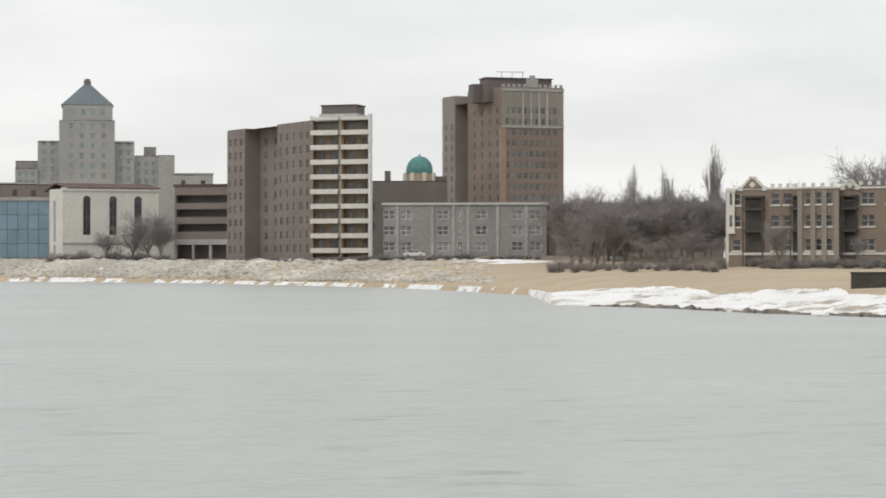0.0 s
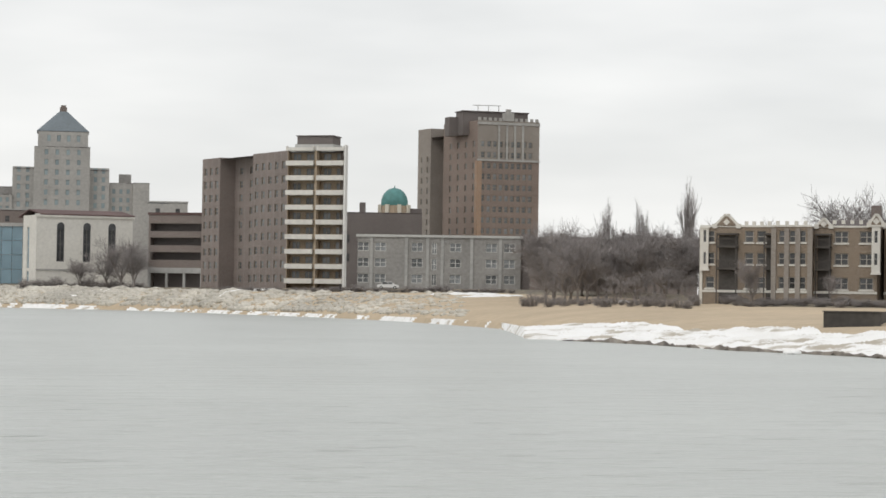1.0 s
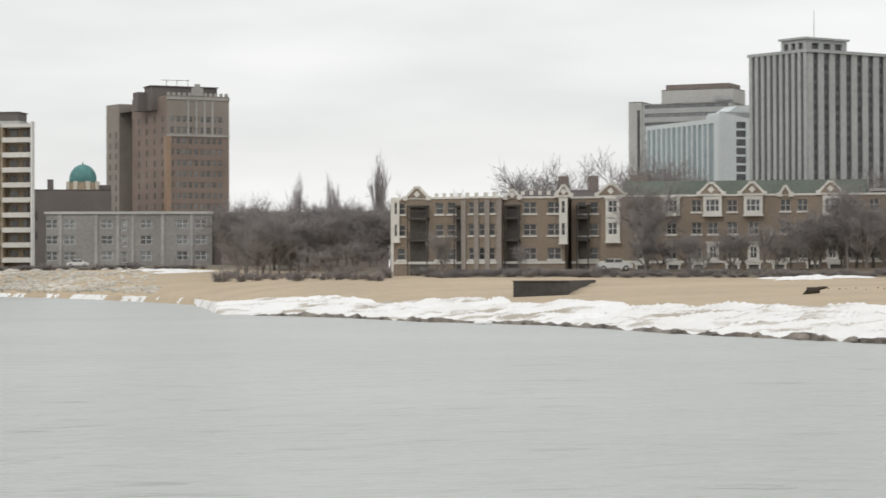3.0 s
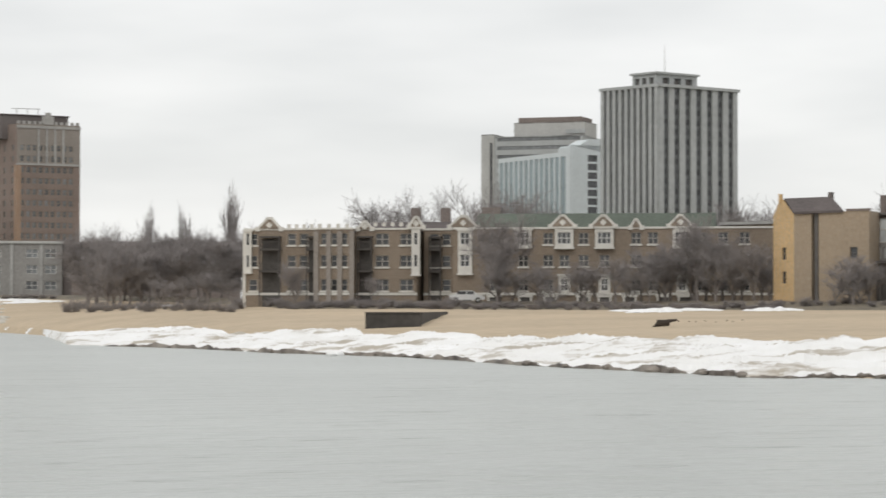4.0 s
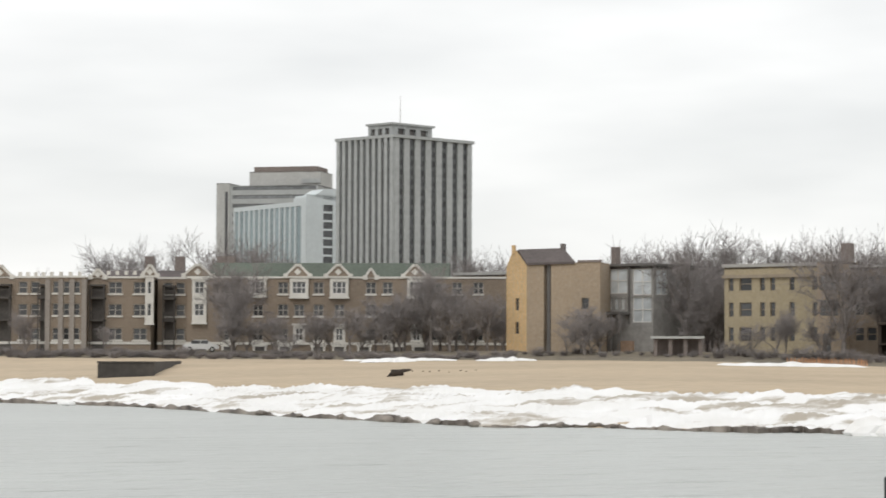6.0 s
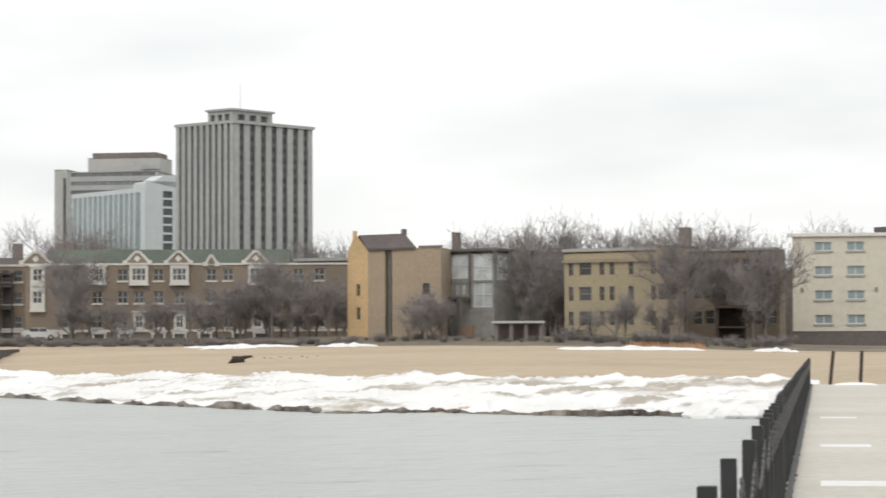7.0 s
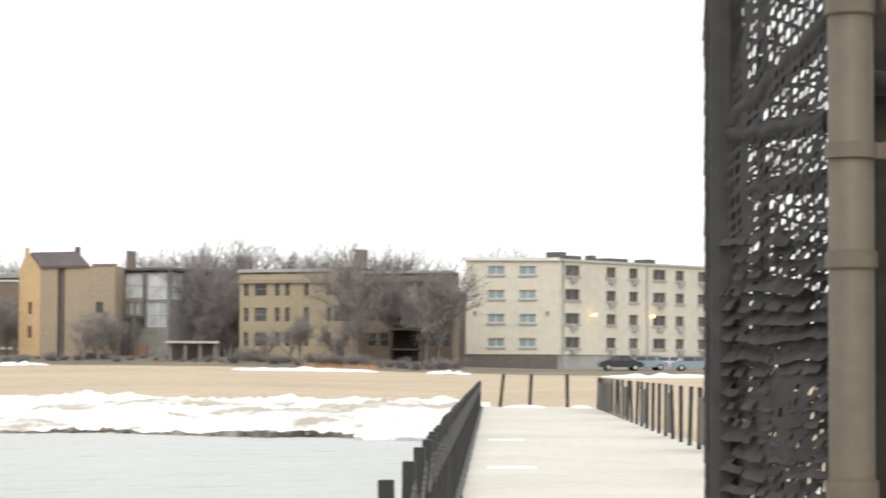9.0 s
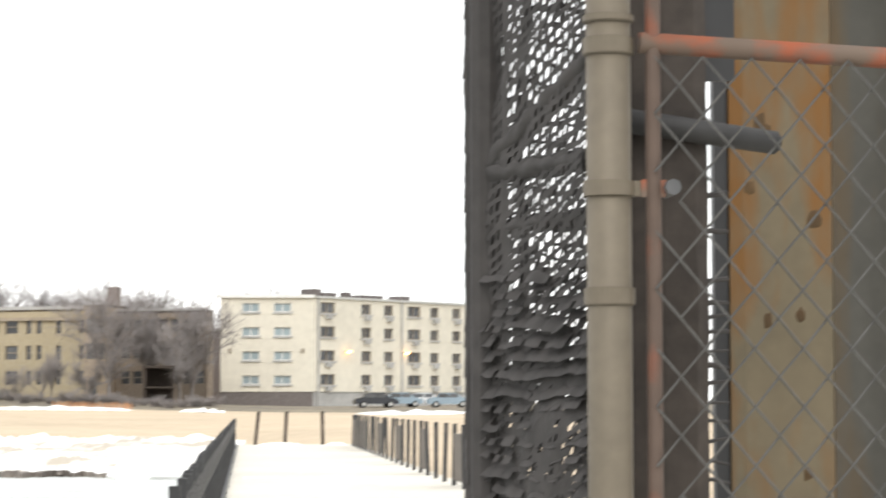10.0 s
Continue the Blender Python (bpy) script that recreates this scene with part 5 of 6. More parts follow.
def grow(rng, height, spread, levels, upright, trunk_r, first, forks=4):
    """Limbs by repeated forking: returns thick limbs and fine twigs."""
    limbs, twigs = [], []

    def branch(p, d, length, r, level):
        n = 3
        for i in range(n):
            wob = Vector((rng.gauss(0, 1), rng.gauss(0, 1), rng.gauss(0, 0.6))) * 0.16
            d = (d + wob + Vector((0, 0, 0.05 * upright))).normalized()
            q = p + d * (length / n)
            r2 = r * 0.82
            (limbs if level < 2 else twigs).append((p, q, max(r, 0.016), max(r2, 0.011)))
            if level < levels:
                for _ in range(forks if i else max(1, forks - 2)):
                    side = Vector((rng.gauss(0, 1), rng.gauss(0, 1), rng.gauss(0.25, 0.5))).normalized()
                    nd = (d * (0.55 + 0.6 * upright) + side * spread).normalized()
                    branch(p.lerp(q, rng.random()), nd, length * rng.uniform(0.42, 0.68), r2 * 0.48, level + 1)
            p, r = q, r2

    p = Vector((0, 0, -0.6))
    top = Vector((rng.gauss(0, 0.1), rng.gauss(0, 0.1), first))
    limbs.append((p, top, trunk_r * 1.3, trunk_r))
    for k in range(3 if upright < 1 else 1):
        g = k * 2.1 + rng.random()
        lean = 0.0 if upright >= 1 else 0.45 * spread
        branch(top, Vector((lean * math.cos(g), lean * math.sin(g), 1)).normalized(), height - first, trunk_r * 0.75, 0)
    return limbs, twigs


def tree_kind(name, label, category, seed, **kw):
    rng = random.Random(seed)
    reach = kw.pop("reach")
    limbs, twigs = grow(rng, **kw)
    # bring the grown tree to its nominal height and crown width
    zs = sorted(b.z for _, b, _, _ in twigs)
    rs = sorted(math.hypot(b.x, b.y) for _, b, _, _ in twigs)
    kz, kr = kw["height"] / zs[int(len(zs) * 0.995)], reach / rs[int(len(rs) * 0.97)]
    fit_v = lambda v: Vector((v.x * kr, v.y * kr, v.z * kz))
    limbs = [(fit_v(a), fit_v(b), r, s) for a, b, r, s in limbs]
    twigs = [(fit_v(a), fit_v(b), r, s) for a, b, r, s in twigs]
    ob = thing(name, label, category, pose(0, 0, -50), group="bare trees along the shore")
    for nm, segs, m_, s in (("trunk", limbs, M_BARK, 6), ("crown", twigs, M_TWIG, 3)):
        data = twig_mesh(nm, segs, m_, s)
        c = new(nm, data)
        c.parent = ob
    return ob


def shrub_kind(seed, n=520, tall=2.6, wide=2.2):
    """A many-stemmed bare shrub."""
    rng = random.Random(seed)
    stems, segs = [], []
    for k in range(26):
        g, lean = rng.random() * 6.28, rng.uniform(0.1, 0.9)
        base = Vector((rng.gauss(0, 0.3), rng.gauss(0, 0.3), -0.3))
        tip = base + Vector((math.cos(g) * lean * wide * 0.7, math.sin(g) * lean * wide * 0.7, tall * rng.uniform(0.6, 0.95)))
        stems.append((base, tip, 0.04, 0.015))
        for i in range(n // 26):
            f = rng.uniform(0.15, 1)
            p = base.lerp(tip, f)
            d = Vector((rng.gauss(0, 1), rng.gauss(0, 1), rng.gauss(0.5, 0.7))).normalized()
            segs.append((p, p + d * rng.uniform(0.4, 1.0), 0.016, 0.007))
    ob = thing("bare_shrub", "grey-brown bare shrub at the back of the beach", "shrub", pose(0, 0, -50), group="bare shrubs along the beach")
    for nm, s in (("trunk", stems), ("crown", segs)):
        c = new(nm, twig_mesh(nm, s, M_BARK if nm == "trunk" else M_TWIG))
        c.parent = ob
    return ob


SPREAD = [tree_kind("bare_tree", "leafless grey-brown tree with a wide twiggy crown", "tree", 11 + k, height=11, spread=0.85, levels=3, upright=0.35, trunk_r=0.2, first=2.2, forks=4, reach=4.2) for k in range(3)]
SAPLING = [tree_kind("bare_tree", "slender leafless young tree with a thin open crown", "tree", 91 + k, height=10, spread=0.8, levels=3, upright=0.4, trunk_r=0.16, first=2.0, forks=3, reach=3.6) for k in range(3)]
CLUMP = [tree_kind("bare_tree", "dense leafless grey-brown tree with fine hanging twigs", "tree", 31 + k, height=9, spread=1.05, levels=3, upright=0.15, trunk_r=0.17, first=0.9, forks=5, reach=3.8) for k in range(2)]
POPLAR = [tree_kind("poplar", "tall narrow leafless poplar", "tree", 51 + k, height=15, spread=0.5, levels=3, upright=0.6, trunk_r=0.14, first=1.8, forks=3, reach=2.0) for k in range(2)]
SHRUB = [shrub_kind(71 + k) for k in range(3)]
USED = set()


def plant(kinds, bearing, dist, scale, k, wide=1.0, sink=0.0):
    src = kinds[k % len(kinds)]
    z = ground_z(bearing, dist) - sink
    p = spot(bearing, dist, z)
    m = Matrix.Translation(p) @ Matrix.Rotation(radians(k * 67), 4, "Z") @ Matrix.Diagonal((scale * wide, scale * wide, scale, 1))
    if src.name not in USED:
        USED.add(src.name)
        src.matrix_basis = m
        return src
    return copy_thing(src, m)


rng = random.Random(5)
n_tree = 0
# grove before the dark brick walk-ups
for i in range(24):
    n_tree += 1
    plant(SPREAD if i % 2 else CLUMP, 3.0 + 3.8 * (i + 0.5) / 24 + rng.uniform(-0.1, 0.1), rng.uniform(345, 405), rng.uniform(0.85, 1.12), n_tree, 1.1)
for i in range(7):
    n_tree += 1
    plant(SAPLING, 2.75 + 4.0 * (i + 0.5) / 7 + rng.uniform(-0.1, 0.1), rng.uniform(335, 350), rng.uniform(0.5, 0.72), n_tree, 1.5)
for i in range(22):
    n_tree += 1
    plant(SHRUB, 2.6 + 4.3 * i / 22, rng.uniform(325, 345) - 6 * i / 2.2, rng.uniform(0.55, 0.95), n_tree, 1.3)
# poplars and far crowns over the roofs
for b, d, s in ((4.51, 440, 1.10), (5.49, 440, 1.10), (6.54, 440, 1.27), (6.45, 445, 1.12)):
    n_tree += 1
    plant(POPLAR, b, d, s, n_tree, 0.85)
for b, d, s in ((5.0, 480, 1.12), (4.75, 490, 1.0)):
    n_tree += 1
    plant(SPREAD, b, d, s, n_tree)
for b, d, s in ((9.1, 345, 1.06), (9.95, 340, 1.18), (10.4, 345, 1.28), (10.9, 340, 1.24), (11.4, 345, 1.22), (13.0, 340, 1.34), (13.6, 345, 1.38), (14.1, 340, 1.3), (18.95, 350, 1.22), (19.3, 345, 1.3)):
    n_tree += 1
    plant(SPREAD, b, d, s, n_tree, 1.1)
# before the courtyard apartments
for b, d, s in ((12.95, 281, 0.75), (14.0, 280, 0.62), (15.05, 279, 0.66), (16.05, 281, 0.85), (16.6, 279, 0.7), (17.75, 279, 0.86), (18.2, 276, 0.95), (18.6, 281, 0.92), (19.1, 277, 0.85), (19.5, 280, 0.7), (8.05, 284, 0.4), (9.9, 283, 0.45), (16.4, 284, 0.98), (16.85, 283, 0.8), (17.1, 282, 0.9), (17.6, 284, 0.72), (17.95, 283, 1.0), (18.35, 284, 0.98), (18.8, 283, 1.0), (19.3, 283, 0.92), (12.98, 284, 0.9), (15.3, 283, 0.7)):
    n_tree += 1
    plant(SPREAD if n_tree % 5 == 0 else SAPLING, b, d, s * rng.uniform(0.85, 1.3), n_tree, 0.95)
for i in range(150):
    n_tree += 1
    b = 6.6 + 13.1 * i / 150 + rng.uniform(-0.08, 0.08)
    plant(SHRUB, b, along(TERRACE, b) + rng.uniform(-2, 9), rng.uniform(0.38, 0.62) * (1.3 if i % 9 == 4 else 1) * (1 if b < 12 else 0.75), n_tree, 1.6)
# round the gabled and glazed houses
for b, d, s in ((20.9, 312, 0.9), (21.6, 310, 1.08), (22.3, 312, 1.15), (23.0, 305, 1.15), (23.6, 300, 1.12), (24.25, 292, 1.48), (24.7, 300, 1.2), (24.4, 285, 1.05), (23.45, 276, 1.0), (23.9, 270, 0.95), (24.3, 268, 0.9), (24.65, 272, 0.95), (23.25, 283, 0.95), (23.7, 284, 0.9), (24.05, 281, 0.95), (24.5, 283, 0.95), (24.75, 280, 0.85)):
    n_tree += 1
    plant(SPREAD if n_tree % 3 else CLUMP, b, d, s, n_tree, 0.95)
for i in range(34):
    n_tree += 1
    b = 19.7 + 10.6 * i / 34
    plant(SHRUB, b, along(TERRACE, b) + rng.uniform(6, 16), rng.uniform(0.3, 0.55) * (1.6 if b > 24.5 else 0.7 if b > 22.8 else 1.0), n_tree, 1.5)
# round the tan flats
for b, d, s in ((26.5, 290, 1.18), (27.0, 288, 1.24), (27.6, 285, 1.24), (28.3, 288, 1.18), (28.9, 290, 1.2), (29.5, 290, 1.15), (27.6, 246, 0.98), (28.55, 250, 1.05), (29.3, 246, 0.92), (29.6, 248, 0.9), (26.25, 248, 0.5), (30.9, 300, 1.2), (31.5, 302, 1.25), (32.0, 302, 1.15)):
    n_tree += 1
    plant(SPREAD, b, d, s, n_tree)
# young trees thickening the line before the brick fronts
for i in range(12):
    n_tree += 1
    b = 12.4 + 7.1 * (i + rng.random()) / 12
    plant(SAPLING, b, rng.uniform(274, 285), rng.uniform(0.42, 0.85), n_tree, 1.35)
for i in range(4):
    n_tree += 1
    plant(SAPLING, 21.0 + 0.9 * (i + rng.random()) / 4, rng.uniform(256, 264), rng.uniform(0.45, 0.8), n_tree, 1.25)
for i in range(3):
    n_tree += 1
    plant(SAPLING, 25.2 + 1.9 * (i + rng.random()) / 3, rng.uniform(246, 252), rng.uniform(0.4, 0.65), n_tree, 1.3)
for b, d, s in ((21.45, 258, 0.8), (21.8, 260, 0.66), (27.2, 247, 0.8)):
    n_tree += 1
    plant(SAPLING, b, d, s, n_tree, 1.1)
# low hedge along the road before the balcony block and the grey walk-up
for i in range(34):
    n_tree += 1
    b = -4.9 + 7.4 * i / 34
    plant(SHRUB, b, along(TERRACE, b) + rng.uniform(1, 6), rng.uniform(0.4, 0.75), n_tree, 1.9)
# scrub before the white hall
for i in range(12):
    n_tree += 1
    b = -9.35 + 2.9 * i / 12
    plant(SHRUB, b, min(636, along(TERRACE, b) + 8) + rng.uniform(-4, 4), rng.uniform(1.0, 1.7), n_tree, 1.5, 0.3)
for b in (-8.1, -7.45, -7.1, -6.8):
    n_tree += 1
    plant(SPREAD, b, along(TERRACE, b) + 6, 0.75 if b < -8 else 1.05, n_tree, 1.2)

# ---- things on the beach ----
M_DARK_STONE = mat("dark_wet_concrete", (0.06, 0.056, 0.052), 0.85, 2.0, 0.4, 0.35)
M_WOOD_DARK = mat("dark_driftwood", (0.05, 0.038, 0.03), 0.9, 8.0, 1.0, 0.4)
M_RUBBLE = mat("pale_rubble", (0.45, 0.425, 0.375), 0.9, 1.5, 0.04, 0.35, island=0.3)


def on_ground(bearing, dist, lift=0.0):
    return spot(bearing, dist, ground_z(bearing, dist) + lift)


def outfall_box():
    a = on_ground(9.74, 190)
    ob = thing("outfall_box", "dark stained concrete outfall box standing on the sand", "outfall", Matrix.Translation(a) @ Matrix.Rotation(radians(-10.4), 4, "Z"))
    zt = 2.97 - a.z
    bm = bmesh.new()
    box(bm, 0, 4.5, 0, 2.5, -0.8, zt - 0.12, bevel=0.04)
    part("box", bm, M_DARK_STONE, ob)
    part("lid", boxes((-0.06, 4.56, -0.06, 2.6, zt - 0.12, zt)), M_DARK_STONE, ob)
    bm = bmesh.new()
    v = [bm.verts.new(p) for p in ((4.5, 2.5, -1.0), (7.8, 50, -1.0), (7.8, 50, zt + 0.02), (4.5, 2.5, zt - 0.02), (4.2, 2.8, -1.0), (7.5, 50.3, -1.0), (7.5, 50.3, zt + 0.02), (4.2, 2.8, zt - 0.02))]
    for f in ((0, 1, 2, 3), (7, 6, 5, 4), (3, 2, 6, 7), (1, 5, 6, 2), (0, 3, 7, 4)):
        bm.faces.new([v[i] for i in f])
    part("wing_wall", bm, M_DARK_STONE, ob)


def driftwood():
    a = on_ground(16.9, 171)
    ob = thing("driftwood", "dark driftwood stump lying on the sand", "driftwood", Matrix.Translation(a) @ Matrix.Rotation(radians(-16.7), 4, "Z") @ Matrix.Scale(1.1, 4))
    bm = bmesh.new()
    tube(bm, (-0.35, 0, 0.22), (0.45, 0.1, 0.26), 0.24, 0.2, 9)
    tube(bm, (0.35, 0.05, 0.36), (0.95, 0.2, 0.44), 0.13, 0.07, 7)
    tube(bm, (-0.3, 0.1, 0.2), (-0.55, -0.2, -0.05), 0.14, 0.09, 7)
    for v in bm.verts:
        v.co += 0.04 * noise.noise_vector(v.co * 3)
    part("stump", bm, M_WOOD_DARK, ob)


def lump(bm, c, size, seed, flat=0.7):
    made = bmesh.ops.create_icosphere(bm, subdivisions=2, radius=1)["verts"]
    for v in made:
        n = 0.3 * noise.noise(v.co * 1.6 + Vector((seed * 7.1, seed * 3.3, 0)))
        v.co = Vector(c) + Vector((v.co.x * size, v.co.y * size, v.co.z * size * flat)) * (1 + n)
    return made


def loose_ice():
    rng = random.Random(9)
    for b, d, s in ((9.0, 146, 0.55), (28.25, 92, 1.15), (28.7, 91.6, 0.9), (29.1, 91.5, 0.8)):
        bm = bmesh.new()
        lump(bm, (0, 0, 0), s, b, 0.5)
        ob = part("ice_floe", bm, M_SNOW, None, "", Matrix.Translation(spot(b, d, 0.42)))
        tagged(ob, "rounded white chunk of ice in the lake water", "ice chunk", "ice chunks")
    for k in range(18):
        b = 4.0 + 25 * rng.random()
        d = ice_edge(b)
        bm = bmesh.new()
        lump(bm, (0, 0, 0), rng.uniform(0.09, 0.24) * (1.5 if k % 9 == 0 else 1), k, 0.7)
        ob = part("edge_rock", bm, M_ICE_DIRTY, None, "", Matrix.Translation(spot(b, d - 0.1, 0.42)) @ Matrix.Rotation(k * 1.3, 4, 'Z') @ Matrix.Diagonal((1.35, 1, 1, 1)))
        tagged(ob, "dirty brown ice-crusted stone at the water's edge", "stone", "stones at the ice edge")


def rubble_bank():
    """Pale broken stone and old ice along the far left shore."""
    rng = random.Random(3)
    verts, faces = [], []
    bm = bmesh.new()
    base = bmesh.ops.create_icosphere(bm, subdivisions=1, radius=1)["verts"]
    bm.verts.ensure_lookup_table()
    bv = [v.co.copy() for v in bm.verts]
    bf = [[v.index for v in f.verts] for f in bm.faces]
    bm.free()
    for k in range(4200):
        b = rng.uniform(-13, 1.2)
        f = rng.random()
        if b > -4.5:
            f = f * f if rng.random() < 0.3 + 0.5 * (-b / 4.5) else 2
        if f > 1:
            continue
        d = along(SHORE, b) * 1.0 + (along(TERRACE, b) - along(SHORE, b)) * (0.10 + 0.92 * f)
        p = on_ground(b, d)
        s = rng.uniform(0.3, 1.0) * (1.6 if k % 17 == 0 else 1.0) * d / 620
        o = len(verts)
        for v in bv:
            n = 1 + 0.35 * noise.noise(v * 1.7 + Vector((k, 0, 0)))
            verts.append((p.x + v.x * s * n * 1.5, p.y + v.y * s * n, p.z + v.z * s * n * 0.7))
        faces += [[i + o for i in q] for q in bf]
    tagged(part("rubble_bank", (verts, faces), M_RUBBLE), "pale broken stone and snow banked along the shore", "rubble", kind="stuff")


def snow_patch(b0, b1, d0, d1, seed, name="snow_patch"):
    """A thin drift lying on the sand."""
    n, k = 40, 6
    verts, faces = [], []
    for i in range(n + 1):
        f = i / n
        b = b0 + (b1 - b0) * f
        wide = math.sin(math.pi * f) ** 0.5 * (0.75 + 0.5 * noise.noise(Vector((f * 9, seed, 0))))
        mid = (d0 + d1) / 2 + 0.25 * (d1 - d0) * noise.noise(Vector((f * 4, seed + 5, 0)))
        for j in range(k + 1):
            g = j / k * 2 - 1
            d = mid + g * wide * (d1 - d0) / 2
            verts.append((*spot(b, d)[:2], ground_z(b, d) + 0.02 + 0.42 * max(0, 1 - g * g) * wide + 0.06 * noise.noise(spot(b, d) * 0.5)))
    for i in range(n):
        for j in range(k):
            q = i * (k + 1) + j
            faces.append((q, q + 1, q + k + 2, q + k + 1))
    ob = part(name, (verts, faces), M_SNOW)
    for poly in ob.data.polygons:
        poly.use_smooth = True
    tagged(ob, "thin drift of old snow lying at the back of the sand", "snow drift", "snow drifts")


def beach_stones():
    rng = random.Random(21)
    for k in range(9):
        bm = bmesh.new()
        lump(bm, (0, 0, 0), rng.uniform(0.05, 0.075), k, 0.6)
        b = 17.1 + 0.22 * k + rng.uniform(-0.06, 0.06)
        ob = part("beach_stone", bm, M_WOOD_DARK, None, "", Matrix.Translation(on_ground(b, 186 + rng.uniform(-2, 2), 0.05)))
        tagged(ob, "small dark stone lying on the pale sand", "stone", "stones on the sand")


outfall_box()
driftwood()
beach_stones()
loose_ice()
rubble_bank()
for k, row in enumerate(((0.3, 2.0, 425, 440), (1.0, 2.6, 400, 412), (4.2, 5.2, 322, 335), (15.6, 18.4, 246, 252), (18.8, 20.3, 243, 250), (24.6, 28.2, 214, 222), (16.0, 17.4, 236, 240), (29.3, 30.4, 214, 218), (33.5, 36.5, 206, 214), (-8.8, -6.6, 600, 612), (-5.2, -3.4, 505, 517))):
    snow_patch(*row, k)


# ---- parked cars ----
M_TYRE = mat("tyre_rubber", (0.02, 0.02, 0.02), 0.9, 10, 2, 0.2)


def car(label, paint, p, turn):
    ob = thing("parked_car", label, "car", Matrix.Translation(p) @ Matrix.Rotation(radians(turn), 4, "Z"), "parked cars")
    prof = [(-2.15, 0.35), (-2.2, 0.75), (-1.9, 0.95), (-1.45, 1.0), (-0.85, 1.45), (0.7, 1.47), (1.35, 1.0), (2.0, 0.85), (2.2, 0.65), (2.15, 0.35)]
    bm = bmesh.new()
    l = [bm.verts.new((x, -0.85, z)) for x, z in prof]
    r = [bm.verts.new((x, 0.85, z)) for x, z in prof]
    bm.faces.new(l[::-1]), bm.faces.new(r)
    for i in range(len(prof)):
        j = (i + 1) % len(prof)
        bm.faces.new((l[i], l[j], r[j], r[i]))
    bmesh.ops.recalc_face_normals(bm, faces=bm.faces[:])
    body = part("body", bm, paint, ob)
    for s in (-1, 1):
        y = s * 0.86
        part("side_window", boxes((-1.15, -0.1, min(y, y - 0.02 * s), max(y, y - 0.02 * s), 1.0, 1.38)), M_GLASS, body)
        part("side_window", boxes((0.0, 0.85, min(y, y - 0.02 * s), max(y, y - 0.02 * s), 1.0, 1.38)), M_GLASS, body)
        for x in (-1.35, 1.35):
            bm = bmesh.new()
            tube(bm, (x, s * 0.7, 0.32), (x, s * 0.9, 0.32), 0.32, 0.32, 14)
            w = part("wheel", bm, M_TYRE, ob)
            bm = bmesh.new()
            tube(bm, (x, s * 0.9, 0.32), (x, s * 0.92, 0.32), 0.19, 0.17, 12)
            part("rim", bm, M_CONCRETE_PALE, w)


PAINT_W = mat("white_car_paint", (0.75, 0.75, 0.74), 0.25, 3, 0.4, 0.05)
PAINT_B = mat("dark_car_paint", (0.03, 0.033, 0.04), 0.2, 3, 0.4, 0.1)
PAINT_S = mat("silver_blue_car_paint", (0.28, 0.36, 0.42), 0.25, 3, 0.4, 0.08, metal=0.3)
for label, paint, b, d, turn in (("black parked car beside the buff flats", PAINT_B, 34.0, 238, -25), ("silver-blue parked car beside the buff flats", PAINT_S, 34.6, 240, -25), ("white parked car beside the buff flats", PAINT_W, 35.15, 242, -30),
                                 ("silver-blue parked car beside the buff flats", PAINT_S, 35.75, 240, -28), ("white parked car before the courtyard apartments", PAINT_W, 12.2, 287, -12), ("white parked car by the grey walk-up", PAINT_W, -0.7, 474, 0)):
    car(label, paint, on_ground(b, d), turn)


def carport():
    h = House("carport", "open timber carport among the trees, near-black to imitate its shade", "shed", spot(28.45, 243), spot(29.15, 243), ground_z(28.8, 243))
    w = h.w
    # the shade of the open void is put into the near-black wood
    h.add("roof", M_WOOD_DARK, (-0.2, w + 0.2, -0.3, 4, 3.6, 3.85))
    h.add("deck", M_WOOD_DARK, (-0.1, w + 0.1, -0.2, 4, 1.55, 1.75))
    h.add("back_wall", M_WOOD_DARK, (0, w, 3.7, 3.9, -1, 3.6))
    h.add("side_wall", M_WOOD_DARK, (-0.1, 0.0, 0.3, 3.7, -1, 3.6))
    for x in (0, w - 0.2):
        h.add("post", M_WOOD_DARK, (x, x + 0.2, 0, 0.2, -1, 3.6))



def snow_fence():
    """Low slatted orange-brown snow fence leaning at the back of the beach."""
    a, b = on_ground(26.3, 226), on_ground(28.2, 225)
    ob = thing("snow_fence", "low faded orange slatted snow fence at the back of the beach", "fence", Matrix.Translation(a))
    rng = random.Random(2)
    n = 60
    for i in range(n):
        f = i / n
        p = a.lerp(b, f) - a
        z = ground_z(26.3 + 1.9 * f, 226) - a.z
        part("slat", boxes((-0.035, 0.035, -0.01, 0.01, -0.1, rng.uniform(0.45, 0.7))), M_SLAT, ob, m=pose(p.x, p.y, z, rng.uniform(-12, 12), rng.uniform(-8, 8), -27))


M_SLAT = mat("faded_orange_slat", (0.50, 0.27, 0.14), 0.85, 3.0, 0.5, 0.2, island=0.3)
carport()
snow_fence()

# ---- the pier: deck, fences and gate ----
PIER = Matrix.Rotation(radians(-30.9), 4, "Z")
DECK = 1.4
M_DECK = mat("weathered_deck_concrete", (0.60, 0.57, 0.50), 0.9, 6.0, 0.25, 0.13, bump=0.004)
M_STRIPE = mat("white_deck_paint", (0.82, 0.82, 0.80), 0.7, 6.0, 0.6, 0.08)
M_NET = mat("black_shade_net", (0.037, 0.033, 0.031), 0.75, 30.0, 3.0, 0.4)
M_PIPE = mat("weathered_galvanised_pipe", (0.142, 0.118, 0.085), 0.55, 40.0, 4.0, 0.14, metal=0.2, bump=0.0004)
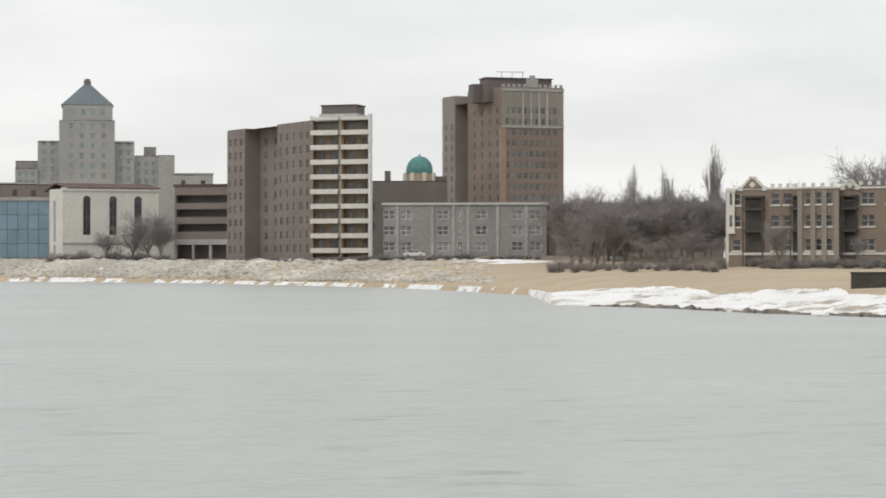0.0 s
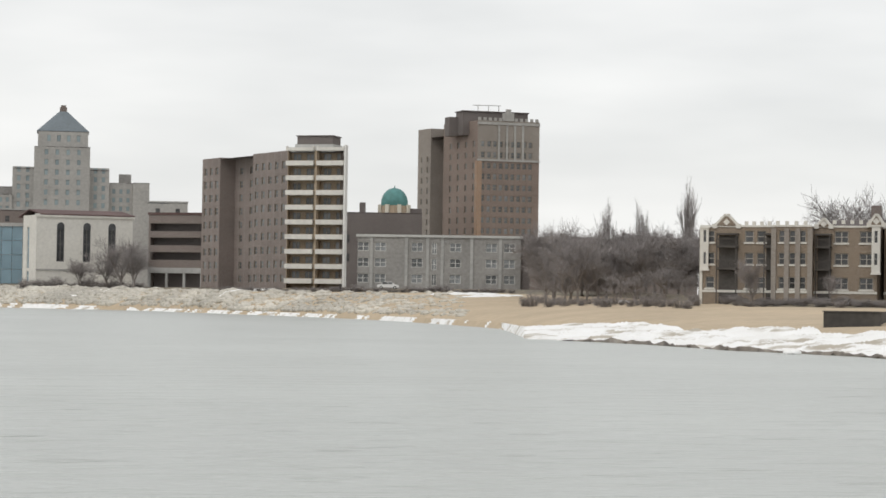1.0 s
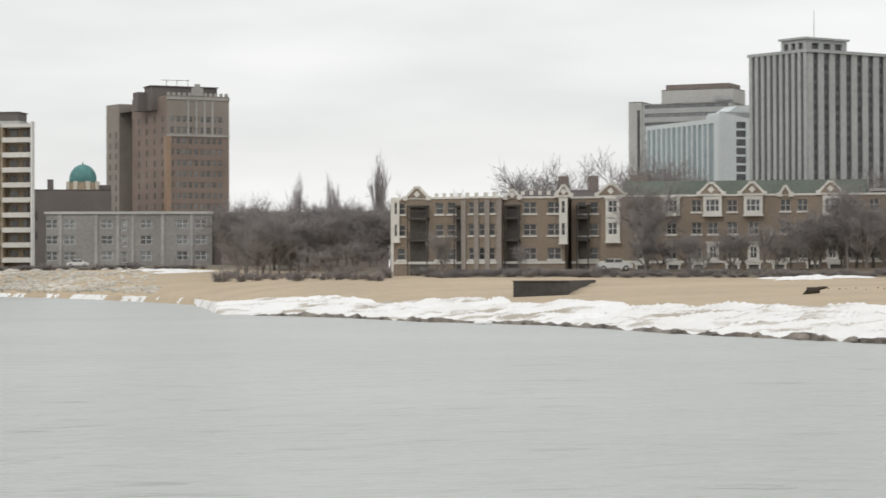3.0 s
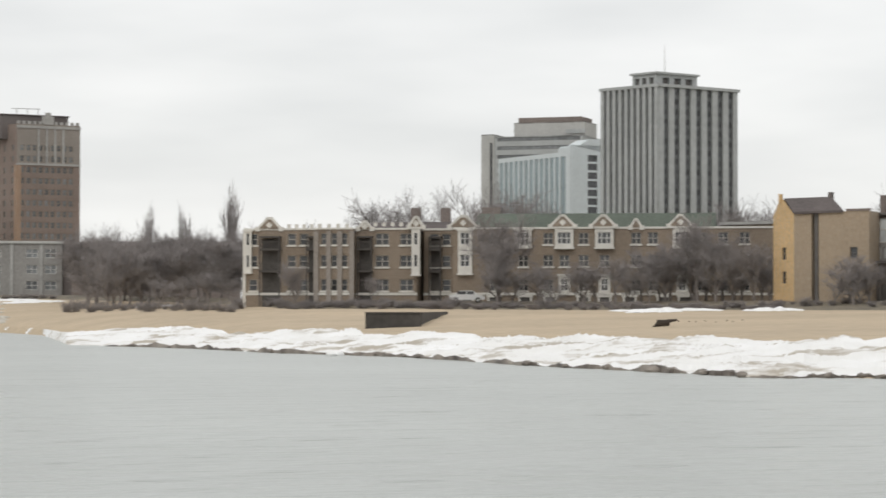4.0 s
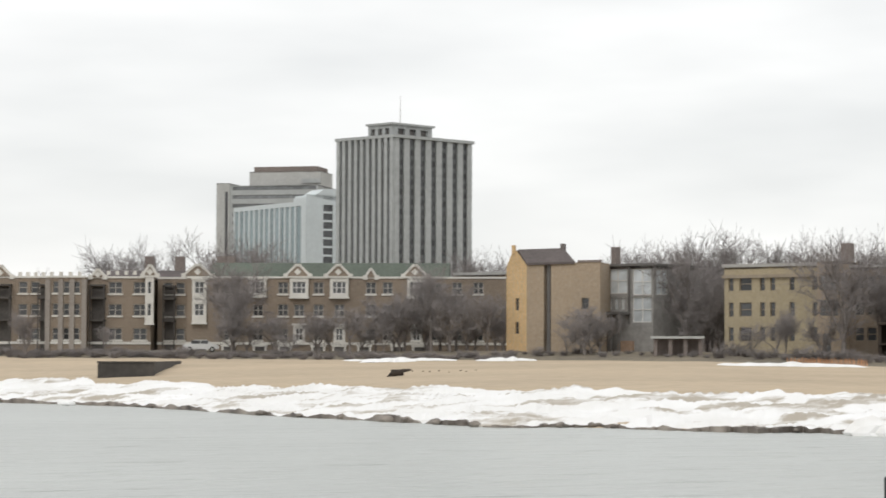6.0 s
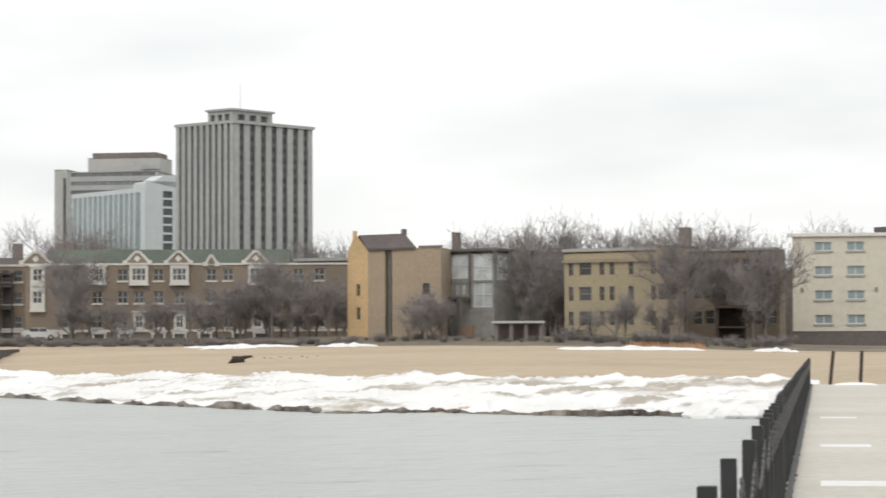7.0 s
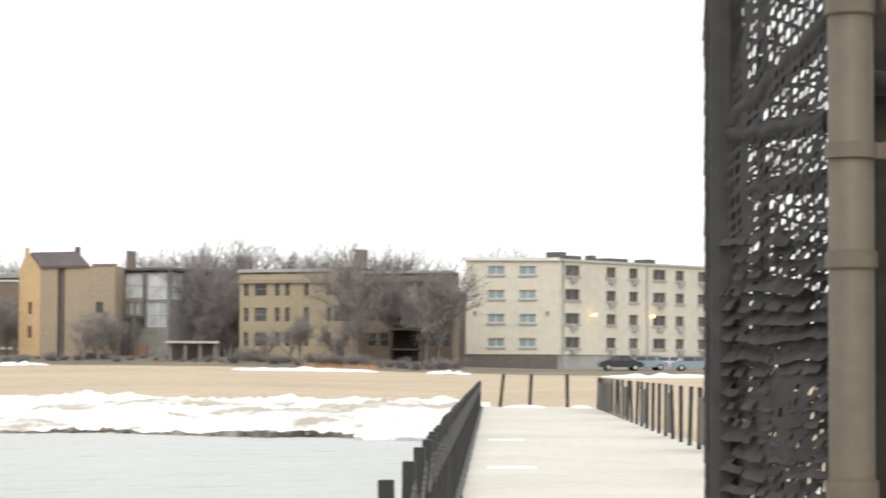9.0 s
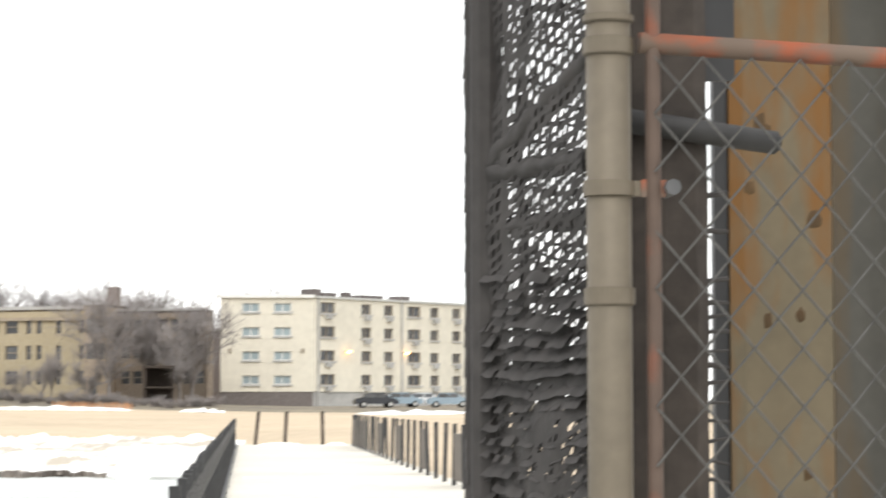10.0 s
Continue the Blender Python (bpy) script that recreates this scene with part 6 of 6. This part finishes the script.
M_FENCE_BOARD = mat("weathered_fence_board", (0.135, 0.118, 0.10), 0.9, 5.0, 0.5, 0.25)
M_WIRE = mat("galvanised_wire", (0.10, 0.097, 0.092), 0.5, 30.0, 3.0, 0.25, metal=0.5)
M_NET_BROWN = mat("brown_weathered_net", (0.044, 0.035, 0.029), 0.85, 25.0, 4.0, 0.45, bump=0.004)
M_SCAB = mat("dark_rust_scab", (0.075, 0.044, 0.018), 0.9, 30.0, 5.0, 0.4)
M_BAR = mat("dull_grey_bar", (0.034, 0.033, 0.033), 0.7, 20, 3, 0.25)
M_BOLT = mat("grey_bolt_steel", (0.11, 0.11, 0.112), 0.45, 30, 4, 0.2, metal=0.6)


def rust_material(name, paint, rust, scale, bias):
    """Flaking paint over rust, streaked downwards."""
    m = mat(name, paint, 0.75, 25.0, 2.0, 0.15, bump=0.001)
    n, l = m.node_tree.nodes, m.node_tree.links
    p = n["Principled BSDF"]
    old = p.inputs["Base Color"].links[0].from_socket
    co, mp, ns, rp, mx = n.new("ShaderNodeTexCoord"), n.new("ShaderNodeMapping"), n.new("ShaderNodeTexNoise"), n.new("ShaderNodeValToRGB"), n.new("ShaderNodeMix")
    mp.inputs["Scale"].default_value = scale
    ns.inputs["Scale"].default_value, ns.inputs["Detail"].default_value = 1.0, 6.0
    rp.color_ramp.elements[0].position, rp.color_ramp.elements[1].position = bias - 0.07, bias + 0.09
    mx.data_type = "RGBA"
    mx.inputs["B"].default_value = (*rust, 1)
    l.new(co.outputs["Object"], mp.inputs["Vector"])
    l.new(mp.outputs[0], ns.inputs["Vector"])
    l.new(ns.outputs["Fac"], rp.inputs["Fac"])
    l.new(rp.outputs["Color"], mx.inputs["Factor"])
    l.new(old, mx.inputs["A"])
    l.new(mx.outputs["Result"], p.inputs["Base Color"])
    return m


M_RUST_POST = rust_material("rust_streaked_steel", (0.128, 0.102, 0.062), (0.155, 0.069, 0.012), (9.0, 9.0, 2.6), 0.57)
M_STEEL_GREY = rust_material("grey_painted_steel", (0.078, 0.075, 0.065), (0.10, 0.066, 0.03), (6.0, 6.0, 0.9), 0.66)
M_ORANGE = rust_material("orange_primer_pipe", (0.30, 0.075, 0.03), (0.14, 0.10, 0.075), (9.0, 9.0, 14.0), 0.52)
M_BROWN_PIPE = rust_material("brown_rusty_pipe", (0.10, 0.068, 0.052), (0.28, 0.07, 0.028), (5.0, 5.0, 5.0), 0.62)


def pier():
    ob = thing("pier", "pale weathered concrete pier deck with white painted bars", "pier", PIER, kind="structure")
    # deck cast in bays with open joints
    y, k = -8.0, 0
    while y < 103:
        ln = min(6.5, 103 - y)
        bm = bmesh.new()
        box(bm, -0.8, 4.7, y + 0.01, y + ln - 0.01, DECK - 0.35, DECK, bevel=0.015)
        part("deck_bay", bm, M_DECK, ob)
        y += ln
        k += 1
    part("pier_wall", boxes((-0.7, 4.6, -8, 103, -2.5, DECK - 0.36)), M_CONCRETE, ob)
    for yy in (29.5, 40.5, 56):
        part("painted_bar", boxes((-0.08, 0.76, yy - 0.55, yy + 0.55, DECK, DECK + 0.004)), M_STRIPE, ob, "white painted bar")


def pier_snow():
    """Thin drifts left at the landward end of the deck."""
    for k, (x0, x1, y0, y1) in enumerate(((0.5, 2.3, 99.5, 102.6), (3.4, 4.2, 99.8, 102.4))):
        nx, ny = 16, 6
        verts = []
        for i in range(nx + 1):
            for j in range(ny + 1):
                f, g = i / nx * 2 - 1, j / ny * 2 - 1
                rim = max(0.0, 1 - f * f) * max(0.0, 1 - g * g)
                wob = 0.25 * noise.noise(Vector((f * 2, g * 2, k)))
                verts.append((x0 + (x1 - x0) * i / nx + wob * 0.4, y0 + (y1 - y0) * j / ny + wob, DECK + 0.004 + 0.10 * rim ** 0.5 + 0.02 * abs(wob)))
        faces = [(i * (ny + 1) + j, (i + 1) * (ny + 1) + j, (i + 1) * (ny + 1) + j + 1, i * (ny + 1) + j + 1) for i in range(nx) for j in range(ny)]
        ob = part("snow_patch", (verts, faces), M_SNOW, None, "", PIER)
        for poly in ob.data.polygons:
            poly.use_smooth = True
        tagged(ob, "thin drift of old snow on the pier deck", "snow drift", "snow drifts")


def left_fence():
    ob = thing("pier_fence", "black steel posts with a sagging chain along the pier edge", "fence", PIER)
    hgt = 1.14
    post = bmesh.new()
    box(post, -0.04, 0.04, -0.04, 0.04, 0.0, hgt, bevel=0.004)
    pm = bpy.data.meshes.new("post")
    post.to_mesh(pm)
    post.free()
    pm.materials.append(M_BLACK_METAL)
    base = bmesh.new()
    box(base, -0.07, 0.12, -0.06, 0.06, 0.0, 0.03)
    bpm = bpy.data.meshes.new("base_plate")
    base.to_mesh(bpm)
    base.free()
    bpm.materials.append(M_BLACK_METAL)
    step = 2.15
    rng = random.Random(4)
    cm = bpy.data.meshes.new("chain")
    links = 40
    bm = bmesh.new()
    for i in range(links):
        f0, f1 = i / links, (i + 1) / links
        zz = lambda f: hgt - 0.10 - 0.42 * 4 * f * (1 - f) * 0.6
        tube(bm, (0.05, step * f0, zz(f0)), (0.05, step * f1, zz(f1)), 0.011 if i % 2 else 0.007, 0.011 if i % 2 else 0.007, 5, False)
    bm.to_mesh(cm)
    bm.free()
    cm.materials.append(M_WIRE)
    part("toe_rail", boxes((-0.46, -0.40, 2.5, 100, DECK, DECK + 0.075)), M_BLACK_METAL, ob)
    ys = [2.6, 4.9, 7.2, 9.5, 11.8, 14.15, 16.6, 18.4]
    while ys[-1] < 100:
        ys.append(ys[-1] + 1.15)
    for i, y in enumerate(ys):
        p = new("post", pm)
        p.parent = ob
        p.matrix_basis = pose(-0.51 + rng.uniform(-0.012, 0.012), y, DECK, rng.uniform(-0.6, 0.6), rng.uniform(-0.6, 0.6), 0)
        b = new("base_plate", bpm)
        b.parent = p
        if i < len(ys) - 1:
            c = new("chain", cm)
            c.parent = ob
            c.matrix_basis = pose(-0.51, y, DECK) @ Matrix.Diagonal((1, (ys[i + 1] - y) / step, 1, 1))


def right_fence():
    ob = thing("pier_rail", "dark brown steel post fence on the beach side of the pier", "fence", PIER)
    rng = random.Random(8)
    for i in range(36):
        y = 98 - 2.4 * i
        if y < 12:
            break
        bm = bmesh.new()
        box(bm, -0.045, 0.045, -0.045, 0.045, -0.02, 1.3)
        part("post", bm, M_BLACK_METAL, ob, m=pose(4.35, y, DECK, rng.uniform(-2, 2), rng.uniform(-2, 2), 0))
        if i < 5 or i % 4 == 0:
            part("board_panel", boxes((4.33, 4.37, y - 2.25, y - 0.15, DECK + 0.12, DECK + 1.1)), M_FENCE_BOARD, ob, "brown weathered board")
    for x0, tilt in ((0.35, 6), (1.62, 3), (3.25, -1)):
        bm = bmesh.new()
        box(bm, -0.075, 0.075, -0.075, 0.075, -0.3, 1.42)
        q = part("barrier_post", bm, M_WOOD_DARK, None, "", PIER @ pose(x0, 102.3, DECK, 0, tilt, 0))
        tagged(q, "leaning dark wooden post at the landward end of the pier", "post", "barrier posts")


def wrapped(bm, a, b, r, seed):
    """A bar bound in net: an uneven sleeve from a to b."""
    a, b = Vector(a), Vector(b)
    d = b - a
    s = d.orthogonal().normalized()
    t = d.cross(s).normalized()
    n, k, rows = max(12, int(d.length / 0.009)), 10, []
    for i in range(n + 1):
        p = a + d * i / n
        rows.append([])
        for j in range(k):
            g = 2 * math.pi * j / k
            q = r * (1 + 0.40 * noise.noise(Vector((i * 0.3, math.cos(g) * 1.2, math.sin(g) * 1.2 + seed))))
            rows[-1].append(bm.verts.new(p + s * (q * math.cos(g)) + t * (q * math.sin(g))))
    for u, v in zip(rows, rows[1:]):
        for j in range(k):
            bm.faces.new((u[j], u[(j + 1) % k], v[(j + 1) % k], v[j])).smooth = True


def net_panel():
    """Chain-link side panel wrapped in torn black shade net."""
    a, b = Vector((0.347, 3.70)), Vector((0.488, 3.392))
    L = (b - a).length
    ex = (b - a) / L
    m = PIER @ Matrix(((ex.x, -ex.y, 0, a.x), (ex.y, ex.x, 0, a.y), (0, 0, 1, 0), (0, 0, 0, 1)))
    ob = thing("netted_fence_panel", "fence panel wrapped in torn black shade net", "fence panel", m)
    z0, z1 = DECK + 0.02, 4.25

    def layer(name, cw, ch, back, gain, seed, shear):
        verts, faces = [], []
        nx, nz = int(L / cw), int((z1 - z0) / ch)
        rng = random.Random(seed)

        def jig(i, j):
            x, z = i * cw, z0 + j * ch
            q = Vector((x * 9 + seed, z * 9, 0))
            return Vector((x + 0.005 * noise.noise(q * 3) + 0.003 * noise.noise(q * 11),
                           back + 0.022 * noise.noise(q * 0.5) + 0.006 * noise.noise(q * 2),
                           z + 0.022 * noise.noise(q * 1.1 + Vector((7, 0, 0))) + 0.003 * noise.noise(q * 8) + shear * (x - L)))

        grid = [[jig(i, j) for j in range(nz + 1)] for i in range(nx + 1)]
        for i in range(nx):
            for j in range(nz):
                c = [grid[i][j], grid[i + 1][j], grid[i + 1][j + 1], grid[i][j + 1]]
                x, z = (i + 0.5) / nx, z0 + (j + 0.5) * ch
                high = min(1, max(0, (z - 3.20) / 0.12))
                openness = gain + 0.4 * noise.noise(Vector((x * 2.6, z * 3.1, 3 + seed))) + 0.40 * high + (0.25 if z < 3.11 else 0.0) + rng.uniform(-0.35, 0.35)
                if x < 0.11:
                    openness -= 0.9
                if 0.13 < x < 0.24:
                    openness += 0.45
                if 0.24 <= x < 0.29:
                    openness -= 0.8
                openness = max(0.0, min(0.62, openness))
                o = len(verts)
                if openness < 0.16:
                    verts += c
                    faces.append((o, o + 1, o + 2, o + 3))
                    continue
                mid = (c[0] + c[1] + c[2] + c[3]) / 4
                h = openness ** 0.5
                lean = Vector((0.0035, 0, 0))
                inner = [mid + (q - mid) * h * rng.uniform(0.8, 1.05) + (lean if q.z > mid.z else -lean) for q in c]
                verts += c + inner
                for k in range(4):
                    faces.append((o + k, o + (k + 1) % 4, o + 4 + (k + 1) % 4, o + 4 + k))
        part(name, (verts, faces), M_NET, ob, "torn black woven shade net")

    layer("shade_net", 0.0165, 0.0185, 0.0, 0.16, 3, 0.5)
    layer("inner_net", 0.026, 0.030, 0.03, 0.38, 8, -0.2)
    bm = bmesh.new()
    tube(bm, (0.018, 0.01, z0), (0.018, 0.01, z1), 0.026, 0.026, 10)
    part("edge_post", bm, M_NET, ob)
    bm = bmesh.new()
    wrapped(bm, (0.03, 0.013, 3.475), (L, 0.013, 3.615), 0.018, 3)
    part("brace", bm, M_NET, ob)
    for z, r in ((3.458, 0.017), (3.374, 0.013), (2.55, 0.014)):
        bm = bmesh.new()
        wrapped(bm, (0.03, 0.011, z), (L, 0.011, z), r, z)
        part("rail", bm, M_NET, ob)
    # slack lower net lying in level, torn, overlapping folds
    rng = random.Random(17)
    z, k = 2.86, 0
    while z < 3.30:
        verts, faces = [], []
        cols = 34
        for i in range(cols + 1):
            x = L * (0.10 + 0.90 * i / cols)
            sag = 0.009 * noise.noise(Vector((x * 9, z * 30, 1))) + 0.004 * noise.noise(Vector((x * 40, z * 30, 7))) - 0.006 * math.sin(math.pi * i / cols)
            deep = 0.007 * noise.noise(Vector((x * 30, z * 9, 2))) + rng.uniform(-0.002, 0.002)
            verts += [(x, -0.012 + deep, z + sag), (x, -0.004 + deep, z + sag + 0.011), (x, 0.008 + deep, z + sag + 0.024)]
        for i in range(cols):
            for j in range(2):
                torn = noise.noise(Vector((i * 0.33, z * 22, j * 0.5))) + rng.uniform(-0.25, 0.25) + (0.18 if z < 3.11 else 0.30 * (z - 3.18) / 0.1 if z > 3.18 else -0.2)
                if torn < 0.28:
                    q = i * 3 + j
                    faces.append((q, q + 3, q + 4, q + 1))
        fold = part("net_fold", (verts, faces), M_NET, ob)
        for poly in fold.data.polygons:
            poly.use_smooth = True
        z += rng.uniform(0.021, 0.030)
    # loose folds of net hanging at the free edge
    bm = bmesh.new()
    for k in range(120):
        z = z0 + (z1 - z0) * k / 120
        tube(bm, (-0.008 + 0.008 * noise.noise(Vector((0, z * 14, 0))), -0.004, z), (-0.008 + 0.008 * noise.noise(Vector((0, (z + 0.03) * 14, 0))), -0.004, z + 0.035), 0.011, 0.009, 5)
    part("net_hem", bm, M_NET, ob)


def gate_post():
    ob = thing("gate_post", "weathered galvanised gate post with pipe collars and a hinge band", "gate post", PIER @ pose(0.508, 3.364, 0))
    r = 0.0325
    bm = bmesh.new()
    tube(bm, (0, 0, DECK), (0, 0, 4.3), r, r, 32)
    pole = part("pole", bm, M_PIPE, ob)
    for poly in pole.data.polygons:
        poly.use_smooth = len(poly.vertices) == 4
    for z, w in ((3.615, 0.026), (3.254, 0.026), (2.93, 0.03), (3.655, 0.012)):
        bm = bmesh.new()
        tube(bm, (0, 0, z - w / 2), (0, 0, z + w / 2), r + 0.0045, r + 0.0045, 32)
        bmesh.ops.bevel(bm, geom=[e for e in bm.edges if abs(e.verts[0].co.z - e.verts[1].co.z) < 1e-5], offset=0.002, segments=2, affect="EDGES")
        part("collar", bm, M_PIPE, ob)
    bm = bmesh.new()
    tube(bm, (0, 0, 3.409 - 0.011), (0, 0, 3.409 + 0.011), r + 0.005, r + 0.005, 32)
    box(bm, r - 0.002, r + 0.045, -0.012, -0.006, 3.398, 3.420)
    band = part("hinge_band", bm, M_PIPE, ob)
    bm = bmesh.new()
    box(bm, r + 0.012, r + 0.048, -0.0145, -0.0122, 3.3965, 3.4215)
    part("band_ear", bm, M_ORANGE, band, "orange-painted band ear")
    bm = bmesh.new()
    tube(bm, (r + 0.056, -0.03, 3.410), (r + 0.056, 0.03, 3.410), 0.012, 0.012, 8)
    part("bolt", bm, M_BOLT, band)


def gate():
    """Swing gate of chain-link on a thin painted frame."""
    ob = thing("chain_link_gate", "chain-link gate on a rust-brown and orange pipe frame", "gate", PIER @ pose(0.571, 3.354, 0))
    W, z0, z1 = 1.15, DECK + 0.1, 3.60
    bm = bmesh.new()
    tube(bm, (0, 0, z0), (0, 0, z1 + 0.2), 0.0112, 0.0112, 14)
    part("hinge_stile", bm, M_BROWN_PIPE, ob)
    bm = bmesh.new()
    tube(bm, (W, 0.12, z0), (W, 0.12, z1), 0.0112, 0.0112, 14)
    part("latch_stile", bm, M_BROWN_PIPE, ob)
    bm = bmesh.new()
    tube(bm, (-0.02, 0, z1 + 0.02), (W, 0.12, z1 - 0.02), 0.0155, 0.0155, 16)
    rail = part("top_rail", bm, M_ORANGE, ob, "orange-painted top rail")
    for poly in rail.data.polygons:
        poly.use_smooth = len(poly.vertices) == 4
    bm = bmesh.new()
    tube(bm, (0, 0, z0 + 0.02), (W, 0.12, z0 + 0.02), 0.0155, 0.0155, 14)
    part("bottom_rail", bm, M_BROWN_PIPE, ob)
    # woven wires: two families of zigzag strands
    dw, dh = 0.073, 0.084
    bm = bmesh.new()
    for fam in (-1, 1):
        n = int((W + (z1 - z0) * dw / dh) / dw) + 1
        for i in range(-1 if fam > 0 else 0, n + 1):
            # straight slanting wire clipped to the gate
            x_at0 = i * dw if fam < 0 else i * dw - (z1 - z0) * dw / dh
            pts = []
            steps = int((z1 - z0) / dh * 2)
            for s in range(steps + 1):
                z = z0 + (z1 - z0) * s / steps
                x = x_at0 + (-(z - z0) if fam < 0 else (z - z0)) * dw / dh
                if 0 <= x <= W and z <= z1:
                    pts.append(Vector((x, 0.12 * x / W - 0.012 + 0.0024 * fam * (1 if s % 2 else -1), z)))
            for p, q in zip(pts, pts[1:]):
                tube(bm, p, q, 0.0019, 0.0019, 5, False)
    part("chain_link", bm, M_WIRE, ob, "galvanised chain-link mesh")
    tagged(ob.children[-1], kind="stuff")


def netted_leaf():
    """Second post behind the gate, bound in black net, with a dark cross bar."""
    ob = thing("netted_post", "square post bound in black shade net behind the gate", "post", PIER @ pose(0.655, 3.78, 0))
    bm = bmesh.new()
    nseg = 70
    ring = []
    for j in range(nseg + 1):
        z = DECK + (4.3 - DECK) * j / nseg
        row = []
        for k in range(12):
            g = k * math.pi / 6
            w = 1 + 0.10 * noise.noise(Vector((math.cos(g) * 2, math.sin(g) * 2, z * 6)))
            row.append(bm.verts.new((0.076 * w * math.copysign(abs(math.cos(g)) ** 0.6, math.cos(g)), 0.05 * w * math.copysign(abs(math.sin(g)) ** 0.6, math.sin(g)), z)))
        ring.append(row)
    for a, b in zip(ring, ring[1:]):
        for k in range(12):
            bm.faces.new((a[k], a[(k + 1) % 12], b[(k + 1) % 12], b[k]))
    part("wrapping", bm, M_NET_BROWN, ob)
    bm = bmesh.new()
    tube(bm, (-0.09, -0.08, 3.552), (0.19, -0.03, 3.520), 0.020, 0.019, 16)
    bmesh.ops.bevel(bm, geom=[e for e in bm.edges if len(e.link_faces) == 2 and max(len(f.verts) for f in e.link_faces) > 4], offset=0.006, segments=2, affect="EDGES")
    bar = part("cross_bar", bm, M_BAR, ob)
    for poly in bar.data.polygons:
        poly.use_smooth = len(poly.vertices) == 4
    part("cap_plate", boxes((0.04, 0.125, 0.0, 0.012, 3.625, 4.3)), M_BLACK_METAL, ob)
    # knots of net crossing the gap beside the post
    rng = random.Random(14)
    for z in (3.44, 3.385, 3.30, 3.27, 3.24, 3.215, 3.19, 3.16, 3.13, 3.10, 3.07, 3.04, 3.01, 2.98):
        bm = bmesh.new()
        tube(bm, (0.055, 0.0, z + rng.uniform(-0.008, 0.008)), (0.115, 0.02, z + rng.uniform(-0.01, 0.01)), rng.uniform(0.002, 0.006), rng.uniform(0.002, 0.005), 6)
        part("net_strand", bm, M_NET, ob)


def steel_leg():
    """Folded steel plate leg of the beacon frame on the pier."""
    ob = thing("steel_leg", "rust-streaked folded steel leg of a beacon frame", "steel post", PIER @ pose(0.017, 0, 0))
    plan = [(0.905, 4.52), (0.93, 4.50), (1.10, 4.50), (1.13, 4.60), (1.26, 4.62), (1.29, 4.52), (1.58, 4.52)]
    bm = bmesh.new()
    for y_off, flip in ((0, False), (0.02, True)):
        lo = [bm.verts.new((x, y + y_off, DECK)) for x, y in plan]
        hi = [bm.verts.new((x, y + y_off, 4.9)) for x, y in plan]
        for i in range(len(plan) - 1):
            f = bm.faces.new((lo[i], lo[i + 1], hi[i + 1], hi[i]))
            f.material_index = 0 if i < 3 else 1
    side = bm.faces.new([bm.verts.new(p) for p in ((0.905, 4.52, DECK), (0.96, 4.9, DECK), (0.96, 4.9, 4.9), (0.905, 4.52, 4.9))])
    part("plate", bm, [M_RUST_POST, M_STEEL_GREY], ob)
    # black strip imitates the shade on the leg's left side face
    part("edge_angle", boxes((0.876, 0.903, 4.53, 4.56, DECK, 4.9)), M_BLACK_METAL, ob, "black strip for the leg's shaded side")
    for k, (x, z, r) in enumerate(((0.962, 3.645, 0.017), (0.975, 3.63, 0.012), (0.941, 3.515, 0.014), (1.067, 3.456, 0.020), (0.973, 3.261, 0.013), (1.038, 3.27, 0.014), (1.049, 2.966, 0.013), (1.02, 3.78, 0.012))):
        bm = bmesh.new()
        made = bmesh.ops.create_icosphere(bm, subdivisions=2, radius=1)["verts"]
        for v in made:
            w = 1 + 0.6 * noise.noise(v.co * 1.8 + Vector((k * 5.3, 0, 0)))
            v.co = Vector((x + v.co.x * r * w * 0.7, 4.5 + v.co.y * 0.002, z + v.co.z * r * w))
        part("rust_scab", bm, M_SCAB, ob)



pier()
pier_snow()
left_fence()
right_fence()
net_panel()
gate_post()
gate()
netted_leaf()
steel_leg()
